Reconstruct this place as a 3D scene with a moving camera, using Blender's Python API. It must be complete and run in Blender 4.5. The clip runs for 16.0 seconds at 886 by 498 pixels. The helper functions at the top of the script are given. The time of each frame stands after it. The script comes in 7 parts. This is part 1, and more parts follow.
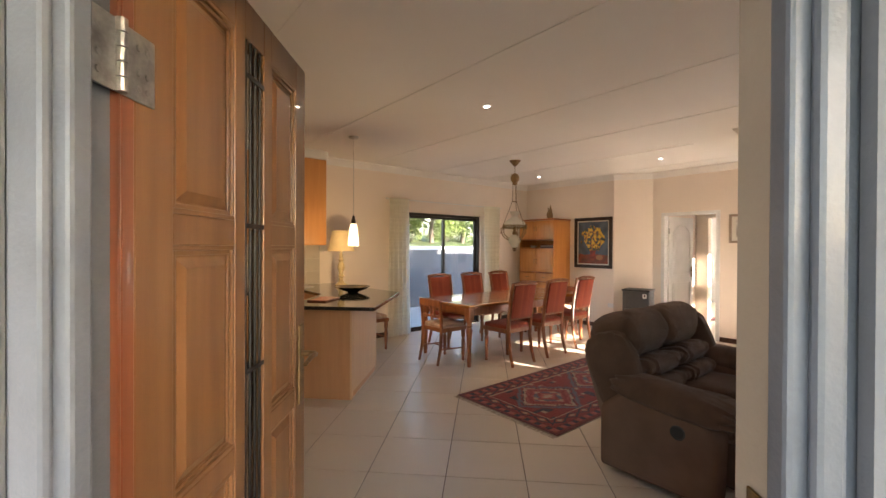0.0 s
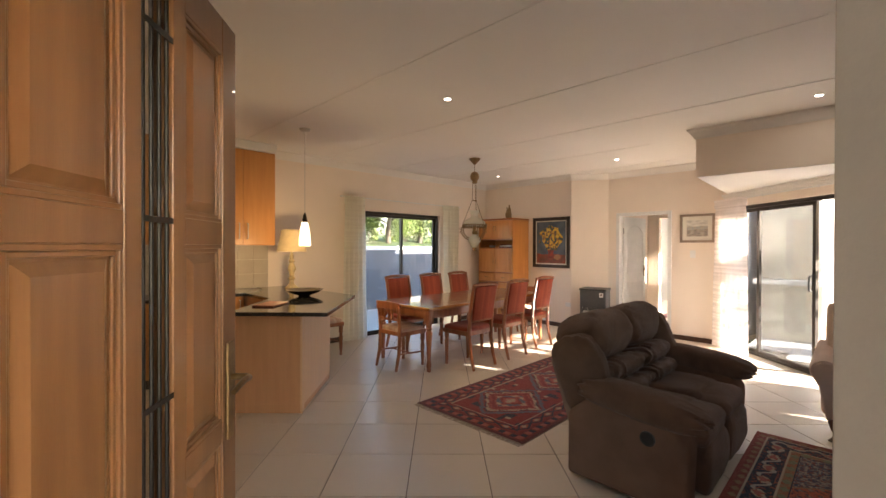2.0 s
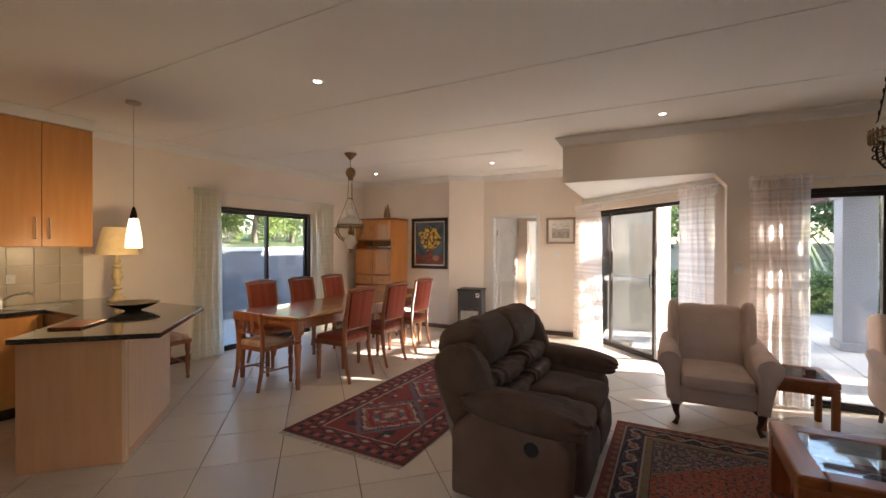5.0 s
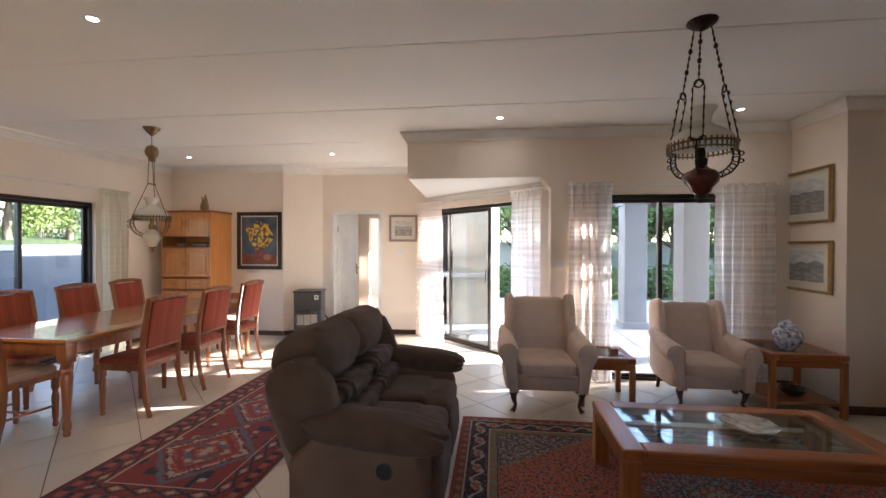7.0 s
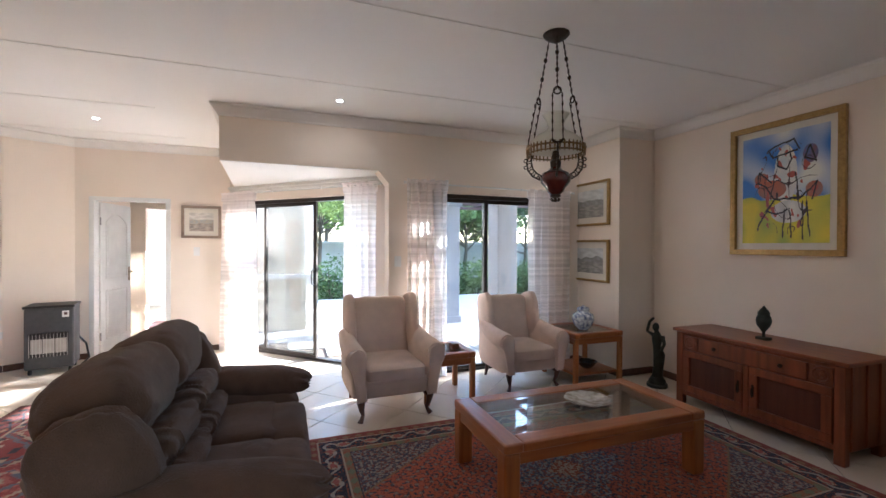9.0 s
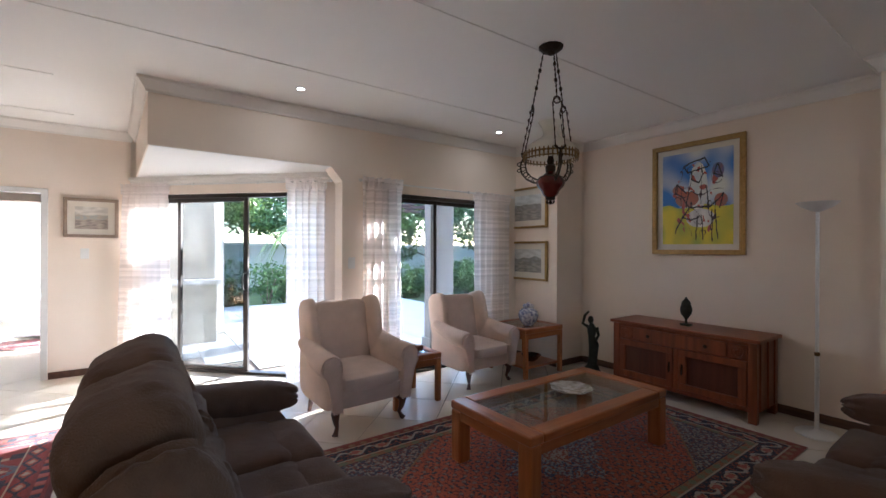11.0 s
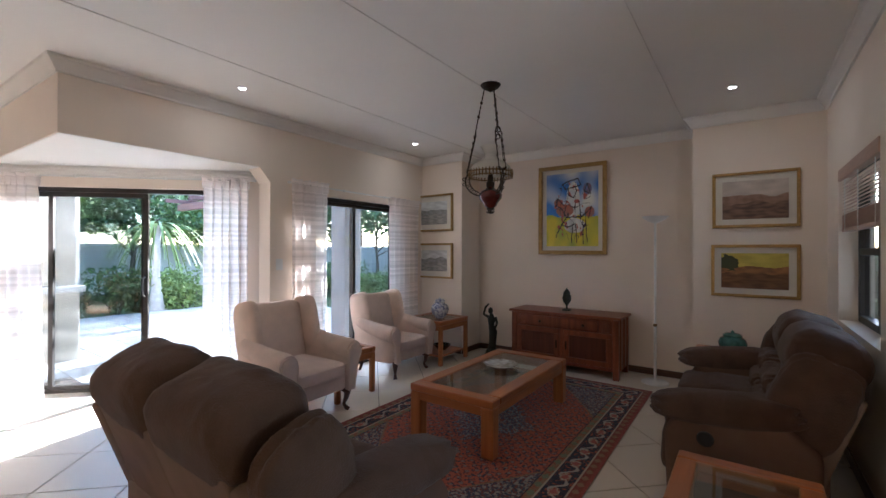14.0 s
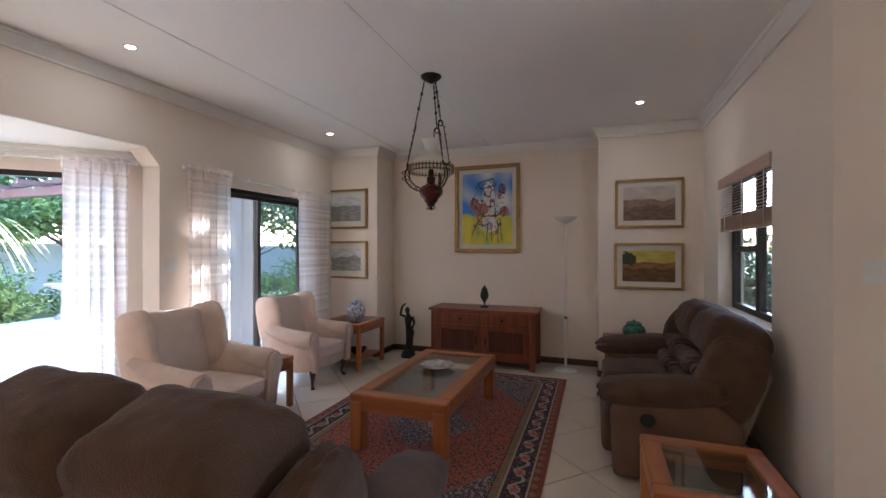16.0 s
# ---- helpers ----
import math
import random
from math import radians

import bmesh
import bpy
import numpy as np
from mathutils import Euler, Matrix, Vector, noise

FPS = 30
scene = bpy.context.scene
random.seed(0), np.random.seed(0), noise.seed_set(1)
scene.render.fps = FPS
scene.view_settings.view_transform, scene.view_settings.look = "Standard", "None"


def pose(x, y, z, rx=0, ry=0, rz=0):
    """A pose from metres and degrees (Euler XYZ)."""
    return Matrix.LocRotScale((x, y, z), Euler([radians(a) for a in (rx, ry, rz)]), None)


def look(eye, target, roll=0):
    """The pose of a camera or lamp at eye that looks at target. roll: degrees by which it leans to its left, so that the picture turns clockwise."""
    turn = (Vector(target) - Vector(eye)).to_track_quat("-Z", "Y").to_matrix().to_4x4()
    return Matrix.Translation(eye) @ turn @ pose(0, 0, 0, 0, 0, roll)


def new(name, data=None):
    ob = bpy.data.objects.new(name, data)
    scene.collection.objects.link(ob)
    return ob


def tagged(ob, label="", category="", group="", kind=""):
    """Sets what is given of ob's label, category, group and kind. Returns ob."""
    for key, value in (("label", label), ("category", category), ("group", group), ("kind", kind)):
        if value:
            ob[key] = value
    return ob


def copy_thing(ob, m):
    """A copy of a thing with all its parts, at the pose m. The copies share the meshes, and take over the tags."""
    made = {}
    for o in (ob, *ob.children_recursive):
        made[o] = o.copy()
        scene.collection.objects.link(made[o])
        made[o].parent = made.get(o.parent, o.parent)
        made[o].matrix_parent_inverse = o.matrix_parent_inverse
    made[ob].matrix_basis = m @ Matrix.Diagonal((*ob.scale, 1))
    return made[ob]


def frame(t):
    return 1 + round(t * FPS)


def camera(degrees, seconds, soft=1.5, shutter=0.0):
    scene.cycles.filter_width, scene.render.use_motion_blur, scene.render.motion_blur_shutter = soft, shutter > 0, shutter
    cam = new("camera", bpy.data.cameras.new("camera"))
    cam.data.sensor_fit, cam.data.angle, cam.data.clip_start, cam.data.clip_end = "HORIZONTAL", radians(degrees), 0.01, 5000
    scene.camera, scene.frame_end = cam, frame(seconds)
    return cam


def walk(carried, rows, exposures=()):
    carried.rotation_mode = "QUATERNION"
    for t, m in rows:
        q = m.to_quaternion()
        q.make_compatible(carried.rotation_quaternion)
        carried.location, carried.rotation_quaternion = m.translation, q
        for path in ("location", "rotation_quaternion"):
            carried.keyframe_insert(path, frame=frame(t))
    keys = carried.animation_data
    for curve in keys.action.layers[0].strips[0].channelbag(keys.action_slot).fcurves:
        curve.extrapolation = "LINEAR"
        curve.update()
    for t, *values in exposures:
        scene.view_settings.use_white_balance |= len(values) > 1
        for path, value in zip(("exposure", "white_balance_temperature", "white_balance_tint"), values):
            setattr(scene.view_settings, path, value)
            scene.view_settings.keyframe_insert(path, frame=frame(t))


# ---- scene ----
cam = camera(92.6, 16.0)
METRES, EYE, TILT, LEAN, TURN = 3.44, 1.47, 0.0, 0.0, -39.4
ROWS = [
    (0.0, 0.0, 0.0, 0.0, 0.0, -0.35, -0.25),
    (0.5, 0.0005, 0.0182, 0.0001, -0.63, -0.29, -0.19),
    (1.0, -0.0034, 0.0334, 0.0007, -1.49, -0.29, -0.21),
    (1.5, -0.0067, 0.0451, -0.0007, -3.32, -0.28, -0.23),
    (2.0, -0.0039, 0.0617, -0.0009, -5.78, -0.31, -0.13),
    (2.5, -0.0011, 0.083, 0.0002, -8.4, -0.34, -0.15),
    (3.0, 0.0037, 0.0994, 0.0003, -10.67, -0.31, -0.11),
    (5.5, 0.0244, 0.1678, 0.0062, -25.68, -0.36, -0.1),
    (6.0, 0.033, 0.1897, 0.0042, -29.86, -0.4, -0.09),
    (6.5, 0.0412, 0.21, 0.0036, -36.12, -0.37, -0.16),
    (7.0, 0.0494, 0.2303, 0.0028, -43.72, -0.5, -0.1),
    (7.5, 0.054, 0.2608, -0.002, -51.91, -0.49, -0.13),
    (8.0, 0.0629, 0.293, -0.007, -59.12, -0.49, -0.17),
    (8.5, 0.0673, 0.3368, -0.0073, -64.95, -0.41, -0.14),
    (9.0, 0.0601, 0.3818, -0.0069, -70.61, -0.38, -0.25),
    (9.5, 0.0527, 0.4352, -0.0091, -75.18, -0.4, -0.27),
    (12.0, -0.0159, 0.6728, -0.014, -90.92, 0.31, -0.17),
    (12.5, -0.0444, 0.7017, -0.015, -93.23, 0.34, -0.14),
    (13.0, -0.0687, 0.7314, -0.0107, -97.07, 0.3, -0.09),
    (13.5, -0.0794, 0.7724, -0.0122, -101.38, 0.26, -0.16),
    (14.0, -0.0799, 0.8094, -0.0119, -104.95, 0.18, -0.12),
    (14.5, -0.0688, 0.8374, -0.0117, -108.49, 0.08, -0.12),
    (15.0, -0.0452, 0.8578, -0.0117, -112.88, -0.0, -0.07),
    (15.5, -0.0126, 0.8824, -0.0125, -117.06, 0.02, -0.04),
    (16.0, 0.014, 0.9126, -0.0156, -120.75, 0.09, -0.04),
]
walk(cam, [(t, pose(0, 0, EYE, TILT, LEAN, TURN) @ pose(METRES * x, METRES * y, METRES * z, 90 + pitch, roll, yaw)) for t, x, y, z, yaw, pitch, roll in ROWS],
     exposures=[(0.0, 3.65, 6950, 15), (3.0, 3.6, 6850, 15), (5.5, 3.35, 6300, 14), (7.5, 3.85, 5750, 12), (9.5, 4.0, 5400, 11), (12.5, 3.52, 5300, 10), (16.0, 4.0, 5300, 11)])

# ---- world, sun ----
SUN_EL = 19.0
DOWNLIGHT = 0.12
SUN_WAY = Vector((-0.27 * 0.9455, 0.962 * 0.9455, -0.3256))
world = bpy.data.worlds.new("world")
scene.world = world
world.use_nodes = True
wn = world.node_tree.nodes
sky = wn.new("ShaderNodeTexSky")
sky.sky_type, sky.sun_disc = "NISHITA", False
sky.sun_elevation, sky.sun_rotation = radians(SUN_EL), math.atan2(-SUN_WAY.x, -SUN_WAY.y)
sky.air_density, sky.dust_density = 1.0, 1.5
wn["Background"].inputs["Strength"].default_value = 0.15
world.node_tree.links.new(sky.outputs[0], wn["Background"].inputs["Color"])
sun_data = bpy.data.lights.new("sun", "SUN")
sun_data.energy, sun_data.angle, sun_data.color = 4.0, radians(0.6), (1.0, 0.93, 0.82)
sun = new("sun", sun_data)
sun.matrix_world = look((12, -20, 14), Vector((12, -20, 14)) + SUN_WAY)


# ---- materials ----
def mat(name, colour, rough=0.6, metal=0.0, scale=8.0, vary=0.12, bump=0.1, fine=120.0, stretch=(1, 1, 1), second=None,
        coat=0.0, random_tint=0.0, sheen=0.0, emit=0.0, emit_colour=None):
    """A plain surface with variation at two scales and fine relief."""
    m = bpy.data.materials.new(name)
    m.use_nodes = True
    nt = m.node_tree
    n, ln = nt.nodes, nt.links
    b = n["Principled BSDF"]
    tc, mp = n.new("ShaderNodeTexCoord"), n.new("ShaderNodeMapping")
    mp.inputs["Scale"].default_value = stretch
    ln.new(tc.outputs["Object"], mp.inputs["Vector"])
    big, small = n.new("ShaderNodeTexNoise"), n.new("ShaderNodeTexNoise")
    big.inputs["Scale"].default_value, small.inputs["Scale"].default_value = scale, fine
    big.inputs["Detail"].default_value = 5
    for k in (big, small):
        ln.new(mp.outputs[0], k.inputs["Vector"])
    dark = second or tuple(c * (1 - 2 * vary) for c in colour)
    ramp = n.new("ShaderNodeMix")
    ramp.data_type = "RGBA"
    ramp.inputs["A"].default_value, ramp.inputs["B"].default_value = (*dark, 1), (*colour, 1)
    mr = n.new("ShaderNodeMapRange")
    mr.inputs["From Min"].default_value, mr.inputs["From Max"].default_value = 0.3, 0.68
    ln.new(big.outputs["Fac"], mr.inputs["Value"])
    ln.new(mr.outputs[0], ramp.inputs["Factor"])
    out = ramp.outputs["Result"]
    hs = n.new("ShaderNodeHueSaturation")
    ln.new(out, hs.inputs["Color"])
    val = n.new("ShaderNodeMapRange")
    val.inputs["To Min"].default_value, val.inputs["To Max"].default_value = 1 - vary * 0.5, 1 + vary * 0.5
    ln.new(small.outputs["Fac"], val.inputs["Value"])
    if random_tint:
        oi, mm, mu = n.new("ShaderNodeObjectInfo"), n.new("ShaderNodeMapRange"), n.new("ShaderNodeMath")
        mm.inputs["To Min"].default_value, mm.inputs["To Max"].default_value = 1 - random_tint, 1 + random_tint
        ln.new(oi.outputs["Random"], mm.inputs["Value"])
        mu.operation = "MULTIPLY"
        ln.new(mm.outputs[0], mu.inputs[0]), ln.new(val.outputs[0], mu.inputs[1])
        ln.new(mu.outputs[0], hs.inputs["Value"])
    else:
        ln.new(val.outputs[0], hs.inputs["Value"])
    ln.new(hs.outputs[0], b.inputs["Base Color"])
    rr = n.new("ShaderNodeMapRange")
    rr.inputs["To Min"].default_value, rr.inputs["To Max"].default_value = max(0.02, rough - 0.03), min(1, rough + 0.03)
    ln.new(big.outputs["Fac"], rr.inputs["Value"])
    ln.new(rr.outputs[0], b.inputs["Roughness"])
    b.inputs["Metallic"].default_value = metal
    b.inputs["Coat Weight"].default_value = coat
    b.inputs["Sheen Weight"].default_value = sheen
    if emit:
        b.inputs["Emission Color"].default_value = (*(emit_colour or colour), 1)
        b.inputs["Emission Strength"].default_value = emit
    if bump:
        bp = n.new("ShaderNodeBump")
        bp.inputs["Strength"].default_value, bp.inputs["Distance"].default_value = bump, 0.004
        add = n.new("ShaderNodeMath")
        add.operation = "ADD"
        ln.new(big.outputs["Fac"], add.inputs[0]), ln.new(small.outputs["Fac"], add.inputs[1])
        ln.new(add.outputs[0], bp.inputs["Height"])
        ln.new(bp.outputs[0], b.inputs["Normal"])
    return m


def wood(name, colour, dark, axis=2, rough=0.35, scale=5.0, coat=0.2):
    st = [14.0, 14.0, 14.0]
    st[axis] = 1.0
    return mat(name, colour, rough, 0, scale / 3, 0.1, 0.06, 30.0, tuple(st), dark, coat=coat)


def attr_mat(name, rough=0.9, fine=300.0, bump=0.3, sheen=0.0, coat=0.0):
    """Colour woven or painted into the mesh itself."""
    m = bpy.data.materials.new(name)
    m.use_nodes = True
    n, ln = m.node_tree.nodes, m.node_tree.links
    b = n["Principled BSDF"]
    at, tc, nz, hs, mr = (n.new("ShaderNode" + k) for k in ("VertexColor", "TexCoord", "TexNoise", "HueSaturation", "MapRange"))
    at.layer_name = "paint"
    nz.inputs["Scale"].default_value = fine
    mr.inputs["To Min"].default_value, mr.inputs["To Max"].default_value = 0.7, 1.3
    ln.new(tc.outputs["Object"], nz.inputs["Vector"])
    ln.new(nz.outputs["Fac"], mr.inputs["Value"])
    ln.new(at.outputs["Color"], hs.inputs["Color"]), ln.new(mr.outputs[0], hs.inputs["Value"])
    ln.new(hs.outputs[0], b.inputs["Base Color"])
    bp = n.new("ShaderNodeBump")
    bp.inputs["Strength"].default_value, bp.inputs["Distance"].default_value = bump, 0.003
    ln.new(nz.outputs["Fac"], bp.inputs["Height"]), ln.new(bp.outputs[0], b.inputs["Normal"])
    b.inputs["Roughness"].default_value, b.inputs["Sheen Weight"].default_value = rough, sheen
    b.inputs["Coat Weight"].default_value = coat
    return m


def glass_mat(name, tint=(1, 1, 1), gloss=0.12):
    m = bpy.data.materials.new(name)
    m.use_nodes = True
    n, ln = m.node_tree.nodes, m.node_tree.links
    n.remove(n["Principled BSDF"])
    tr, gl, lw, pw, fr, mx = (n.new("ShaderNode" + k) for k in ("BsdfTransparent", "BsdfGlossy", "LayerWeight", "Math", "MapRange", "MixShader"))
    tr.inputs[0].default_value = (*tint, 1)
    gl.inputs["Roughness"].default_value = 0.02
    pw.operation = "POWER"
    pw.inputs[1].default_value = 5.0
    ln.new(lw.outputs["Facing"], pw.inputs[0])
    fr.inputs["To Min"].default_value, fr.inputs["To Max"].default_value = gloss * 0.35, 0.75
    ln.new(pw.outputs[0], fr.inputs["Value"])
    ln.new(fr.outputs[0], mx.inputs[0]), ln.new(tr.outputs[0], mx.inputs[1]), ln.new(gl.outputs[0], mx.inputs[2])
    ln.new(mx.outputs[0], n["Material Output"].inputs[0])
    return m


def sheer_mat(name, colour, clear, bands):
    """A curtain cloth: part see-through, part translucent, with woven bands across."""
    m = bpy.data.materials.new(name)
    m.use_nodes = True
    n, ln = m.node_tree.nodes, m.node_tree.links
    n.remove(n["Principled BSDF"])
    tr, tl, df, m1, m2, tc, sp, wv, mr, nz = (n.new("ShaderNode" + k) for k in (
        "BsdfTransparent", "BsdfTranslucent", "BsdfDiffuse", "MixShader", "MixShader", "TexCoord", "Mapping", "TexNoise", "MapRange", "TexNoise"))
    for k in (tl, df):
        k.inputs[0].default_value = (*colour, 1)
    m1.inputs[0].default_value = 0.2
    ln.new(tl.outputs[0], m1.inputs[1]), ln.new(df.outputs[0], m1.inputs[2])
    sp.inputs["Scale"].default_value = (0.4, 0.4, 22.0)
    wv.inputs["Scale"].default_value = 1.0
    ln.new(tc.outputs["Object"], sp.inputs["Vector"]), ln.new(sp.outputs[0], wv.inputs["Vector"])
    mr.inputs["From Min"].default_value, mr.inputs["From Max"].default_value = 0.42, 0.58
    mr.inputs["To Min"].default_value, mr.inputs["To Max"].default_value = max(0, clear - bands), min(1, clear + bands)
    ln.new(wv.outputs["Fac"], mr.inputs["Value"])
    ln.new(mr.outputs[0], m2.inputs[0]), ln.new(m1.outputs[0], m2.inputs[1]), ln.new(tr.outputs[0], m2.inputs[2])
    ln.new(m2.outputs[0], n["Material Output"].inputs[0])
    return m


def opal_mat(name, colour):
    """White glass that lets light through and keeps a polished skin."""
    m = mat(name, colour, 0.15, scale=6, vary=0.03, bump=0.0, coat=0.4)
    n, ln = m.node_tree.nodes, m.node_tree.links
    tl, mx = n.new("ShaderNodeBsdfTranslucent"), n.new("ShaderNodeMixShader")
    tl.inputs[0].default_value = (*colour, 1)
    mx.inputs[0].default_value = 0.5
    ln.new(n["Principled BSDF"].outputs[0], mx.inputs[1]), ln.new(tl.outputs[0], mx.inputs[2])
    ln.new(mx.outputs[0], n["Material Output"].inputs[0])
    return m


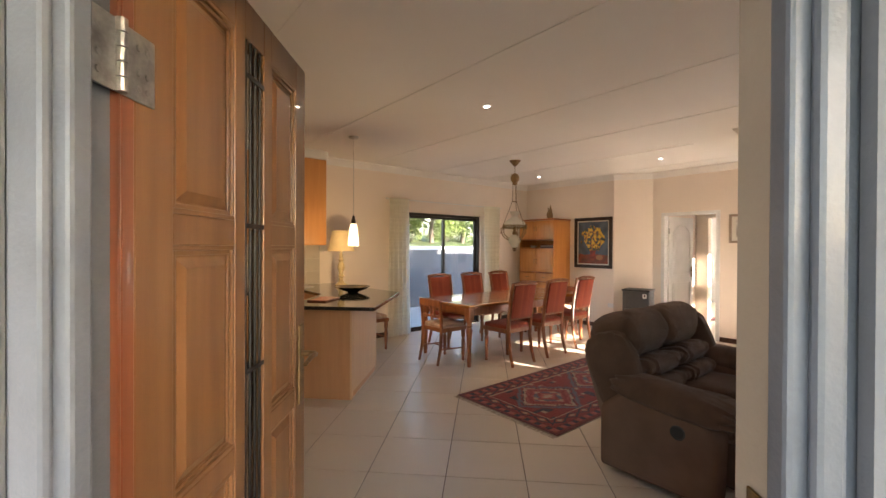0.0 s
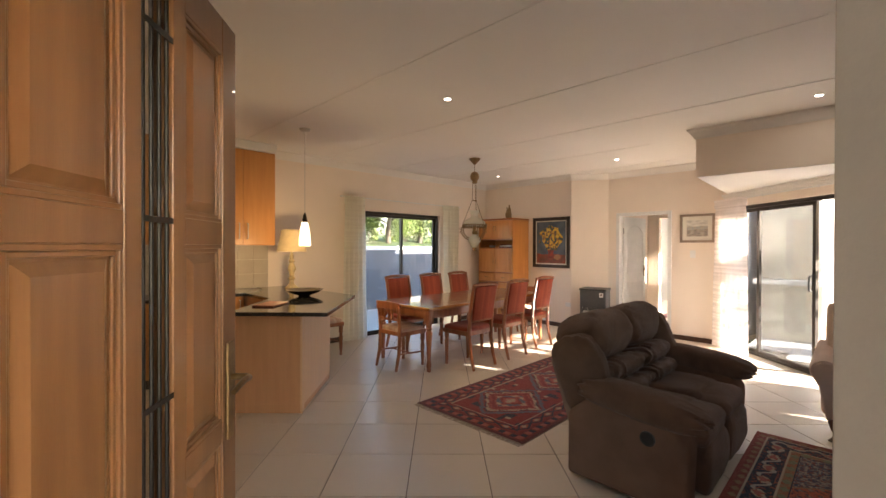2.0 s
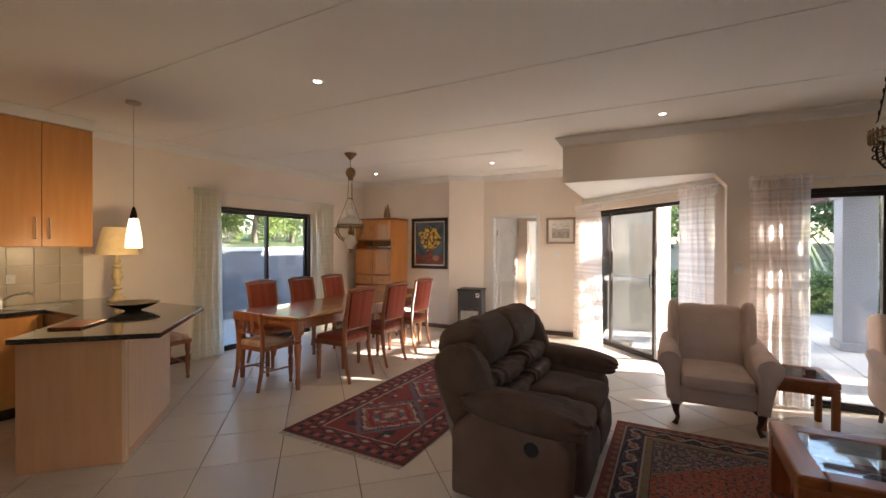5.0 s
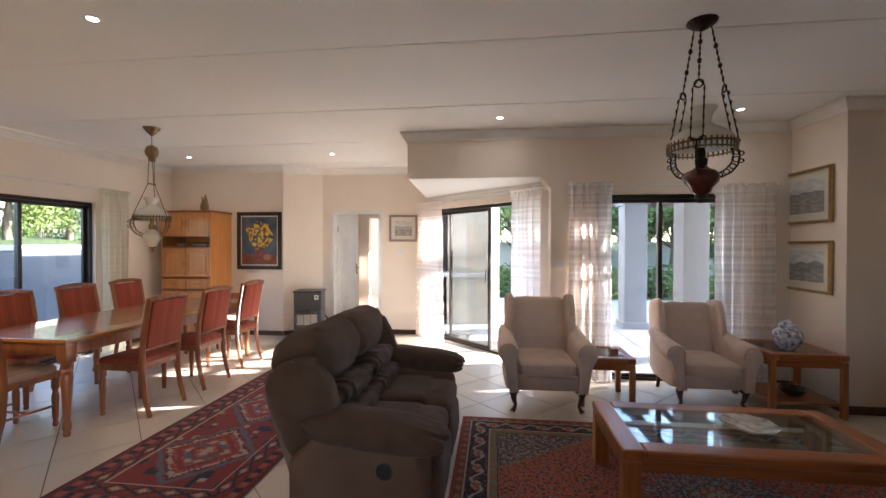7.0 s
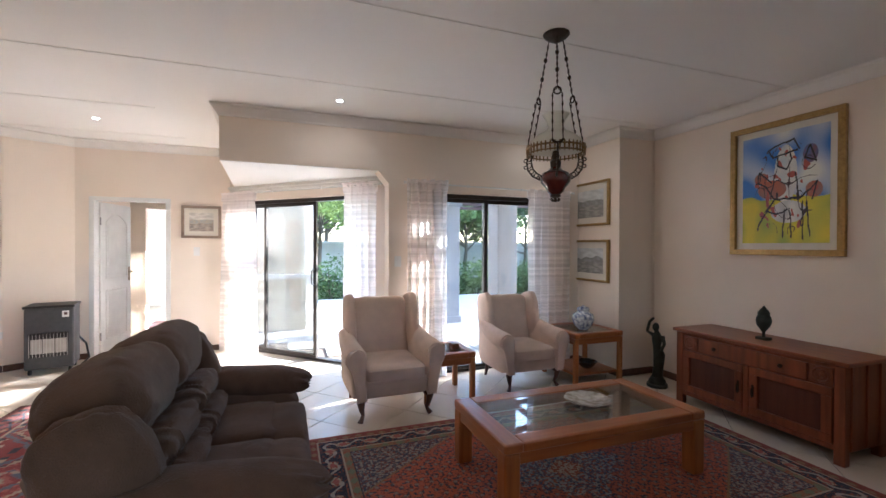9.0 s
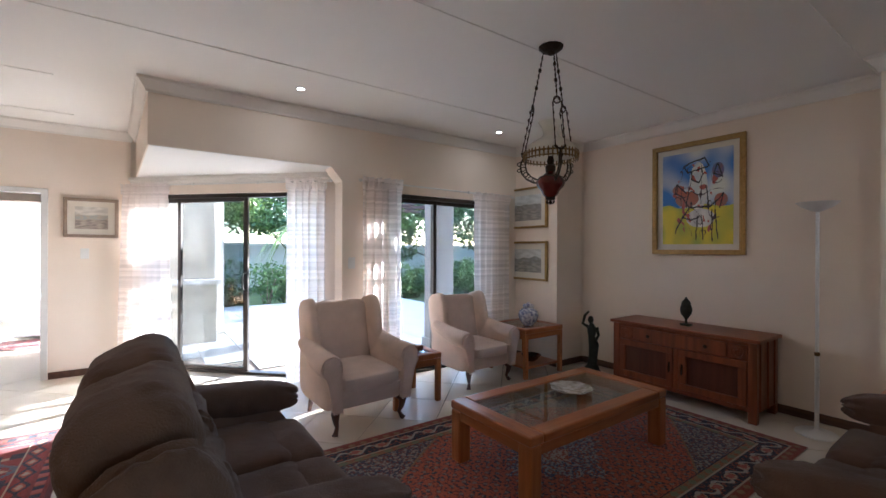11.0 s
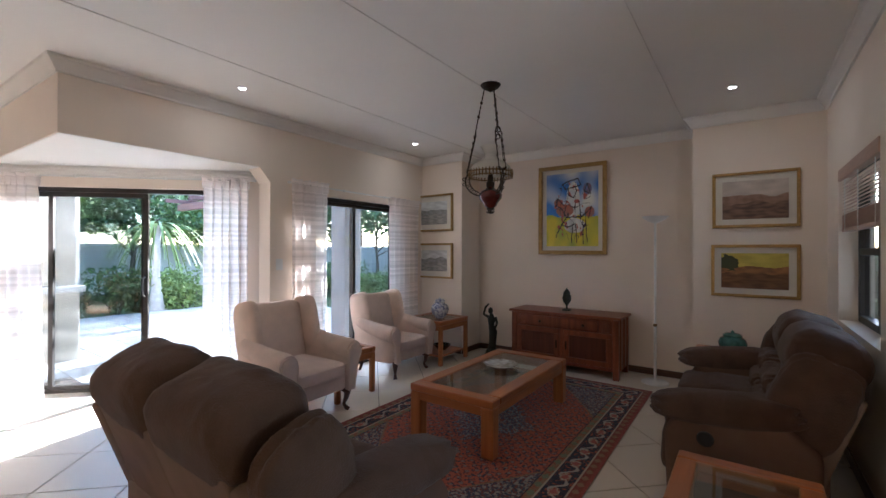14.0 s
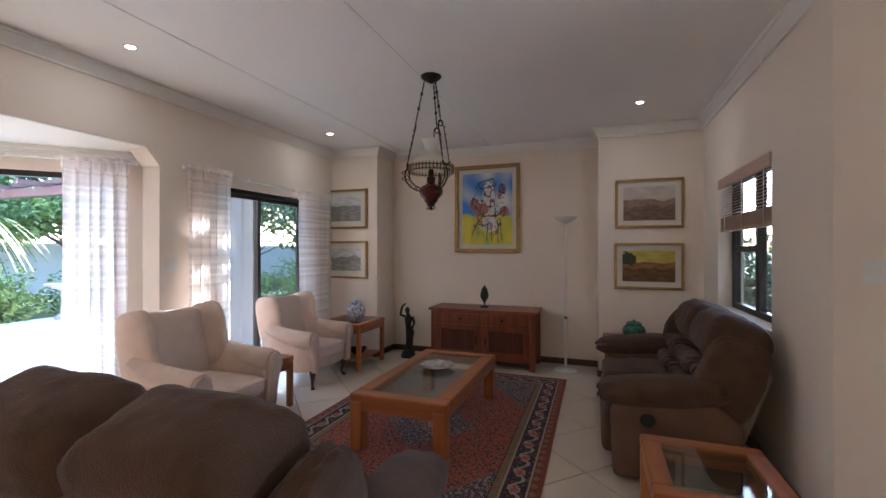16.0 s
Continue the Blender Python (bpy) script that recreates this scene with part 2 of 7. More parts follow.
M = {
    "wall": mat("painted plaster", (0.84, 0.735, 0.635), 0.75, scale=1.3, vary=0.03, bump=0.12, fine=60),
    "ceiling": mat("ceiling paint", (0.88, 0.865, 0.835), 0.8, scale=0.8, vary=0.02, bump=0.04, fine=90),
    "cornice": mat("cornice paint", (0.83, 0.80, 0.76), 0.6, scale=3, vary=0.03, bump=0.03),
    "skirting": wood("dark skirting wood", (0.10, 0.045, 0.025), (0.05, 0.02, 0.012), axis=0, rough=0.4),
    "tile": mat("ceramic floor tile", (0.66, 0.58, 0.48), 0.32, scale=0.7, vary=0.008, bump=0.0, fine=45, random_tint=0.03),
    "grout": mat("grout", (0.16, 0.12, 0.09), 0.9, scale=20, vary=0.1),
    "cream_out": mat("cream outdoor plaster", (0.66, 0.60, 0.50), 0.85, scale=2, vary=0.05, bump=0.3),
    "boundary": mat("pale boundary wall paint", (0.55, 0.54, 0.52), 0.85, scale=2, vary=0.05, bump=0.3),
    "outwall": mat("outer plaster", (0.30, 0.305, 0.325), 0.85, scale=2, vary=0.05, bump=0.3),
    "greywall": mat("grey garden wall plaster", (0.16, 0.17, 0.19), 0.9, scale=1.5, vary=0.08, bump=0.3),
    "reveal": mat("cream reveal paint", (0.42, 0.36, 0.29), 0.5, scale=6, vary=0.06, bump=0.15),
    "white": mat("white gloss paint", (0.78, 0.77, 0.75), 0.35, scale=6, vary=0.05, bump=0.08, coat=0.1),
    # white paint; the porch shade is put into this dark bluish colour
    "worn_white_shaded": mat("worn white frame paint with porch shade in its colour", (0.135, 0.148, 0.175), 0.45, scale=9, vary=0.1, bump=0.25, coat=0.1),
    "alu": mat("dark bronze aluminium", (0.060, 0.052, 0.047), 0.4, metal=0.6, scale=12, vary=0.1, bump=0.02),
    "alu_pale": mat("pale aluminium", (0.5, 0.49, 0.47), 0.35, metal=0.8, scale=12, vary=0.08, bump=0.02),
    # grey tint added to lower the outdoor brightness seen through the panes
    "glass": glass_mat("window glass tinted to dim outdoors", (0.80, 0.82, 0.83)),
    "glass_dark": glass_mat("table glass", (0.86, 0.92, 0.9), 0.3),
    "door_wood": wood("varnished meranti", (0.215, 0.104, 0.042), (0.145, 0.063, 0.024), 2, 0.36, scale=4.0, coat=0.15),
    "door_edge": wood("red varnished edge", (0.24, 0.075, 0.032), (0.12, 0.035, 0.016), 2, 0.3, coat=0.4),
    "oak": wood("golden oak veneer", (0.47, 0.165, 0.045), (0.32, 0.10, 0.027), 2, 0.35, coat=0.08),
    "oak_x": wood("oak laid along", (0.45, 0.150, 0.040), (0.30, 0.088, 0.024), 0, 0.32, coat=0.08),
    "oak_y": wood("oak laid across", (0.45, 0.150, 0.040), (0.30, 0.088, 0.024), 1, 0.32, coat=0.08),
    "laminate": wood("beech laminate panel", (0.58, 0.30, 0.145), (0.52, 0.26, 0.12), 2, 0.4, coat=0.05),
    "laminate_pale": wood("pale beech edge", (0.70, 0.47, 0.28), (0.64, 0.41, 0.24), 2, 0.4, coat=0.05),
    "dresser": wood("golden dresser oak", (0.62, 0.27, 0.075), (0.52, 0.20, 0.05), 2, 0.35),
    "cabinet": wood("orange beech cabinet", (0.62, 0.29, 0.09), (0.55, 0.24, 0.07), 2, 0.35, coat=0.1),
    "mahogany": wood("reddish chair wood", (0.36, 0.13, 0.05), (0.22, 0.07, 0.028), 2, 0.3),
    "table_top": wood("polished table wood", (0.50, 0.22, 0.06), (0.36, 0.14, 0.035), 0, 0.2, coat=0.5),
    "side_wood": wood("red-brown sideboard wood", (0.27, 0.070, 0.024), (0.15, 0.038, 0.014), 2, 0.38, coat=0.05),
    "side_panel": wood("dark sideboard panel", (0.115, 0.030, 0.013), (0.07, 0.018, 0.008), 2, 0.4, coat=0.05),
    "side_top": wood("red-brown sideboard top", (0.29, 0.078, 0.028), (0.17, 0.044, 0.017), 0, 0.36, coat=0.05),
    "dark_leg": wood("dark carved leg wood", (0.11, 0.035, 0.02), (0.06, 0.02, 0.012), 2, 0.3),
    "granite": mat("black granite", (0.012, 0.012, 0.013), 0.08, scale=60, vary=0.3, bump=0.0, fine=400, second=(0.03, 0.03, 0.03), coat=0.3),
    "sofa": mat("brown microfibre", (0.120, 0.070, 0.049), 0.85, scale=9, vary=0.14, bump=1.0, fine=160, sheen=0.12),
    # tan-brown back, raised further so its colour stands in for bay light
    "sofa_back_lit": mat("smooth brown backing cloth with bay light in its colour", (0.25, 0.175, 0.135), 0.85, scale=5, vary=0.10, bump=0.2, fine=260),
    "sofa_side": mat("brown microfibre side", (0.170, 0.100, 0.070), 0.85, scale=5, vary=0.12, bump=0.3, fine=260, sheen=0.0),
    "linen": mat("cream upholstery", (0.71, 0.54, 0.44), 0.9, scale=6, vary=0.07, bump=0.3, fine=320, sheen=0.2),
    "stripe": mat("rust striped upholstery", (0.37, 0.085, 0.045), 0.85, scale=1.2, vary=0.1, bump=0.2, fine=60, stretch=(30, 0.3, 0.3), second=(0.24, 0.045, 0.03), sheen=0.1),
    "cushion": mat("striped seat cushion", (0.55, 0.42, 0.33), 0.9, scale=1.0, vary=0.1, bump=0.2, fine=60, stretch=(20, 0.4, 0.4), second=(0.38, 0.22, 0.17)),
    "sheer": sheer_mat("white lace curtain", (0.95, 0.91, 0.89), 0.17, 0.10),
    "drape": sheer_mat("pale dining curtain", (0.88, 0.87, 0.79), 0.05, 0.03),
    "brass": mat("aged brass", (0.30, 0.20, 0.10), 0.4, metal=0.9, scale=30, vary=0.2, bump=0.2),
    "bronze": mat("dark bronze", (0.05, 0.035, 0.025), 0.45, metal=0.7, scale=30, vary=0.2, bump=0.2),
    "verdigris": mat("green bronze", (0.040, 0.048, 0.040), 0.5, metal=0.5, scale=20, vary=0.25, bump=0.3),
    "steel": mat("brushed steel", (0.55, 0.54, 0.52), 0.3, metal=1.0, scale=30, vary=0.05, bump=0.02),
    "hinge": mat("galvanised hinge", (0.42, 0.42, 0.42), 0.42, metal=0.9, scale=30, vary=0.2, bump=0.2),
    "iron": mat("black iron bar", (0.012, 0.011, 0.011), 0.45, metal=0.4, scale=30, vary=0.2, bump=0.2),
    "black": mat("black plastic", (0.014, 0.014, 0.015), 0.4, scale=30, vary=0.1, bump=0.05),
    "charcoal": mat("charcoal enamel", (0.06, 0.062, 0.066), 0.4, metal=0.2, scale=30, vary=0.1, bump=0.05),
    "milk": opal_mat("milk glass", (0.88, 0.86, 0.80)),
    "ruby": mat("painted ruby ceramic", (0.13, 0.018, 0.012), 0.15, scale=14, vary=0.2, bump=0.0, second=(0.07, 0.008, 0.008), coat=0.6),
    "delft": mat("blue and white porcelain", (0.80, 0.81, 0.84), 0.15, scale=30, vary=0.04, bump=0.0, fine=10, second=(0.03, 0.05, 0.20), coat=0.6),
    "jade": mat("green glazed ceramic", (0.10, 0.26, 0.20), 0.12, scale=18, vary=0.2, bump=0.0, second=(0.03, 0.10, 0.08), coat=0.7),
    "cream_shade": mat("lamp shade cloth", (0.50, 0.36, 0.19), 0.8, scale=20, vary=0.06, bump=0.2, emit=0.02, emit_colour=(1.0, 0.66, 0.25)),
    "cream_turned": mat("painted cream lamp foot", (0.52, 0.40, 0.22), 0.5, scale=18, vary=0.2, bump=0.1),
    "pendant": mat("lit opal glass", (0.85, 0.78, 0.62), 0.2, scale=5, vary=0.02, bump=0, emit=0.32, emit_colour=(1.0, 0.74, 0.40)),
    "bulb": mat("downlight lens", (0.9, 0.9, 0.9), 0.3, emit=3.0, emit_colour=(1.0, 0.95, 0.86), bump=0),
    "dish": mat("dark glazed dish", (0.03, 0.025, 0.022), 0.15, scale=20, vary=0.3, bump=0.05, coat=0.5),
    "china": mat("patterned china", (0.68, 0.66, 0.60), 0.15, scale=26, vary=0.1, bump=0, fine=60, second=(0.30, 0.26, 0.20), coat=0.5),
    "gold": mat("gilt frame", (0.46, 0.30, 0.11), 0.35, metal=0.7, scale=40, vary=0.15, bump=0.2),
    "dark_frame": mat("dark stained frame", (0.035, 0.016, 0.011), 0.35, scale=20, vary=0.2, bump=0.1, coat=0.2),
    "grey_frame": mat("limed frame", (0.36, 0.27, 0.21), 0.5, scale=20, vary=0.12, bump=0.1),
    "mount": mat("card mount", (0.72, 0.68, 0.60), 0.9, scale=10, vary=0.03, bump=0.02),
    "paint": attr_mat("painted canvas", 0.45, 160.0, 0.25),
    "weave": attr_mat("woven wool", 0.95, 420.0, 0.6, sheen=0.15),
    "fringe": mat("wool fringe", (0.55, 0.46, 0.36), 0.95, scale=60, vary=0.15),
    "blind": mat("wooden blind slat", (0.55, 0.36, 0.28), 0.5, scale=10, vary=0.08, stretch=(1, 10, 10)),
    "splash": mat("glazed wall tile", (0.52, 0.45, 0.36), 0.3, scale=6, vary=0.05, bump=0.05, random_tint=0.04),
    "paving": mat("pale patio paving", (0.50, 0.485, 0.465), 0.8, scale=2.0, vary=0.08, bump=0.3, random_tint=0.05),
    "grass": mat("lawn", (0.085, 0.12, 0.03), 0.95, scale=1.2, vary=0.2, bump=0.8, fine=60, second=(0.045, 0.07, 0.02)),
    "leaf": mat("garden leaf", (0.085, 0.15, 0.035), 0.55, scale=2.5, vary=0.2, bump=0, second=(0.035, 0.07, 0.02), random_tint=0.25),
    "leaf_light": mat("light garden leaf", (0.19, 0.25, 0.06), 0.55, scale=3, vary=0.2, bump=0, second=(0.10, 0.15, 0.04), random_tint=0.25),
    "leaf_dark": mat("dark tree leaf", (0.035, 0.065, 0.022), 0.6, scale=1.5, vary=0.2, bump=0, second=(0.015, 0.03, 0.012), random_tint=0.25),
    "bark": mat("bark", (0.16, 0.125, 0.095), 0.9, scale=8, vary=0.25, bump=0.8, stretch=(1, 1, 0.3)),
    "soil": mat("garden soil", (0.10, 0.07, 0.05), 0.95, scale=8, vary=0.2, bump=0.8),
    "stone": mat("cast stone", (0.45, 0.43, 0.40), 0.85, scale=8, vary=0.12, bump=0.4),
    "bed": mat("white bed linen", (0.72, 0.73, 0.76), 0.9, scale=4, vary=0.06, bump=0.4),
    "red_steel": mat("maroon pergola paint", (0.10, 0.045, 0.042), 0.5, scale=9, vary=0.12),
}
M["paint"].node_tree.nodes["Principled BSDF"].inputs["Coat Weight"].default_value = 0.15
for key in ("sofa", "sofa_side", "sofa_back_lit", "linen", "stripe", "cushion", "weave", "fringe"):
    M[key].node_tree.nodes["Principled BSDF"].inputs["Specular IOR Level"].default_value = 0.1


# ---- mesh helpers ----
def mesh_of(name, bm, material, smooth=False):
    bmesh.ops.recalc_face_normals(bm, faces=bm.faces)
    me = bpy.data.meshes.new(name)
    bm.to_mesh(me)
    bm.free()
    for m in (material if isinstance(material, (list, tuple)) else [material]):
        me.materials.append(m)
    if smooth:
        for p in me.polygons:
            p.use_smooth = True
        me.set_sharp_from_angle(angle=radians(40))
    return me


def part(name, bm, material, parent, label="", smooth=False):
    ob = new(name, mesh_of(name, bm, material, smooth))
    ob.parent = parent
    if label:
        ob["label"] = label
    return ob


def thing(name, m, label, category, group="", kind=""):
    ob = new(name)
    ob.empty_display_size = 0.1
    ob.matrix_basis = m
    return tagged(ob, label, category, group, kind)


def solo(name, bm, material, m, label, category, group="", kind="", smooth=False):
    ob = new(name, mesh_of(name, bm, material, smooth))
    ob.matrix_basis = m
    return tagged(ob, label, category, group, kind)


def box(bm, x0, x1, y0, y1, z0, z1, bevel=0.0, m=None, seg=2):
    r = bmesh.ops.create_cube(bm, size=1.0)
    mm = Matrix.Translation(((x0 + x1) / 2, (y0 + y1) / 2, (z0 + z1) / 2)) @ Matrix.Diagonal((abs(x1 - x0), abs(y1 - y0), abs(z1 - z0), 1))
    bmesh.ops.transform(bm, matrix=mm, verts=r["verts"])
    vs = r["verts"]
    if bevel:
        es = list({e for v in vs for e in v.link_edges})
        g = bmesh.ops.bevel(bm, geom=es, offset=bevel, segments=seg, profile=0.5, affect="EDGES")
        vs = list({v for f in g["faces"] for v in f.verts} | {v for v in vs if v.is_valid})
    if m is not None:
        bmesh.ops.transform(bm, matrix=m, verts=vs)
    return bm


def B(*a, **k):
    return box(bmesh.new(), *a, **k)


def lathe(bm, profile, seg=20, m=None, squash=1.0):
    rings = []
    for r, z in profile:
        rings.append([bm.verts.new((r * math.cos(2 * math.pi * i / seg), squash * r * math.sin(2 * math.pi * i / seg), z)) for i in range(seg)])
    for a, b in zip(rings, rings[1:]):
        for i in range(seg):
            bm.faces.new((a[i], a[(i + 1) % seg], b[(i + 1) % seg], b[i]))
    bm.faces.new(rings[0][::-1]), bm.faces.new(rings[-1])
    if m is not None:
        bmesh.ops.transform(bm, matrix=m, verts=[v for r in rings for v in r])
    return bm


def L(profile, seg=20, m=None, squash=1.0):
    return lathe(bmesh.new(), profile, seg, m, squash)


def tube(bm, pts, radius, seg=8, closed=False):
    """A round bar along points; radius may be a number or one for each point."""
    pts = [Vector(p) for p in pts]
    n = len(pts)
    rs = radius if isinstance(radius, (list, tuple)) else [radius] * n
    rings = []
    up = None
    for i, p in enumerate(pts):
        a, b = pts[i - 1] if (i or closed) else p, pts[(i + 1) % n] if (i < n - 1 or closed) else p
        d = (b - a).normalized()
        if up is None or abs(up.dot(d)) > 0.98:
            up = Vector((0, 0, 1)) if abs(d.z) < 0.9 else Vector((1, 0, 0))
        s = d.cross(up).normalized()
        u = s.cross(d).normalized()
        up = u
        rings.append([bm.verts.new(p + rs[i] * (math.cos(2 * math.pi * k / seg) * s + math.sin(2 * math.pi * k / seg) * u)) for k in range(seg)])
    for a, b in list(zip(rings, rings[1:])) + ([(rings[-1], rings[0])] if closed else []):
        for k in range(seg):
            bm.faces.new((a[k], a[(k + 1) % seg], b[(k + 1) % seg], b[k]))
    if not closed:
        bm.faces.new(rings[0][::-1]), bm.faces.new(rings[-1])
    return bm


def T(pts, radius, seg=8, closed=False):
    return tube(bmesh.new(), pts, radius, seg, closed)


def ring(cx, cy, cz, r, n=24):
    return [(cx + r * math.cos(2 * math.pi * i / n), cy + r * math.sin(2 * math.pi * i / n), cz) for i in range(n)]


def puff(bm, c, r, e1=0.45, e2=0.45, m=None, nu=28, nv=16, fold=0.0, waves=3):
    """A stuffed cushion: a rounded box with soft edges; fold puckers its surface."""
    def pw(v, e):
        return math.copysign(abs(v) ** e, v)
    grid = []
    for j in range(nv + 1):
        v = -math.pi / 2 + math.pi * j / nv
        row = []
        for i in range(nu):
            u = 2 * math.pi * i / nu
            p = Vector((pw(math.cos(v), e1) * pw(math.cos(u), e2), pw(math.cos(v), e1) * pw(math.sin(u), e2), pw(math.sin(v), e1)))
            if fold:
                p *= 1 + fold * noise.noise(Vector(c) * 3 + p * waves)
            row.append(bm.verts.new((c[0] + r[0] * p.x, c[1] + r[1] * p.y, c[2] + r[2] * p.z)))
        grid.append(row)
    for a, b in zip(grid, grid[1:]):
        for i in range(nu):
            bm.faces.new((a[i], a[(i + 1) % nu], b[(i + 1) % nu], b[i]))
    vs = [v for r_ in grid for v in r_]
    if m is not None:
        bmesh.ops.transform(bm, matrix=m, verts=vs)
    bmesh.ops.remove_doubles(bm, verts=vs, dist=1e-5)
    return bm


def P(*a, **k):
    return puff(bmesh.new(), *a, **k)


def prism(bm, poly, z0, z1, bevel=0.0):
    lo, hi = [bm.verts.new((x, y, z0)) for x, y in poly], [bm.verts.new((x, y, z1)) for x, y in poly]
    bm.faces.new(lo[::-1]), bm.faces.new(hi)
    n = len(poly)
    for i in range(n):
        bm.faces.new((lo[i], lo[(i + 1) % n], hi[(i + 1) % n], hi[i]))
    if bevel:
        bmesh.ops.recalc_face_normals(bm, faces=bm.faces)
        bmesh.ops.bevel(bm, geom=list(bm.edges), offset=bevel, segments=2, profile=0.5, affect="EDGES")
    return bm


def painted(w, h, nx, ny, colour_at, upright=True, thick=0.0, jitter=0.0):
    """A sheet w by h with colour in its mesh: upright (facing -y) or lying flat (facing +z)."""
    verts, faces, cols = [], [], []
    for j in range(ny + 1):
        for i in range(nx + 1):
            a, b = -w / 2 + w * i / nx, h * j / ny
            if upright:
                verts.append((a, 0, b))
            else:
                verts.append((a, b - h / 2, thick + jitter * noise.noise((a * 2.1, b * 2.1, 3.0))))
    for j in range(ny):
        for i in range(nx):
            k = j * (nx + 1) + i
            faces.append((k, k + 1, k + nx + 2, k + nx + 1))
            cols.append(colour_at((i + 0.5) / nx, (j + 0.5) / ny))
    me = bpy.data.meshes.new("sheet")
    me.from_pydata(verts, [], faces)
    lay = me.color_attributes.new("paint", "FLOAT_COLOR", "CORNER")
    lay.data.foreach_set("color", np.repeat(np.array([(*c, 1.0) for c in cols], dtype=np.float32), 4, axis=0).ravel())
    return me


def mixc(a, b, f):
    f = max(0.0, min(1.0, f))
    return tuple(x + (y - x) * f for x, y in zip(a, b))


# ---- the setting ----
CEIL, T_WALL, SOFFIT = 2.77, 0.20, 2.25


def wall(name, p0, p1, label, openings=(), z0=0.0, z1=CEIL + 0.1, thick=T_WALL, ext0=0.0, ext1=0.0, material=None):
    """A wall whose inner face runs from p0 to p1 and whose thickness lies on the left of that way; openings (u0, u1, z0, z1) go through it."""
    a, b = Vector((*p0, 0)), Vector((*p1, 0))
    length = (b - a).length
    us = sorted({-ext0, length + ext1, *(u for o in openings for u in o[:2])})
    zs = sorted({z0, z1, *(z for o in openings for z in o[2:])})
    bm = bmesh.new()
    for u0, u1 in zip(us, us[1:]):
        for w0, w1 in zip(zs, zs[1:]):
            if any(o[0] <= u0 + 1e-6 and u1 <= o[1] + 1e-6 and o[2] <= w0 + 1e-6 and w1 <= o[3] + 1e-6 for o in openings):
                continue
            box(bm, u0, u1, 0, thick, w0, w1)
    bmesh.ops.remove_doubles(bm, verts=bm.verts, dist=1e-5)
    bm.verts.index_update()
    seen = {}
    for f in bm.faces:
        seen.setdefault(tuple(sorted(v.index for v in f.verts)), []).append(f)
    gone = [f for fs in seen.values() if len(fs) > 1 for f in fs]
    bmesh.ops.delete(bm, geom=gone, context="FACES_ONLY")
    d = (b - a).normalized()
    m = Matrix.Translation(a) @ Matrix(((d.x, -d.y, 0, 0), (d.y, d.x, 0, 0), (0, 0, 1, 0), (0, 0, 0, 1)))
    ob = solo(name, bm, material or M["wall"], m, label, "wall", kind="structure")
    return ob


PEACH = "painted peach plaster wall of the living room"
wall("wall_north", (-1.2, 5.9), (7.18, 5.9), PEACH, [(5.25, 7.0, 0, 2.05)], ext0=0.2, ext1=0.2)
wall("wall_east_dining", (7.18, 5.9), (7.18, 3.92), PEACH)
wall("wall_east_slant", (7.18, 3.92), (7.55, 3.40), PEACH)
wall("wall_east_door", (7.55, 3.40), (7.55, 1.60), PEACH, [(0.19, 0.99, 0, 2.02)], thick=0.12)
BAY0, BAY1 = (7.55, 1.65), (5.65, -0.25)
wall("wall_bay", BAY0, BAY1, "peach plaster wall of the bay with the sliding door", [(0.22, 2.40, 0, 2.05)])
wall("wall_window_side", (5.45, -0.12), (5.45, -2.57), PEACH, [(0.50, 1.95, 0, 2.04)], ext1=0.0)
wall("wall_prints", (5.45, -2.57), (4.75, -2.57), PEACH, ext0=0.2)
wall("wall_return_west", (4.75, -2.77), (4.75, -3.06), PEACH, thick=0.30)
wall("wall_south", (4.75, -3.06), (2.0, -3.06), PEACH, ext0=0.3, ext1=0.3)
wall("wall_return_east", (2.0, -3.06), (2.0, -2.84), PEACH, thick=0.30)
wall("wall_south_nib", (2.0, -2.64), (0.98, -2.64), PEACH, ext1=0.2)
wall("wall_blind", (0.98, -2.64), (0.98, -0.10), PEACH, [(0.54, 1.80, 0.90, 2.05)])
# entrance wall, at 45 degrees; s runs along it
ENT = Matrix.Translation((0.44, 0.44, 0)) @ Matrix.Rotation(radians(-45), 4, "Z")   # local x along the wall, local y into the room
wall("wall_entrance", (0.98, -0.10), (-1.2, 2.08), PEACH, [(0.7637 - 0.40, 0.7637 + 0.63, 0, 2.12)], thick=0.14)
wall("wall_west", (-1.2, 2.08), (-1.2, 5.9), PEACH)

# bulkhead above the bay
bulk = bmesh.new()
prism(bulk, [(5.45, 1.50), (5.45, -0.12), (5.65, -0.25), (7.55, 1.65), (7.55, 1.60)], SOFFIT, CEIL - 0.002)
solo("bulkhead", bulk, M["wall"], Matrix(), "peach bulkhead dropping above the bay", "bulkhead", kind="structure")
sof = bmesh.new()
prism(sof, [(5.455, 1.49), (5.455, -0.11), (5.64, -0.24), (7.53, 1.63), (7.53, 1.59)], SOFFIT - 0.006, SOFFIT - 0.001)
solo("ceiling_bay", sof, M["ceiling"], Matrix(), "white soffit of the bay", "ceiling", kind="structure")
hn = bmesh.new()
vs = [hn.verts.new(p) for p in ((5.45, -0.12, SOFFIT), (5.45, 0.0, SOFFIT), (5.45, -0.12, 2.11), (5.65, -0.12, SOFFIT), (5.65, 0.0, SOFFIT), (5.65, -0.12, 2.11))]
for f in ((0, 1, 2), (5, 4, 3), (0, 3, 4, 1), (1, 4, 5, 2), (2, 5, 3, 0)):
    hn.faces.new([vs[i] for i in f])
solo("trim_haunch", hn, M["wall"], Matrix(), "small slanted plaster haunch under the bulkhead", "trim", kind="structure")

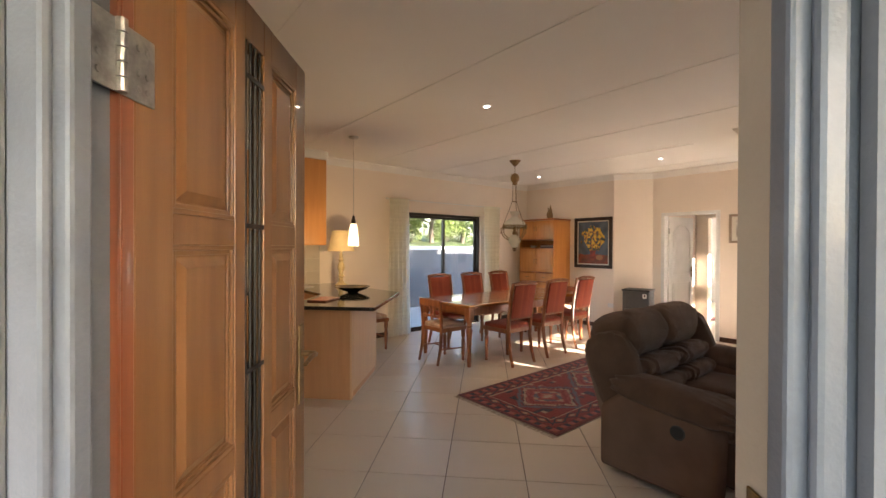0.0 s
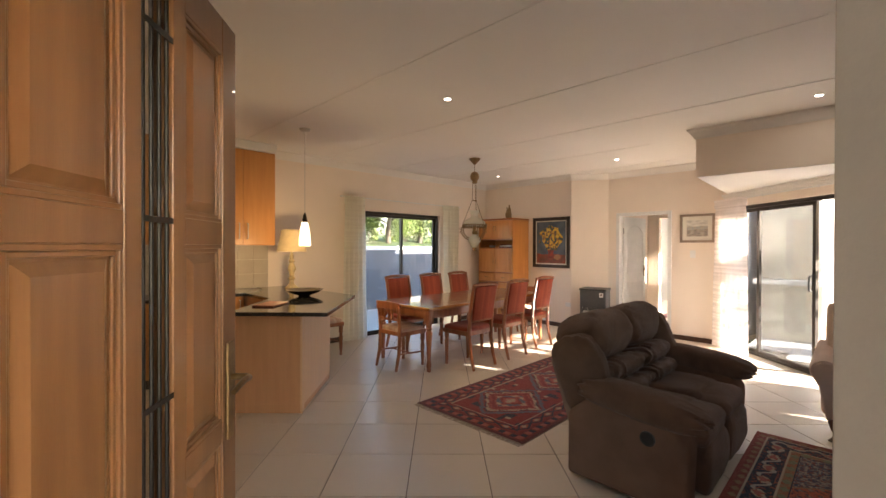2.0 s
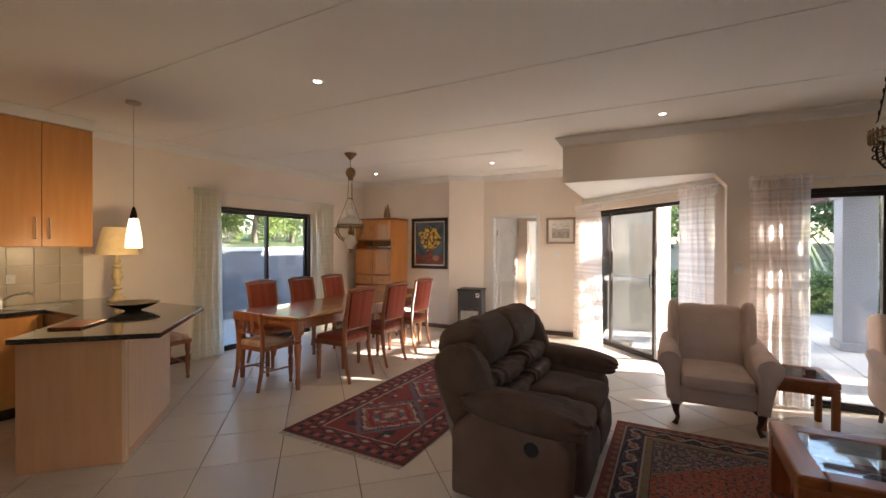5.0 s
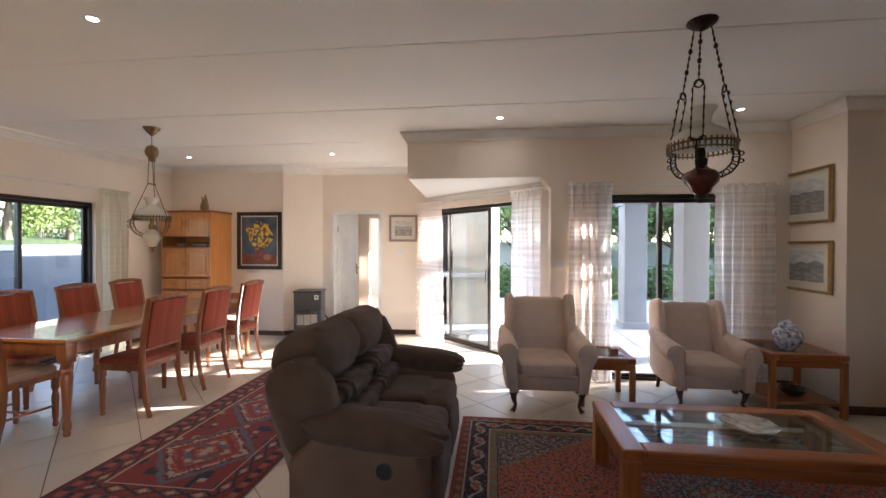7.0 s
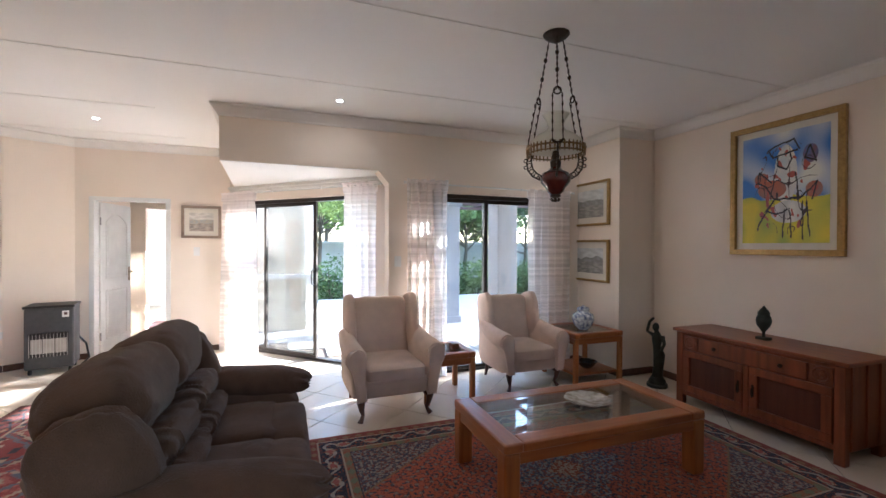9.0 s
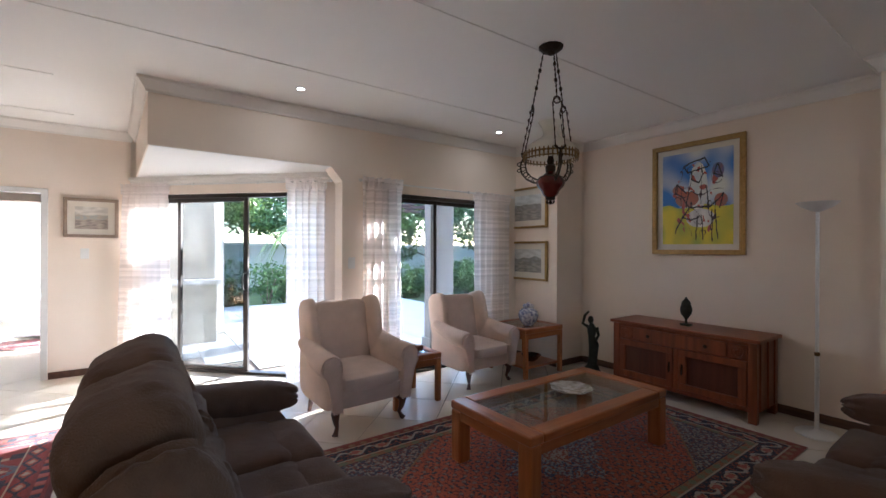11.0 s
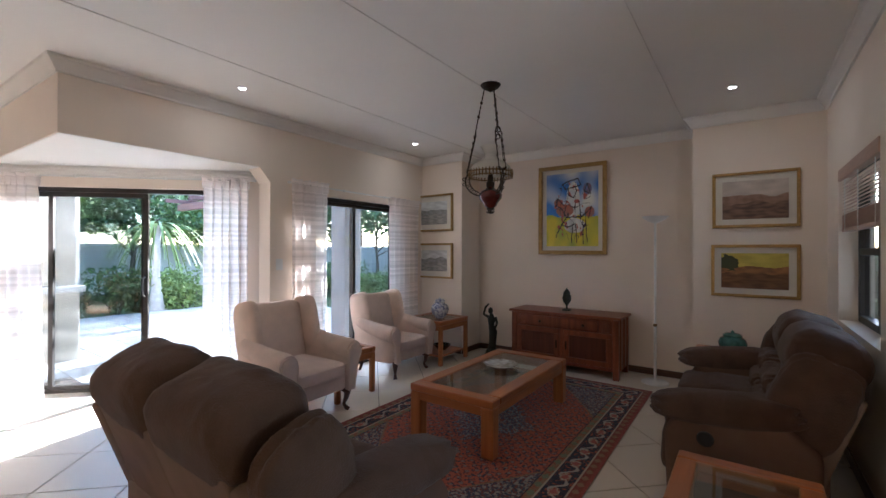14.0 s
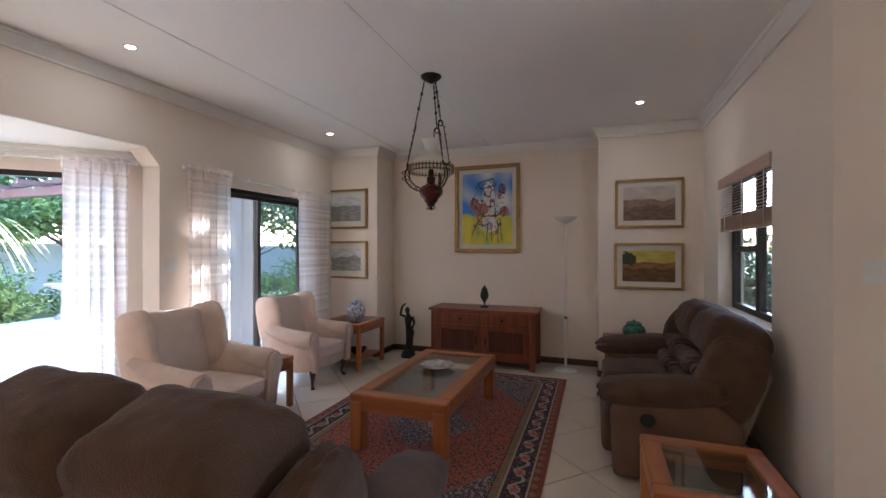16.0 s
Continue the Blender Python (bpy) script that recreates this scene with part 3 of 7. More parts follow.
ROOM = [(-1.2, 5.9), (7.18, 5.9), (7.18, 3.92), (7.55, 3.40), (7.55, 1.60), (5.45, 1.50), (5.45, -2.57), (4.75, -2.57), (4.75, -3.06),
        (2.0, -3.06), (2.0, -2.64), (0.98, -2.64), (0.98, -0.10), (-1.2, 2.08)]
HOUSE = [(-1.2, 5.9), (7.18, 5.9), (7.18, 3.92), (7.55, 3.40), (7.55, 1.65), (5.65, -0.25), (5.45, -2.57), (4.75, -2.57), (4.75, -3.06),
         (2.0, -3.06), (2.0, -2.64), (0.98, -2.64), (0.98, -0.10), (-1.2, 2.08)]


def inset(poly, d):
    """The corners of a clockwise outline moved d inwards."""
    out, n = [], len(poly)
    for i in range(n):
        p, a, b = Vector(poly[i]), Vector(poly[i - 1]), Vector(poly[(i + 1) % n])
        e0, e1 = (p - a).normalized(), (b - p).normalized()
        n0, n1 = Vector((e0.y, -e0.x)), Vector((e1.y, -e1.x))
        k = (n0 + n1)
        out.append(p + k * (d / max(0.3, 1 + n0.dot(n1))))
    return out


def run(profile, poly, z):
    bm = bmesh.new()
    rings = [[bm.verts.new((q.x, q.y, z + dz)) for q in inset(poly, d)] for d, dz in profile]
    n = len(poly)
    for a, b in zip(rings, rings[1:] + rings[:1]):
        for i in range(n):
            bm.faces.new((a[i], a[(i + 1) % n], b[(i + 1) % n], b[i]))
    return bm


solo("trim_cornice", run([(0.0, -0.105), (0.016, -0.105), (0.020, -0.088), (0.030, -0.075), (0.062, -0.030), (0.075, -0.022), (0.078, -0.001), (0.0, -0.001)], ROOM, CEIL),
     M["cornice"], Matrix(), "white moulded cornice around the ceiling", "cornice", kind="structure")
cb = bmesh.new()
for k, (d, zz, h) in enumerate(((0.012, SOFFIT - 0.10, 0.03), (0.03, SOFFIT - 0.07, 0.03), (0.055, SOFFIT - 0.04, 0.034))):
    box(cb, 0.02, 2.66, -d, 0.0, zz, zz + h, 0.004)
bayd = Vector((-0.7071, -0.7071, 0))
BAY = Matrix(((-0.7071, 0.7071, 0, 7.55), (-0.7071, -0.7071, 0, 1.65), (0, 0, 1, 0), (0, 0, 0, 1)))   # local x along the bay wall, local y outwards
solo("trim_bay_cornice", cb, M["cornice"], BAY, "white cornice above the bay sliding door", "cornice", kind="structure")

ceil = bmesh.new()
box(ceil, -1.3, 7.7, -3.2, 6.0, CEIL, CEIL + 0.1)
for x in (-0.36, 0.87, 2.10, 3.33, 4.56, 5.79, 7.02):
    box(ceil, x - 0.014, x + 0.014, -3.05 if 2.0 < x < 4.75 else -2.56 if 0.98 < x < 5.45 else 2.1, 5.88, CEIL - 0.005, CEIL + 0.001)
solo("ceiling", ceil, M["ceiling"], Matrix(), "white boarded ceiling with thin joint strips", "ceiling", kind="structure")

# skirting
sk = bmesh.new()
for a, b in (((-1.2, 5.9), (4.05, 5.9)), ((5.8, 5.9), (7.18, 5.9)), ((7.18, 5.9), (7.18, 3.92)), ((7.18, 3.92), (7.55, 3.40)), ((7.55, 3.40), (7.55, 3.26)), ((7.55, 2.36), (7.55, 1.65)),
             ((7.55, 1.65), (7.40, 1.50)), ((5.86, -0.04), (5.65, -0.25)), ((5.45, -0.12), (5.45, -0.62)), ((5.45, -2.07), (5.45, -2.57)), ((5.45, -2.57), (4.75, -2.57)), ((4.75, -2.57), (4.75, -3.06)),
             ((4.75, -3.06), (2.0, -3.06)), ((2.0, -3.06), (2.0, -2.64)), ((2.0, -2.64), (0.98, -2.64)), ((0.98, -2.64), (0.98, -0.1)), ((0.98, -0.1), (0.72, 0.16))):
    a, b = Vector((*a, 0)), Vector((*b, 0))
    d = (b - a).normalized()
    m = Matrix(((d.x, -d.y, 0, a.x), (d.y, d.x, 0, a.y), (0, 0, 1, 0), (0, 0, 0, 1)))
    box(sk, 0.0, (b - a).length, -0.016, -0.001, 0.0, 0.075, 0.003, m=m)
solo("baseboard", sk, M["skirting"], Matrix(), "dark-stained timber skirting board along the walls", "baseboard", kind="structure")


# ---- sliding doors and windows ----
def slider(name, m, w, h, label, panes, fixed_dark=True):
    """An aluminium sliding unit; its sill at z 0, local x along it, y outwards. panes: (x0, x1, y, handle)."""
    t = thing(name, m, label, "sliding door", kind="structure")
    A = M["alu"]
    bm = B(0, w, 0.05, 0.14, 0, 0.03, 0.003)
    box(bm, 0, w, 0.05, 0.14, h - 0.045, h, 0.003)
    box(bm, 0, 0.045, 0.05, 0.14, 0.03, h - 0.045, 0.003), box(bm, w - 0.045, w, 0.05, 0.14, 0.03, h - 0.045, 0.003)
    part("outer_frame", bm, A, t)
    for x0, x1, y, handle in panes:
        bm = B(x0, x0 + 0.042, y, y + 0.035, 0.032, h - 0.047, 0.003)
        box(bm, x1 - 0.042, x1, y, y + 0.035, 0.032, h - 0.047, 0.003)
        box(bm, x0 + 0.042, x1 - 0.042, y, y + 0.035, 0.032, 0.068, 0.003), box(bm, x0 + 0.042, x1 - 0.042, y, y + 0.035, h - 0.09, h - 0.047, 0.003)
        sash = part("sash", bm, A, t)
        g = part("pane", B(x0 + 0.038, x1 - 0.038, y + 0.015, y + 0.020, 0.064, h - 0.08), M["glass"], sash, "clear glass")
        g.visible_shadow = False
        if handle:
            hx = handle
            hb = T([(hx, y, 0.95), (hx, y - 0.05, 0.97), (hx, y - 0.055, 1.05), (hx, y - 0.05, 1.13), (hx, y, 1.15)], 0.010)
            box(hb, hx - 0.017, hx + 0.017, y - 0.006, y, 0.93, 1.17, 0.003)
            part("handle", hb, M["black"], sash, "black pull handle", smooth=True)
    return t


slider("window_dining", pose(4.05, 5.9, 0.0), 1.75, 2.05, "closed dark aluminium sliding door behind the dining table", [(0.045, 0.89, 0.06, 0), (0.86, 1.705, 0.098, 0)])
slider("door_bay", BAY @ pose(0.22, 0, 0), 2.18, 2.05, "open dark aluminium sliding door in the bay", [(0.045, 1.22, 0.098, 0), (0.36, 1.26, 0.06, 1.235)])
slider("window_lounge", Matrix(((0, 1, 0, 5.45), (-1, 0, 0, -0.62), (0, 0, 1, 0), (0, 0, 0, 1))), 1.45, 2.04, "closed dark aluminium sliding door behind the armchairs", [(0.045, 0.70, 0.06, 0), (0.66, 1.405, 0.098, 0)])
w3 = thing("window_blind", Matrix(((0, -1, 0, 0.98), (1, 0, 0, -2.10), (0, 0, 1, 0), (0, 0, 0, 1))), "dark aluminium window with a raised top-hung light", "window", kind="structure")
bm = bmesh.new()
for x0, x1, z0, z1 in ((0.0, 0.045, 0.90, 2.05), (1.215, 1.26, 0.90, 2.05), (0.60, 0.655, 0.90, 2.05), (0.045, 0.60, 0.90, 0.95), (0.655, 1.215, 0.90, 0.95), (0.045, 0.60, 1.40, 1.45), (0.045, 0.60, 2.0, 2.05), (0.655, 1.215, 2.0, 2.05)):
    box(bm, x0, x1, 0.11, 0.17, z0, z1, 0.003)
part("window_frame", bm, M["alu"], w3)
for x0, x1, z0, z1 in ((0.05, 0.595, 0.96, 1.39), (0.05, 0.595, 1.46, 1.99), (0.66, 1.21, 0.96, 1.99)):
    g = part("pane", B(x0 - 0.004, x1 + 0.004, 0.137, 0.142, z0 - 0.008, z1 + 0.008), M["glass"], w3)
    g.visible_shadow = False

# ---- entrance ----
fr = thing("door_frame_entrance", ENT, "worn white-painted timber frame of the front door", "door frame", kind="structure")
# left jamb, head and architraves carry the porch shade in their colour
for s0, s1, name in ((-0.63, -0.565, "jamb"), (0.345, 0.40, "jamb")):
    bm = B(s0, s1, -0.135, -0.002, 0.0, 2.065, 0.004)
    part(name, bm, M["worn_white_shaded"] if s0 < 0 else M["reveal"], fr)
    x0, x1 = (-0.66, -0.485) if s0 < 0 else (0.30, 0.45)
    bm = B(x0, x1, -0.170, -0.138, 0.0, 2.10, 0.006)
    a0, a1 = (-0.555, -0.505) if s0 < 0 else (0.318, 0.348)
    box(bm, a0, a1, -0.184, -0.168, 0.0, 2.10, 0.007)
    part("architrave", bm, M["worn_white_shaded"], fr)
part("head", B(-0.63, 0.40, -0.135, -0.002, 2.067, 2.12, 0.004), M["worn_white_shaded"], fr)
bm = B(0.341, 0.3455, -0.075, -0.035, 1.00, 1.16, 0.002)
box(bm, 0.339, 0.3455, -0.085, -0.02, 1.02, 1.06, 0.002)
part("strike_plate", bm, M["brass"], fr, "worn brass strike plate")

LEAF = ENT @ pose(-0.575, -0.03, 0.0) @ pose(0, 0, 0, 0, 0, 95.5)   # local x from the hinge to the lock edge, local y towards the left
fd = thing("front_door", LEAF, "open varnished timber panel door with black iron bars in its glass slot", "door")
W_L, T_L = 0.86, 0.042
US = (0.0, 0.13, 0.36, 0.41, 0.52, 0.57, 0.77, W_L)
ZS = (0.012, 0.20, 0.42, 0.47, 0.94, 0.99, 1.47, 1.53, 1.99, 2.09)
part("hinge_lipping", B(0.0035, 0.030, -T_L / 2 - 0.001, T_L / 2 + 0.001, 0.012, 2.085, 0.002), M["door_edge"], fd, "red-stained lipping along the hinge side")
for u0, u1 in ((0.031, 0.13), (0.36, 0.41), (0.52, 0.57), (0.77, W_L)):
    part("stile", B(u0, u1, -T_L / 2, T_L / 2, 0.012, 2.085, 0.003), M["door_wood"], fd)
part("edge_strip", B(-0.004, 0.003, -T_L / 2, T_L / 2, 0.012, 2.085, 0.001), M["door_edge"], fd, "red-stained hinge edge")
for u0, u1 in ((0.13, 0.36), (0.57, 0.77)):
    for z0, z1 in ((0.012, 0.20), (0.42, 0.47), (0.94, 0.99), (1.47, 1.53), (1.99, 2.085)):
        part("rail", B(u0, u1, -T_L / 2 + 0.001, T_L / 2 - 0.001, z0, z1, 0.002), M["door_wood"], fd)
    for z0, z1 in ((0.20, 0.42), (0.47, 0.94), (0.99, 1.47), (1.53, 1.99)):
        bm = B(u0, u1, -0.007, 0.007, z0, z1)
        for sgn in (-1, 1):
            y0 = sgn * 0.007
            a = 0.045
            v = [bm.verts.new((u, sgn * yy, z)) for yy, d in ((0.007, a * 0.55), (0.017, a)) for u, z in ((u0 + d, z0 + d), (u1 - d, z0 + d), (u1 - d, z1 - d), (u0 + d, z1 - d))]
            for i in range(4):
                bm.faces.new((v[i], v[(i + 1) % 4], v[4 + (i + 1) % 4], v[4 + i]))
            bm.faces.new(v[4:])
        pn = part("panel", bm, M["door_wood"], fd, "raised panel")
        bm = bmesh.new()
        for sgn in (-1, 1):
            for q, (d, th) in enumerate(((0.0, 0.019), (0.010, 0.013))):
                for a0, a1, b0, b1 in ((u0 + d, u1 - d, z0 + d, z0 + d + 0.01), (u0 + d, u1 - d, z1 - d - 0.01, z1 - d), (u0 + d, u0 + d + 0.01, z0 + d + 0.01, z1 - d - 0.01), (u1 - d - 0.01, u1 - d, z0 + d + 0.01, z1 - d - 0.01)):
                    box(bm, a0, a1, sgn * 0.007, sgn * th, b0, b1, 0.002)
        part("bead", bm, M["door_wood"], pn)
for z0, z1 in ((0.012, 0.16), (1.99, 2.085)):
    part("rail", B(0.41, 0.52, -T_L / 2 + 0.001, T_L / 2 - 0.001, z0, z1, 0.002), M["door_wood"], fd)
g = part("pane", B(0.41, 0.52, 0.008, 0.012, 0.16, 1.99), M["glass"], fd, "narrow glass slot")
bars = []
for k in range(4):
    u = 0.424 + 0.0275 * k
    part("bar", T([(u, -0.014, 0.16), (u, -0.014, 1.99)], 0.0042, 8), M["iron"], fd, "black iron bar", smooth=True)
for z in (0.35, 0.75, 1.15, 1.52, 1.9):
    part("cross_tie", B(0.412, 0.520, -0.0215, -0.0185, z - 0.006, z + 0.006, 0.001), M["iron"], fd)
for z in (0.25, 0.92, 1.70):
    bm = B(0.0, 0.075, -T_L / 2 - 0.003, -T_L / 2 + 0.001, z, z + 0.11, 0.001)
    for q in range(5):
        tube(bm, [(-0.006, -T_L / 2 - 0.008, z + 0.0225 * q + 0.0008), (-0.006, -T_L / 2 - 0.008, z + 0.0225 * q + 0.021)], 0.0085, 12)
    box(bm, -0.078, -0.012, -T_L / 2 - 0.004, -T_L / 2, z, z + 0.11, 0.001)
    for q in (0.02, 0.045, 0.085):
        for uu in (0.035, 0.055, -0.045):
            lathe(bm, [(0.006, 0.0), (0.005, 0.002)], 8, pose(uu, -T_L / 2 - 0.004, z + q, 90, 0, 0))
    part("hinge", bm, M["hinge"], fd, "steel butt hinge")
for sgn in (-1, 1):
    y = sgn * (T_L / 2)
    bm = B(W_L - 0.072, W_L - 0.030, min(y, y + sgn * 0.008), max(y, y + sgn * 0.008), 0.93, 1.20, 0.004)
    pl = part("handle_plate", bm, M["brass"], fd, "aged brass lock plate")
    bm = T([(W_L - 0.05, y, 1.10), (W_L - 0.05, y + sgn * 0.05, 1.10), (W_L - 0.06, y + sgn * 0.058, 1.10), (W_L - 0.10, y + sgn * 0.06, 1.105), (W_L - 0.17, y + sgn * 0.058, 1.095)], [0.010, 0.009, 0.009, 0.009, 0.007], 10)
    part("lever", bm, M["brass"], pl, smooth=True)

# outer porch faces beside the entrance
porch = thing("wall_porch", ENT, "grey outer plaster around the front door with added sky-blocking roof and wall", "wall", kind="structure")
# roof and side wall are unseen, added to keep sky light off the door
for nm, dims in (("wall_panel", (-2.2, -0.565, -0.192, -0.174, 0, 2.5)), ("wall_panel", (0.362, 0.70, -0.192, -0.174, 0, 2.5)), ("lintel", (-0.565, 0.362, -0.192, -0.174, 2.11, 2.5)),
                 ("sky_block_roof", (-2.2, 0.70, -3.4, -0.24, 2.5, 2.6)), ("sky_block_wall", (-2.3, -2.2, -3.4, -0.24, 0, 2.6)), ("porch_floor", (-2.3, 0.70, -3.4, -0.232, -0.14, -0.01))):
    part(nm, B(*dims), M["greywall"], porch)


# ---- lounge: sofas ----
def pad(c, r, e1=0.6, e2=0.4, m=None, pleats=0.0, count=16, ends=0.0, sag=0.0, seed=0, nu=72, nv=36):
    """A stuffed upholstery pad: a soft rounded box, gathered in pleats towards its top and bottom seams or its two ends."""
    def pw(v, e):
        return math.copysign(abs(v) ** e, v)
    bm = bmesh.new()
    grid = []
    for jj in range(nv + 1):
        v = -math.pi / 2 + math.pi * jj / nv
        row = []
        for ii in range(nu):
            u = 2 * math.pi * ii / nu
            p = Vector((pw(math.cos(v), e1) * pw(math.cos(u), e2), pw(math.cos(v), e1) * pw(math.sin(u), e2), pw(math.sin(v), e1)))
            q = Vector((p.x * r[0], p.y * r[1], p.z * r[2]))
            k = 1 + 0.07 * noise.noise(q * 7 + Vector((seed, 0, 0))) + 0.03 * noise.noise(q * 26 + Vector((0, seed, 0)))
            if pleats:
                w = 0.5 * abs(p.z) ** 1.5 + 0.5 if pleats > 0.05 else abs(p.z) ** 2.2 + 0.12
                k += pleats * w * math.sin(p.x * count + 2.2 * noise.noise((p.x * 3, p.z * 2, seed)))
            if ends:
                k += ends * abs(p.y) ** 4 * math.sin(math.atan2(p.z, p.x) * 9 + 2 * noise.noise((p.x * 2, p.z * 2, seed + 5)))
            row.append(bm.verts.new((c[0] + q.x * k, c[1] + q.y * k, c[2] + q.z * k - sag * (1 - p.x * p.x) * max(0, p.z))))
        grid.append(row)
    for a, b in zip(grid, grid[1:]):
        for ii in range(nu):
            bm.faces.new((a[ii], a[(ii + 1) % nu], b[(ii + 1) % nu], b[ii]))
    bmesh.ops.remove_doubles(bm, verts=bm.verts, dist=1e-5)
    if m is not None:
        bmesh.ops.transform(bm, matrix=m, verts=bm.verts)
    return bm


def recliner_sofa(m, label):
    """A two-seat recliner, its front along -y; its base stands on z 0, x from -0.80 to 0.80, y from 0 (front) to 1.0."""
    t = thing("recliner_sofa", m, label, "sofa", "brown recliner sofas")
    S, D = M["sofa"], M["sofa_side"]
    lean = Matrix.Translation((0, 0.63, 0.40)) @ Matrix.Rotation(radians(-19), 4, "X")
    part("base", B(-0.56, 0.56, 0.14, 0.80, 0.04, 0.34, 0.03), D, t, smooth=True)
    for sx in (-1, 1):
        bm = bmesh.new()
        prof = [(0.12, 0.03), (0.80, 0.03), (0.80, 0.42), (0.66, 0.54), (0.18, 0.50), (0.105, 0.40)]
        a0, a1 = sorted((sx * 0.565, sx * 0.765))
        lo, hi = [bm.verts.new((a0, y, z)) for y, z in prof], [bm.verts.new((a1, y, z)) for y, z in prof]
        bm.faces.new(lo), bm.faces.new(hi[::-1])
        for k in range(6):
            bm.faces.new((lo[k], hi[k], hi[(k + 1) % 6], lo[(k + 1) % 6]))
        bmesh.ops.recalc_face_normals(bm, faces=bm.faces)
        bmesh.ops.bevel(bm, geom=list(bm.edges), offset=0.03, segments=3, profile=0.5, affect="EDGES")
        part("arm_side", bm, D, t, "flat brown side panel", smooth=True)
        tilt = Matrix.Translation((sx * 0.672, 0.385, 0.555)) @ Matrix.Rotation(radians(5), 4, "X")
        part("armrest", pad((0, 0, 0), (0.122, 0.345, 0.095), 0.8, 0.5, tilt, ends=0.07, seed=3 + sx), S, t, "rolled padded armrest", smooth=True)
        bm = L([(0.042, -0.02), (0.042, 0.003), (0.038, 0.004), (0.034, 0.000), (0.001, -0.001)], 20, pose(sx * 0.766, 0.31, 0.40, 0, sx * 90, 0))
        part("recline_latch", bm, M["black"], t, "black recliner pull cup", smooth=True)
        x = sx * 0.277
        part("seat_cushion", pad((x, 0.45, 0.405), (0.273, 0.235, 0.085), 0.55, 0.3, pleats=0.0, sag=0.012, seed=7 + sx), S, t, smooth=True)
        part("seat_front", pad((x, 0.195, 0.392), (0.273, 0.125, 0.085), 0.8, 0.3, seed=11 + sx), S, t, smooth=True)
        part("footrest", pad((x, 0.14, 0.20), (0.271, 0.085, 0.16), 0.6, 0.3, seed=15 + sx), S, t, smooth=True)
        part("lumbar_cushion", pad((x * 1.02, -0.005, 0.095), (0.285, 0.145, 0.080), 0.95, 0.45, lean, pleats=0.10, count=24, seed=19 + sx), S, t, smooth=True)
        part("back_cushion", pad((x * 1.02, 0.003, 0.238), (0.288, 0.150, 0.082), 0.95, 0.45, lean, pleats=0.10, count=24, seed=23 + sx), S, t, smooth=True)
        part("head_cushion", pad((sx * 0.297, 0.050, 0.482), (0.296, 0.178, 0.172), 0.78, 0.34, lean, pleats=0.008, count=22, sag=0.008, seed=27 + sx), S, t, "plump gathered head cushion", smooth=True)
        part("wing", pad((sx * 0.632, 0.035, 0.262), (0.085, 0.170, 0.258), 0.62, 0.62, lean @ Matrix.Translation((sx * 0.632, 0, 0)) @ Matrix.Rotation(radians(sx * 4), 4, "Y") @ Matrix.Translation((-sx * 0.632, 0, 0)), pleats=0.035, count=10, seed=31 + sx), S, t, "padded side wing", smooth=True)
        for b0, b1, z1 in ((0.003, 0.545, 0.44), (0.549, 0.69, 0.40)):
            bk = bmesh.new()
            box(bk, min(sx * b0, sx * b1), max(sx * b0, sx * b1), 0.09, 0.218, -0.13, z1, 0.014, m=lean, seg=3)
            part("back_panel", bk, M["sofa_back_lit"], t, "smooth brown back panel", smooth=True)
    part("rear_base", B(-0.62, 0.62, 0.70, 0.84, 0.03, 0.33, 0.02), M["sofa_back_lit"], t, smooth=True)
    return t


sofa = recliner_sofa(pose(3.36, 0.71, 0, 0, 0, 0), "brown microfibre two-seat recliner sofa between the two rugs")
sofa_b = copy_thing(sofa, pose(2.05, -1.16, 0, 0, 0, 90))
sofa_b["label"] = "brown microfibre two-seat recliner sofa below the blind"


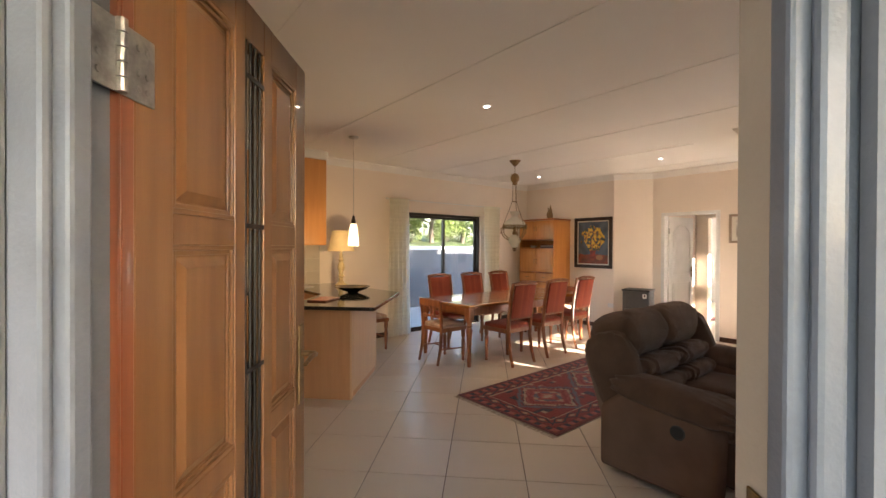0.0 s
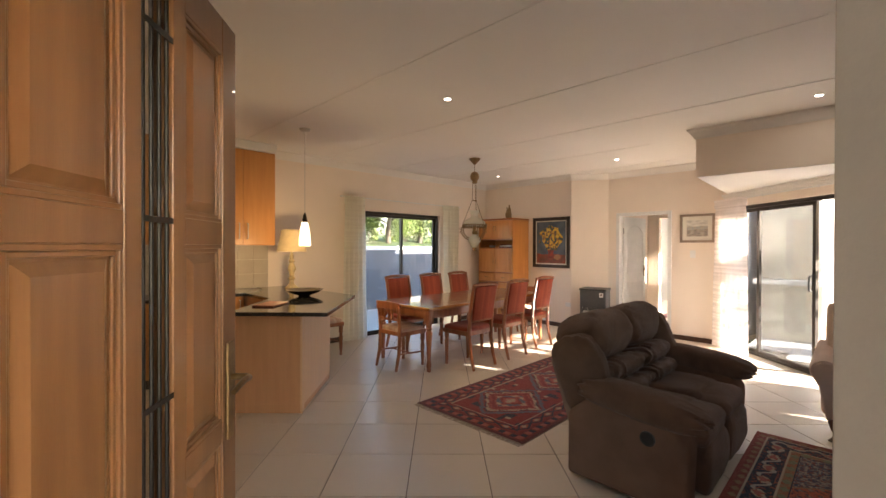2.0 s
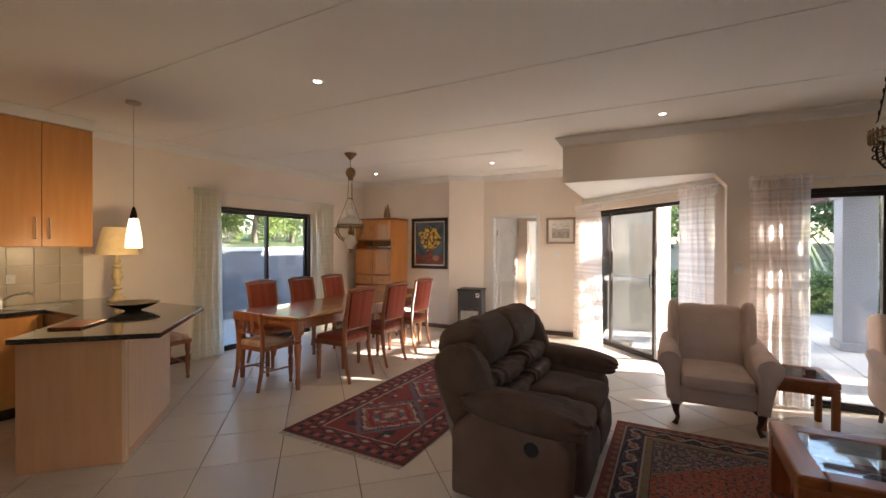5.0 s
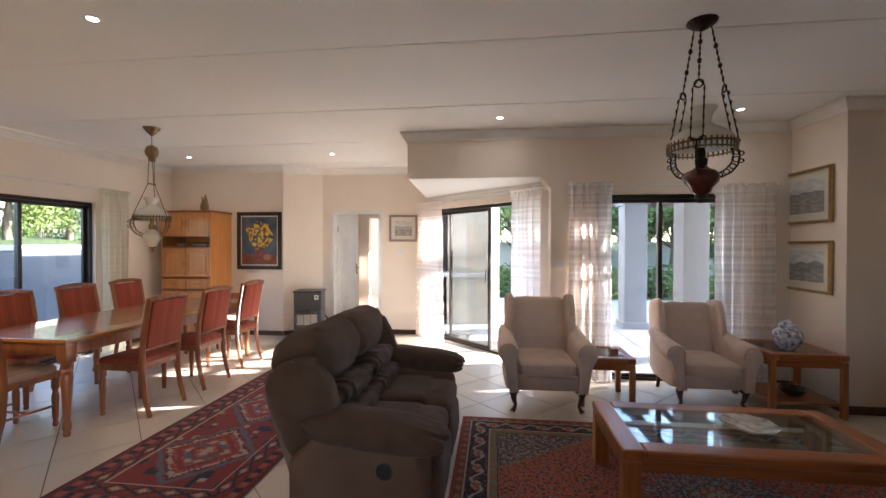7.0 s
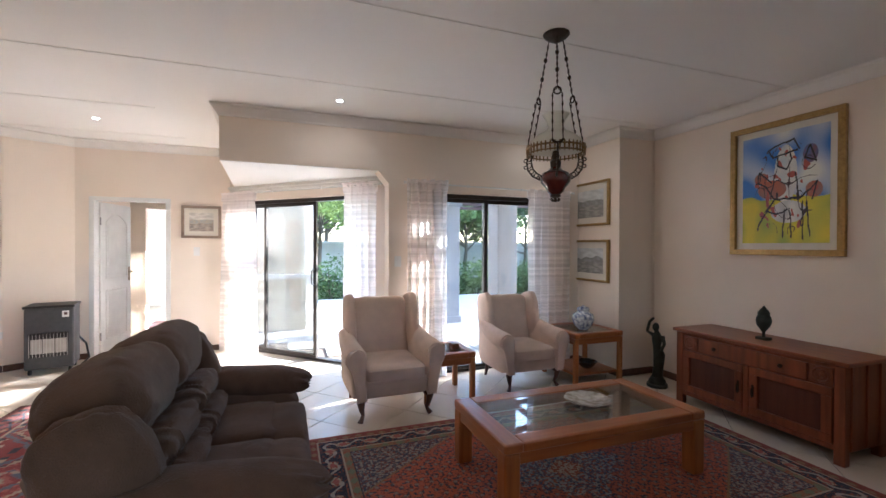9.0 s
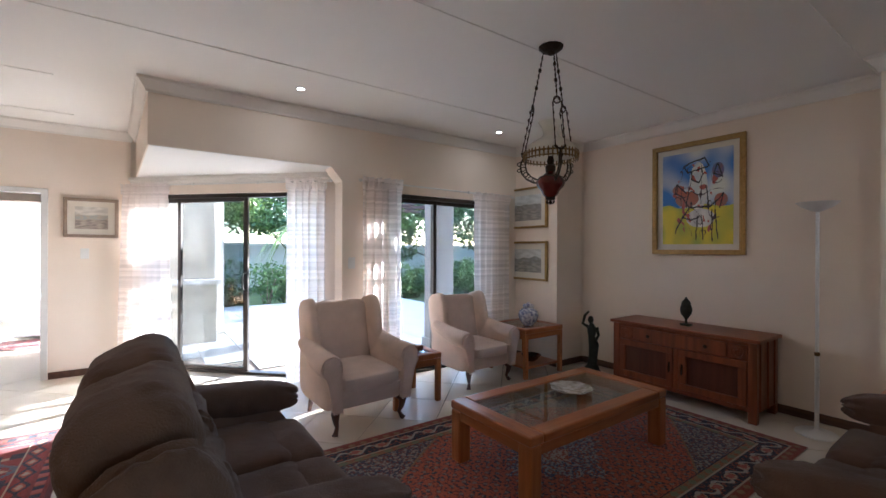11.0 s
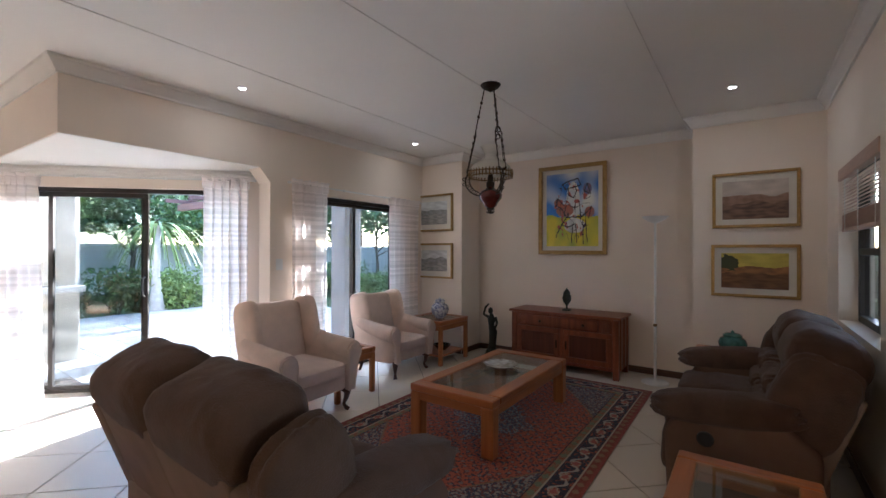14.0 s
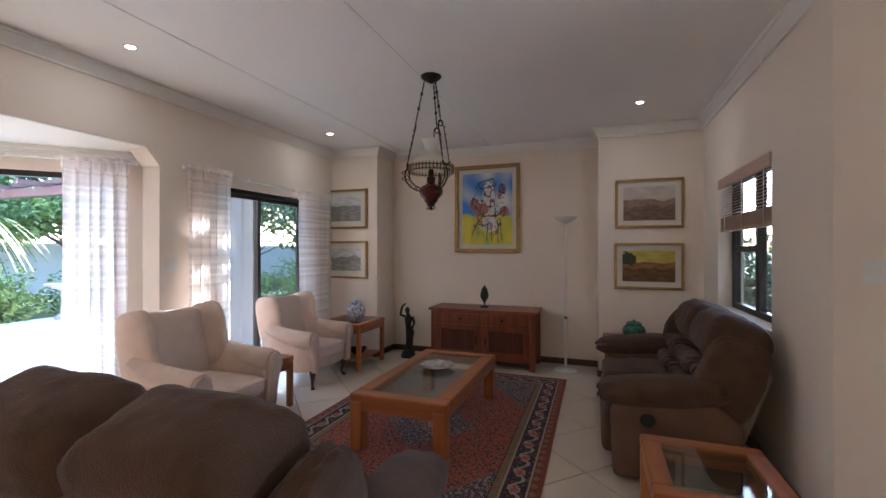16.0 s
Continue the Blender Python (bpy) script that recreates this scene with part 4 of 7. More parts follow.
# ---- armchairs ----
def wing_chair(m, label):
    t = thing("armchair", m, label, "armchair", "cream wingback armchairs")
    C = M["linen"]
    part("seat_base", B(-0.33, 0.33, 0.04, 0.70, 0.20, 0.36, 0.03, seg=3), C, t, smooth=True)
    part("seat_cushion", P((0, 0.32, 0.405), (0.275, 0.34, 0.075), 0.35, 0.3, fold=0.02), C, t, smooth=True)
    for z in (0.362, 0.452):
        part("cushion_piping", T([(-0.262, -0.01, z), (0.262, -0.01, z)], 0.006, 6), C, t, smooth=True)
    lean = Matrix.Translation((0, 0.62, 0.36)) @ Matrix.Rotation(radians(-12), 4, "X")
    bm = bmesh.new()
    puff(bm, (0, 0.03, 0.32), (0.30, 0.085, 0.345), 0.25, 0.35, m=lean, fold=0.03)
    part("backrest", bm, C, t, smooth=True)
    for sx in (-1, 1):
        bm = bmesh.new()
        puff(bm, (sx * 0.335, 0.38, 0.415), (0.060, 0.36, 0.225), 0.35, 0.35)
        part("arm_panel", bm, C, t, smooth=True)
        bm = bmesh.new()
        pts = [(sx * 0.365, -0.005 + 0.06 * i, 0.565 + 0.018 * i * i / 20) for i in range(12)]
        tube(bm, pts, [0.086, 0.100, 0.100, 0.098, 0.095, 0.092, 0.088, 0.084, 0.080, 0.074, 0.068, 0.06], 16)
        bmesh.ops.bevel(bm, geom=[e for e in bm.edges if len(e.link_faces) == 2 and any(len(f.verts) > 4 for f in e.link_faces)], offset=0.015, segments=2, affect="EDGES")
        part("scroll_arm", bm, C, t, smooth=True)
        bm = bmesh.new()
        outline = [(0.275, 0.20), (0.355, 0.20), (0.375, 0.33), (0.40, 0.45), (0.44, 0.53), (0.43, 0.60), (0.37, 0.645), (0.305, 0.615), (0.287, 0.55), (0.295, 0.45), (0.285, 0.33)]
        lo, hi = [bm.verts.new((sx * a, -0.012, b)) for a, b in outline], [bm.verts.new((sx * a, 0.045, b)) for a, b in outline]
        bm.faces.new(lo), bm.faces.new(hi[::-1])
        for k in range(len(outline)):
            bm.faces.new((lo[k], lo[(k + 1) % 11], hi[(k + 1) % 11], hi[k]))
        bmesh.ops.recalc_face_normals(bm, faces=bm.faces)
        bmesh.ops.bevel(bm, geom=list(bm.edges), offset=0.012, segments=2, profile=0.5, affect="EDGES")
        fp = part("arm_front", bm, C, t, "scrolled arm front", smooth=True)
        part("piping", T([(sx * a, -0.012, b) for a, b in outline], 0.005, 6, closed=True), C, fp, smooth=True)
        bm = bmesh.new()
        puff(bm, (sx * 0.318, -0.045, 0.40), (0.052, 0.18, 0.29), 0.5, 0.6, m=lean)
        part("wing", bm, C, t, smooth=True)
        for y, back in ((0.08, False), (0.66, True)):
            x = sx * 0.29
            if back:
                bm = T([(x, y, 0.21), (x, y + 0.02, 0.1), (x, y + 0.06, 0.0)], [0.026, 0.022, 0.018], 10)
            else:
                bm = T([(x, y, 0.215), (x + sx * 0.03, y - 0.03, 0.175), (x + sx * 0.02, y - 0.02, 0.11), (x + sx * 0.005, y - 0.005, 0.06), (x + sx * 0.02, y - 0.02, 0.022), (x + sx * 0.035, y - 0.035, 0.003)],
                       [0.040, 0.036, 0.024, 0.016, 0.02, 0.026], 12)
            part("leg", bm, M["dark_leg"], t, "dark carved cabriole leg", smooth=True)
    return t


chair_a = wing_chair(pose(4.41, 0.03, 0, 0, 0, -88) @ Matrix.Scale(0.94, 4), "cream upholstered wingback armchair beside the bay door")
chair_b = copy_thing(chair_a, pose(4.67, -1.46, 0, 0, 0, -90) @ Matrix.Scale(0.94, 4))
chair_b["label"] = "cream upholstered wingback armchair by the lounge window"


# ---- tables of the lounge ----
def glass_table(name, m, w, d, h, leg, rail, label, group=""):
    """A square-legged oak table with a glass top set into its frame; x -w/2..w/2, y -d/2..d/2."""
    t = thing(name, m, label, "table", group)
    f = rail
    for a0, a1, b0, b1, mt in ((-w / 2, w / 2, -d / 2, -d / 2 + f, "oak_x"), (-w / 2, w / 2, d / 2 - f, d / 2, "oak_x"), (-w / 2, -w / 2 + f, -d / 2 + f, d / 2 - f, "oak_y"), (w / 2 - f, w / 2, -d / 2 + f, d / 2 - f, "oak_y")):
        part("top_rail", B(a0, a1, b0, b1, h - 0.055, h, 0.012, seg=3), M[mt], t)
    for a0, a1, b0, b1, mt in ((-w / 2 + leg, w / 2 - leg, -d / 2 + 0.008, -d / 2 + 0.03, "oak_x"), (-w / 2 + leg, w / 2 - leg, d / 2 - 0.03, d / 2 - 0.008, "oak_x"), (-w / 2 + 0.008, -w / 2 + 0.03, -d / 2 + leg, d / 2 - leg, "oak_y"), (w / 2 - 0.03, w / 2 - 0.008, -d / 2 + leg, d / 2 - leg, "oak_y")):
        part("apron", B(a0, a1, b0, b1, h - 0.115, h - 0.055, 0.003), M[mt], t)
    for sx in (-1, 1):
        for sy in (-1, 1):
            x, y = sx * (w / 2 - leg / 2 - 0.002), sy * (d / 2 - leg / 2 - 0.002)
            part("leg", B(x - leg / 2, x + leg / 2, y - leg / 2, y + leg / 2, 0, h - 0.056, 0.012, seg=3), M["oak"], t)
    part("glass_top", B(-w / 2 + f - 0.004, w / 2 - f + 0.004, -d / 2 + f - 0.004, d / 2 - f + 0.004, h - 0.012, h - 0.004), M["glass_dark"], t, "bevelled clear glass")
    return t


ct = glass_table("coffee_table", pose(3.295, -0.885, 0.012), 0.72, 1.43, 0.40, 0.095, 0.115, "large oak coffee table with an inset glass top")
st = glass_table("side_table", pose(4.86, -0.52, 0), 0.50, 0.50, 0.46, 0.05, 0.07, "small oak side table with a glass top between the armchairs")
st2 = glass_table("side_table", pose(1.56, 0.30, 0), 0.52, 0.58, 0.48, 0.06, 0.085, "low oak side table with a glass top beside the sofa")
et = glass_table("end_table", pose(4.90, -2.18, 0), 0.62, 0.62, 0.55, 0.05, 0.07, "oak end table with a low shelf under the prints")
part("shelf", B(-0.27, 0.27, -0.27, 0.27, 0.10, 0.125, 0.003), M["oak_x"], et)
lt = thing("lamp_table", pose(1.62, -2.36, 0), "small wooden corner table behind the sofa", "table")
part("tabletop", B(-0.34, 0.34, -0.24, 0.24, 0.475, 0.50, 0.005), M["oak_x"], lt)
for sx in (-1, 1):
    for sy in (-1, 1):
        part("leg", B(sx * 0.30 - 0.02, sx * 0.30 + 0.02, sy * 0.2 - 0.02, sy * 0.2 + 0.02, 0, 0.476, 0.004), M["oak"], lt)


def plate(m, r):
    bm = L([(r * 0.35, 0), (r * 0.45, 0.004), (r * 0.7, 0.012), (r, 0.030), (r * 1.0, 0.034), (r * 0.7, 0.018), (r * 0.45, 0.010)], 8, m=Matrix.Rotation(radians(22), 4, "Z"))
    return solo("plate", bm, M["china"], m, "octagonal patterned china plate on the coffee table", "plate")


plate(pose(3.30, -0.98, 0.409), 0.155)
solo("trinket_box", B(-0.05, 0.05, -0.035, 0.035, 0, 0.055, 0.008), M["side_wood"], pose(4.80, -0.62, 0.457), "small dark wooden box on the side table", "box")
bw = L([(0.04, 0), (0.05, 0.004), (0.085, 0.035), (0.115, 0.075), (0.112, 0.077), (0.08, 0.04), (0.04, 0.012)], 24)
solo("bowl", bw, M["dish"], pose(4.80, -2.18, 0.125), "dark glazed bowl on the end table shelf", "bowl", smooth=True)
va = thing("ginger_jar", pose(4.80, -2.13, 0.547), "blue and white porcelain ginger jar", "jar")
part("body", L([(0.05, 0), (0.062, 0.01), (0.10, 0.06), (0.118, 0.115), (0.105, 0.165), (0.065, 0.195), (0.055, 0.205)], 24), M["delft"], va, smooth=True)
part("lid", L([(0.062, 0.203), (0.066, 0.225), (0.055, 0.243), (0.02, 0.252), (0.012, 0.262), (0.001, 0.27)], 20), M["delft"], va, smooth=True)
jr = thing("lidded_jar", pose(1.66, -2.38, 0.50), "squat green glazed lidded jar", "jar")
part("body", L([(0.06, 0), (0.07, 0.01), (0.105, 0.05), (0.115, 0.085), (0.10, 0.125), (0.072, 0.145)], 24), M["jade"], jr, smooth=True)
part("lid", L([(0.075, 0.144), (0.078, 0.158), (0.055, 0.175), (0.015, 0.182), (0.012, 0.195), (0.001, 0.20)], 20), M["jade"], jr, smooth=True)

# ---- sideboard ----
sb = thing("sideboard", pose(3.33, -3.02, 0, 0, 0, 180), "red-brown carved wooden sideboard against the wall", "sideboard")
part("body", B(-0.64, 0.64, -0.46, 0.0, 0.09, 0.665, 0.004), M["side_wood"], sb)
part("top", B(-0.67, 0.67, -0.50, 0.005, 0.666, 0.695, 0.006), M["side_top"], sb)
part("plinth_rail", B(-0.62, 0.62, -0.475, -0.461, 0.09, 0.125, 0.003), M["side_wood"], sb)
for x in (-0.61, 0.61):
    for y in (-0.45, -0.03):
        part("leg", B(x - 0.032, x + 0.032, y - 0.03, y + 0.028, 0.0, 0.092 if y > -0.3 else 0.66, 0.005), M["side_wood"], sb)
dr = part("drawer", B(-0.42, 0.42, -0.482, -0.461, 0.512, 0.638, 0.005), M["side_wood"], sb, "wide drawer")
part("centre_stile", B(-0.022, 0.022, -0.486, -0.461, 0.125, 0.505, 0.006), M["side_wood"], sb)
for sx in (-1, 1):
    part("knob", L([(0.008, 0), (0.008, 0.012), (0.017, 0.02), (0.012, 0.03), (0.001, 0.032)], 14, pose(sx * 0.26, -0.482, 0.575, 90, 0, 0)), M["bronze"], dr, smooth=True)
    bm = B(min(sx * 0.435, sx * 0.572), max(sx * 0.435, sx * 0.572), -0.476, -0.461, 0.515, 0.635, 0.004)
    for r in (0.048, 0.028):
        tube(bm, [(sx * 0.503 + r * math.cos(a * math.pi / 10), -0.477, 0.575 + r * math.sin(a * math.pi / 10)) for a in range(20)], 0.009, 8, closed=True)
    lathe(bm, [(0.014, 0), (0.012, 0.008), (0.001, 0.012)], 12, pose(sx * 0.503, -0.474, 0.575, 90, 0, 0))
    part("carved_rosette", bm, M["side_wood"], sb)
    x0, x1 = sorted((sx * 0.026, sx * 0.572))
    bm = bmesh.new()
    for a0, a1, b0, b1 in ((x0, x1, 0.13, 0.19), (x0, x1, 0.445, 0.505), (x0, x0 + 0.065, 0.19, 0.445), (x1 - 0.065, x1, 0.19, 0.445)):
        box(bm, a0, a1, -0.486, -0.461, b0, b1, 0.005)
    dd = part("door", bm, M["side_wood"], sb)
    part("panel", B(x0 + 0.06, x1 - 0.06, -0.465, -0.461, 0.185, 0.45), M["side_panel"], dd, "darker recessed panel")
    hb = B(sx * 0.058 - 0.009, sx * 0.058 + 0.009, -0.491, -0.486, 0.28, 0.37, 0.002)
    tube(hb, [(sx * 0.058, -0.492, 0.345), (sx * 0.058, -0.503, 0.33), (sx * 0.058, -0.503, 0.29), (sx * 0.058, -0.494, 0.275)], 0.006, 8)
    part("handle", hb, M["bronze"], dd)
for sx in (-1, 1):
    for y0, y1 in ((-0.42, -0.36), (-0.25, -0.21), (-0.10, -0.04)):
        part("side_stile", B(min(sx * 0.638, sx * 0.652), max(sx * 0.638, sx * 0.652), y0, y1, 0.10, 0.66, 0.003), M["side_wood"], sb)
bust = bmesh.new()
box(bust, -0.045, 0.045, -0.035, 0.035, 0, 0.022, 0.004)
lathe(bust, [(0.012, 0.02), (0.010, 0.06), (0.022, 0.08), (0.045, 0.115), (0.053, 0.15), (0.048, 0.185), (0.038, 0.205), (0.042, 0.215), (0.030, 0.24), (0.012, 0.262), (0.001, 0.28)], 18, squash=1.1)
solo("bust", bust, M["verdigris"], pose(3.34, -2.76, 0.695), "small green bronze head on a stand", "sculpture", smooth=True)
fig = bmesh.new()
lathe(fig, [(0.10, 0), (0.10, 0.03), (0.085, 0.035), (0.08, 0.07), (0.065, 0.085), (0.06, 0.10)], 24)
tube(fig, [(0, 0, 0.09), (0.012, 0.0, 0.2), (0.02, 0, 0.33), (-0.005, 0, 0.42), (0.0, 0, 0.50), (-0.005, 0, 0.555), (-0.01, 0, 0.575)], [0.055, 0.048, 0.056, 0.038, 0.055, 0.028, 0.02], 14)
puff(fig, (-0.015, -0.005, 0.615), (0.032, 0.038, 0.045), 1, 1, nu=14, nv=10)
tube(fig, [(-0.045, 0, 0.53), (-0.11, 0.01, 0.56), (-0.085, 0.01, 0.66), (-0.04, 0.0, 0.705)], [0.02, 0.017, 0.015, 0.012], 10)
tube(fig, [(0.05, 0, 0.53), (0.075, -0.015, 0.45), (0.05, -0.03, 0.38)], [0.02, 0.016, 0.014], 10)
solo("statue", fig, M["verdigris"], pose(4.36, -2.72, 0, 0, 0, 200), "dark bronze standing statue with a raised arm", "statue", smooth=True)

# ---- floor lamp ----
fl = thing("floor_lamp", pose(2.36, -2.74, 0), "slender white uplighter floor lamp, switched off", "lamp")
part("base", L([(0.135, 0), (0.135, 0.012), (0.12, 0.022), (0.03, 0.03), (0.014, 0.045)], 32), M["white"], fl, smooth=True)
part("pole", T([(0, 0, 0.04), (0, 0, 0.62)], 0.015, 12), M["white"], fl, smooth=True)
part("pole", T([(0, 0, 0.62), (0, 0, 1.74)], 0.0125, 12), M["white"], fl, smooth=True)
part("collar", L([(0.016, 0.61), (0.019, 0.615), (0.019, 0.635), (0.014, 0.64)], 12), M["brass"], fl, smooth=True)
part("shade", L([(0.012, 1.725), (0.04, 1.735), (0.10, 1.765), (0.135, 1.80), (0.131, 1.80), (0.09, 1.772), (0.01, 1.745)], 32), M["white"], fl, smooth=True)


# ---- corner pipe ----
pipe = thing("corner_conduit", pose(4.735, -3.045, 0), "thin painted conduit pipe in the wall corner", "pipe")
part("tube", T([(0, 0, 0.075), (0, 0, CEIL - 0.1)], 0.009, 8), M["wall"], pipe, smooth=True)
for k in range(5):
    part("clip", L([(0.013, -0.008), (0.013, 0.008)], 10, Matrix.Translation((0, 0, 0.35 + 0.5 * k))), M["wall"], pipe)

# ---- pictures ----
def picture(name, m, w, h, frame_w, frame_m, mount_w, colour_at, label, nx=90, depth=0.03, inner=None):
    """A framed picture; centre at the bottom middle, hanging against y 0 and facing -y."""
    t = thing(name, m, label, "picture")
    bm = bmesh.new()
    for x0, x1, z0, z1 in ((-w / 2, w / 2, 0, frame_w), (-w / 2, w / 2, h - frame_w, h), (-w / 2, -w / 2 + frame_w, frame_w, h - frame_w), (w / 2 - frame_w, w / 2, frame_w, h - frame_w)):
        box(bm, x0, x1, -depth, 0, z0, z1, 0.005)
    for k in (0.35, 0.75):
        o = frame_w * k
        for x0, x1, z0, z1 in ((-w / 2 + o, w / 2 - o, o, o + 0.008), (-w / 2 + o, w / 2 - o, h - o - 0.008, h - o), (-w / 2 + o, -w / 2 + o + 0.008, o + 0.008, h - o - 0.008), (w / 2 - o - 0.008, w / 2 - o, o + 0.008, h - o - 0.008)):
            box(bm, x0, x1, -depth - 0.004, -depth + 0.004, z0, z1, 0.001)
    part("frame", bm, frame_m, t)
    part("mount", B(-w / 2 + frame_w - 0.003, w / 2 - frame_w + 0.003, -0.012, -0.004, frame_w - 0.003, h - frame_w + 0.003), M["mount"], t)
    o = frame_w + mount_w
    iw, ih = w - 2 * o, h - 2 * o
    me = painted(iw, ih, nx, max(8, int(nx * ih / iw)), colour_at)
    me.materials.append(M["paint"])
    ob = new("canvas", me)
    ob.parent = t
    ob.matrix_basis = pose(0, -0.014, o)
    return t


def nz(x, y, s, k=0.0):
    return noise.noise((x * s, y * s, k))


def flowers(u, v):
    c = mixc((0.05, 0.07, 0.10), (0.10, 0.13, 0.16), 0.5 + nz(u, v, 5))
    if v < 0.22 + 0.03 * nz(u, v, 6):
        c = mixc((0.30, 0.06, 0.03), (0.14, 0.05, 0.03), 0.5 + nz(u, v, 7, 2))
    if abs(u - 0.5) < 0.11 + 0.02 * math.sin(v * 20) and 0.12 < v < 0.36:
        c = mixc((0.33, 0.04, 0.02), (0.16, 0.03, 0.02), 0.5 + nz(u, v, 12, 4))
    if (u - 0.72) ** 2 / 0.012 + (v - 0.15) ** 2 / 0.004 < 1:
        c = (0.36, 0.16, 0.07)
    d = math.hypot((u - 0.52) / 0.36, (v - 0.60) / 0.30)
    if d < 1 + 0.35 * nz(u, v, 6, 9):
        q = nz(u, v, 13, 5) + 0.4 * nz(u, v, 26, 1)
        c = (0.66, 0.40, 0.03) if q > 0.06 else (0.34, 0.14, 0.02) if q > -0.12 else (0.05, 0.07, 0.04)
    return c


def seg_d(u, v, a, b):
    du, dv = b[0] - a[0], b[1] - a[1]
    k = max(0, min(1, ((u - a[0]) * du + (v - a[1]) * dv) / (du * du + dv * dv + 1e-9)))
    return math.hypot(u - a[0] - k * du, v - a[1] - k * dv)


STROKES = [((0.32, 0.86), (0.62, 0.92)), ((0.32, 0.86), (0.38, 0.78)), ((0.38, 0.78), (0.66, 0.82)), ((0.62, 0.92), (0.68, 0.83)), ((0.44, 0.78), (0.44, 0.70)), ((0.44, 0.70), (0.54, 0.66)),
           ((0.54, 0.66), (0.60, 0.74)), ((0.60, 0.74), (0.58, 0.80)), ((0.40, 0.62), (0.36, 0.40)), ((0.64, 0.62), (0.68, 0.40)), ((0.22, 0.66), (0.36, 0.56)), ((0.22, 0.66), (0.20, 0.56)), ((0.20, 0.56), (0.30, 0.52)),
           ((0.30, 0.52), (0.40, 0.40)), ((0.40, 0.40), (0.70, 0.40)), ((0.70, 0.40), (0.88, 0.52)), ((0.88, 0.52), (0.82, 0.38)), ((0.40, 0.40), (0.26, 0.24)), ((0.26, 0.24), (0.20, 0.12)), ((0.52, 0.30), (0.50, 0.05)),
           ((0.58, 0.30), (0.60, 0.05)), ((0.72, 0.36), (0.72, 0.04)), ((0.76, 0.36), (0.80, 0.06)), ((0.80, 0.84), (0.74, 0.74)), ((0.74, 0.74), (0.86, 0.70)), ((0.86, 0.70), (0.80, 0.84)), ((0.30, 0.30), (0.44, 0.26)), ((0.44, 0.26), (0.56, 0.30))]


def rider(u, v):
    w = nz(u, v, 3.0)
    c = mixc((0.75, 0.76, 0.70), (0.05, 0.20, 0.62), 0.55 + 1.4 * w)
    if v < 0.42 + 0.06 * nz(u, v, 4, 3):
        c = mixc((0.72, 0.60, 0.04), (0.34, 0.42, 0.06), 0.4 + 1.3 * nz(u, v, 5, 7))
    if math.hypot((u - 0.53) / 0.13, (v - 0.62) / 0.26) < 1:
        c = mixc((0.78, 0.74, 0.66), (0.55, 0.60, 0.66), 0.4 + nz(u, v, 9, 8))
    if math.hypot((u - 0.37) / 0.17, (v - 0.49) / 0.085) < 1 or math.hypot((u - 0.24) / 0.085, (v - 0.60) / 0.055) < 1 or math.hypot((u - 0.84) / 0.09, (v - 0.46) / 0.07) < 1:
        c = mixc((0.46, 0.13, 0.07), (0.30, 0.16, 0.14), 0.5 + nz(u, v, 8, 2))
    if math.hypot((u - 0.80) / 0.08, (v - 0.77) / 0.08) < 1:
        c = mixc((0.24, 0.10, 0.10), (0.10, 0.16, 0.40), 0.5 + 1.5 * nz(u, v, 12, 3))
    if math.hypot((u - 0.56) / 0.2, (v - 0.28) / 0.10) < 1:
        c = mixc((0.78, 0.76, 0.72), (0.5, 0.5, 0.5), 0.5 + nz(u, v, 9))
    if math.hypot((u - 0.52) / 0.36, (v - 0.5) / 0.42) < 1:
        if abs(nz(u, v, 7, 11)) < 0.022:
            c = (0.05, 0.03, 0.04)
        elif nz(u, v, 14, 15) > 0.36:
            c = (0.42, 0.10, 0.08)
    wob = 0.012 * nz(u, v, 12, 5)
    if any(seg_d(u + wob, v - wob, a, b) < 0.008 for a, b in STROKES):
        c = (0.02, 0.02, 0.03)
    return c


def landscape(sky, far, near, ground, k):
    def f(u, v):
        h1, h2 = 0.62 + 0.14 * nz(u, 0.3, 3.2, k), 0.42 + 0.10 * nz(u, 0.7, 4.5, k + 3)
        if v > h1:
            return mixc(sky, tuple(min(1, c * 1.35) for c in sky), 0.5 + 1.2 * nz(u, v * 2, 4, k))
        if v > h2:
            return mixc(far, near, 0.5 + 1.2 * nz(u, v, 9, k + 5))
        return mixc(near, ground, 0.5 + 1.3 * nz(u * 0.6, v * 1.6, 10, k + 7))
    return f


def grove(u, v):
    c = landscape((0.42, 0.34, 0.05), (0.36, 0.16, 0.05), (0.20, 0.09, 0.035), (0.12, 0.05, 0.02), 31)(u, v)
    if math.hypot((u - 0.12) / 0.16, (v - 0.72) / 0.22) < 1 + 0.5 * nz(u, v, 12):
        c = (0.04, 0.05, 0.015)
    return c


picture("flower_painting", pose(7.178, 4.325, 1.08, 0, 0, -90), 0.77, 0.94, 0.06, M["dark_frame"], 0.022, flowers, "dark-framed oil painting of yellow flowers in a red vase")
picture("rider_painting", pose(3.38, -3.058, 1.38, 0, 0, 180), 0.88, 1.15, 0.05, M["gold"], 0.055, rider, "large gilt-framed colourful painting above the sideboard", nx=150, depth=0.04)
for nm, z, k in (("upper", 1.70, 3), ("lower", 1.03, 8)):
    picture("landscape_print", pose(5.225, -2.568, z, 0, 0, 180), 0.68, 0.53 if k == 3 else 0.50, 0.026, M["gold"], 0.075,
            landscape((0.50, 0.52, 0.52), (0.30, 0.31, 0.31), (0.22, 0.22, 0.21), (0.36, 0.35, 0.32), k), "gilt-framed grey landscape print beside the window", nx=70)
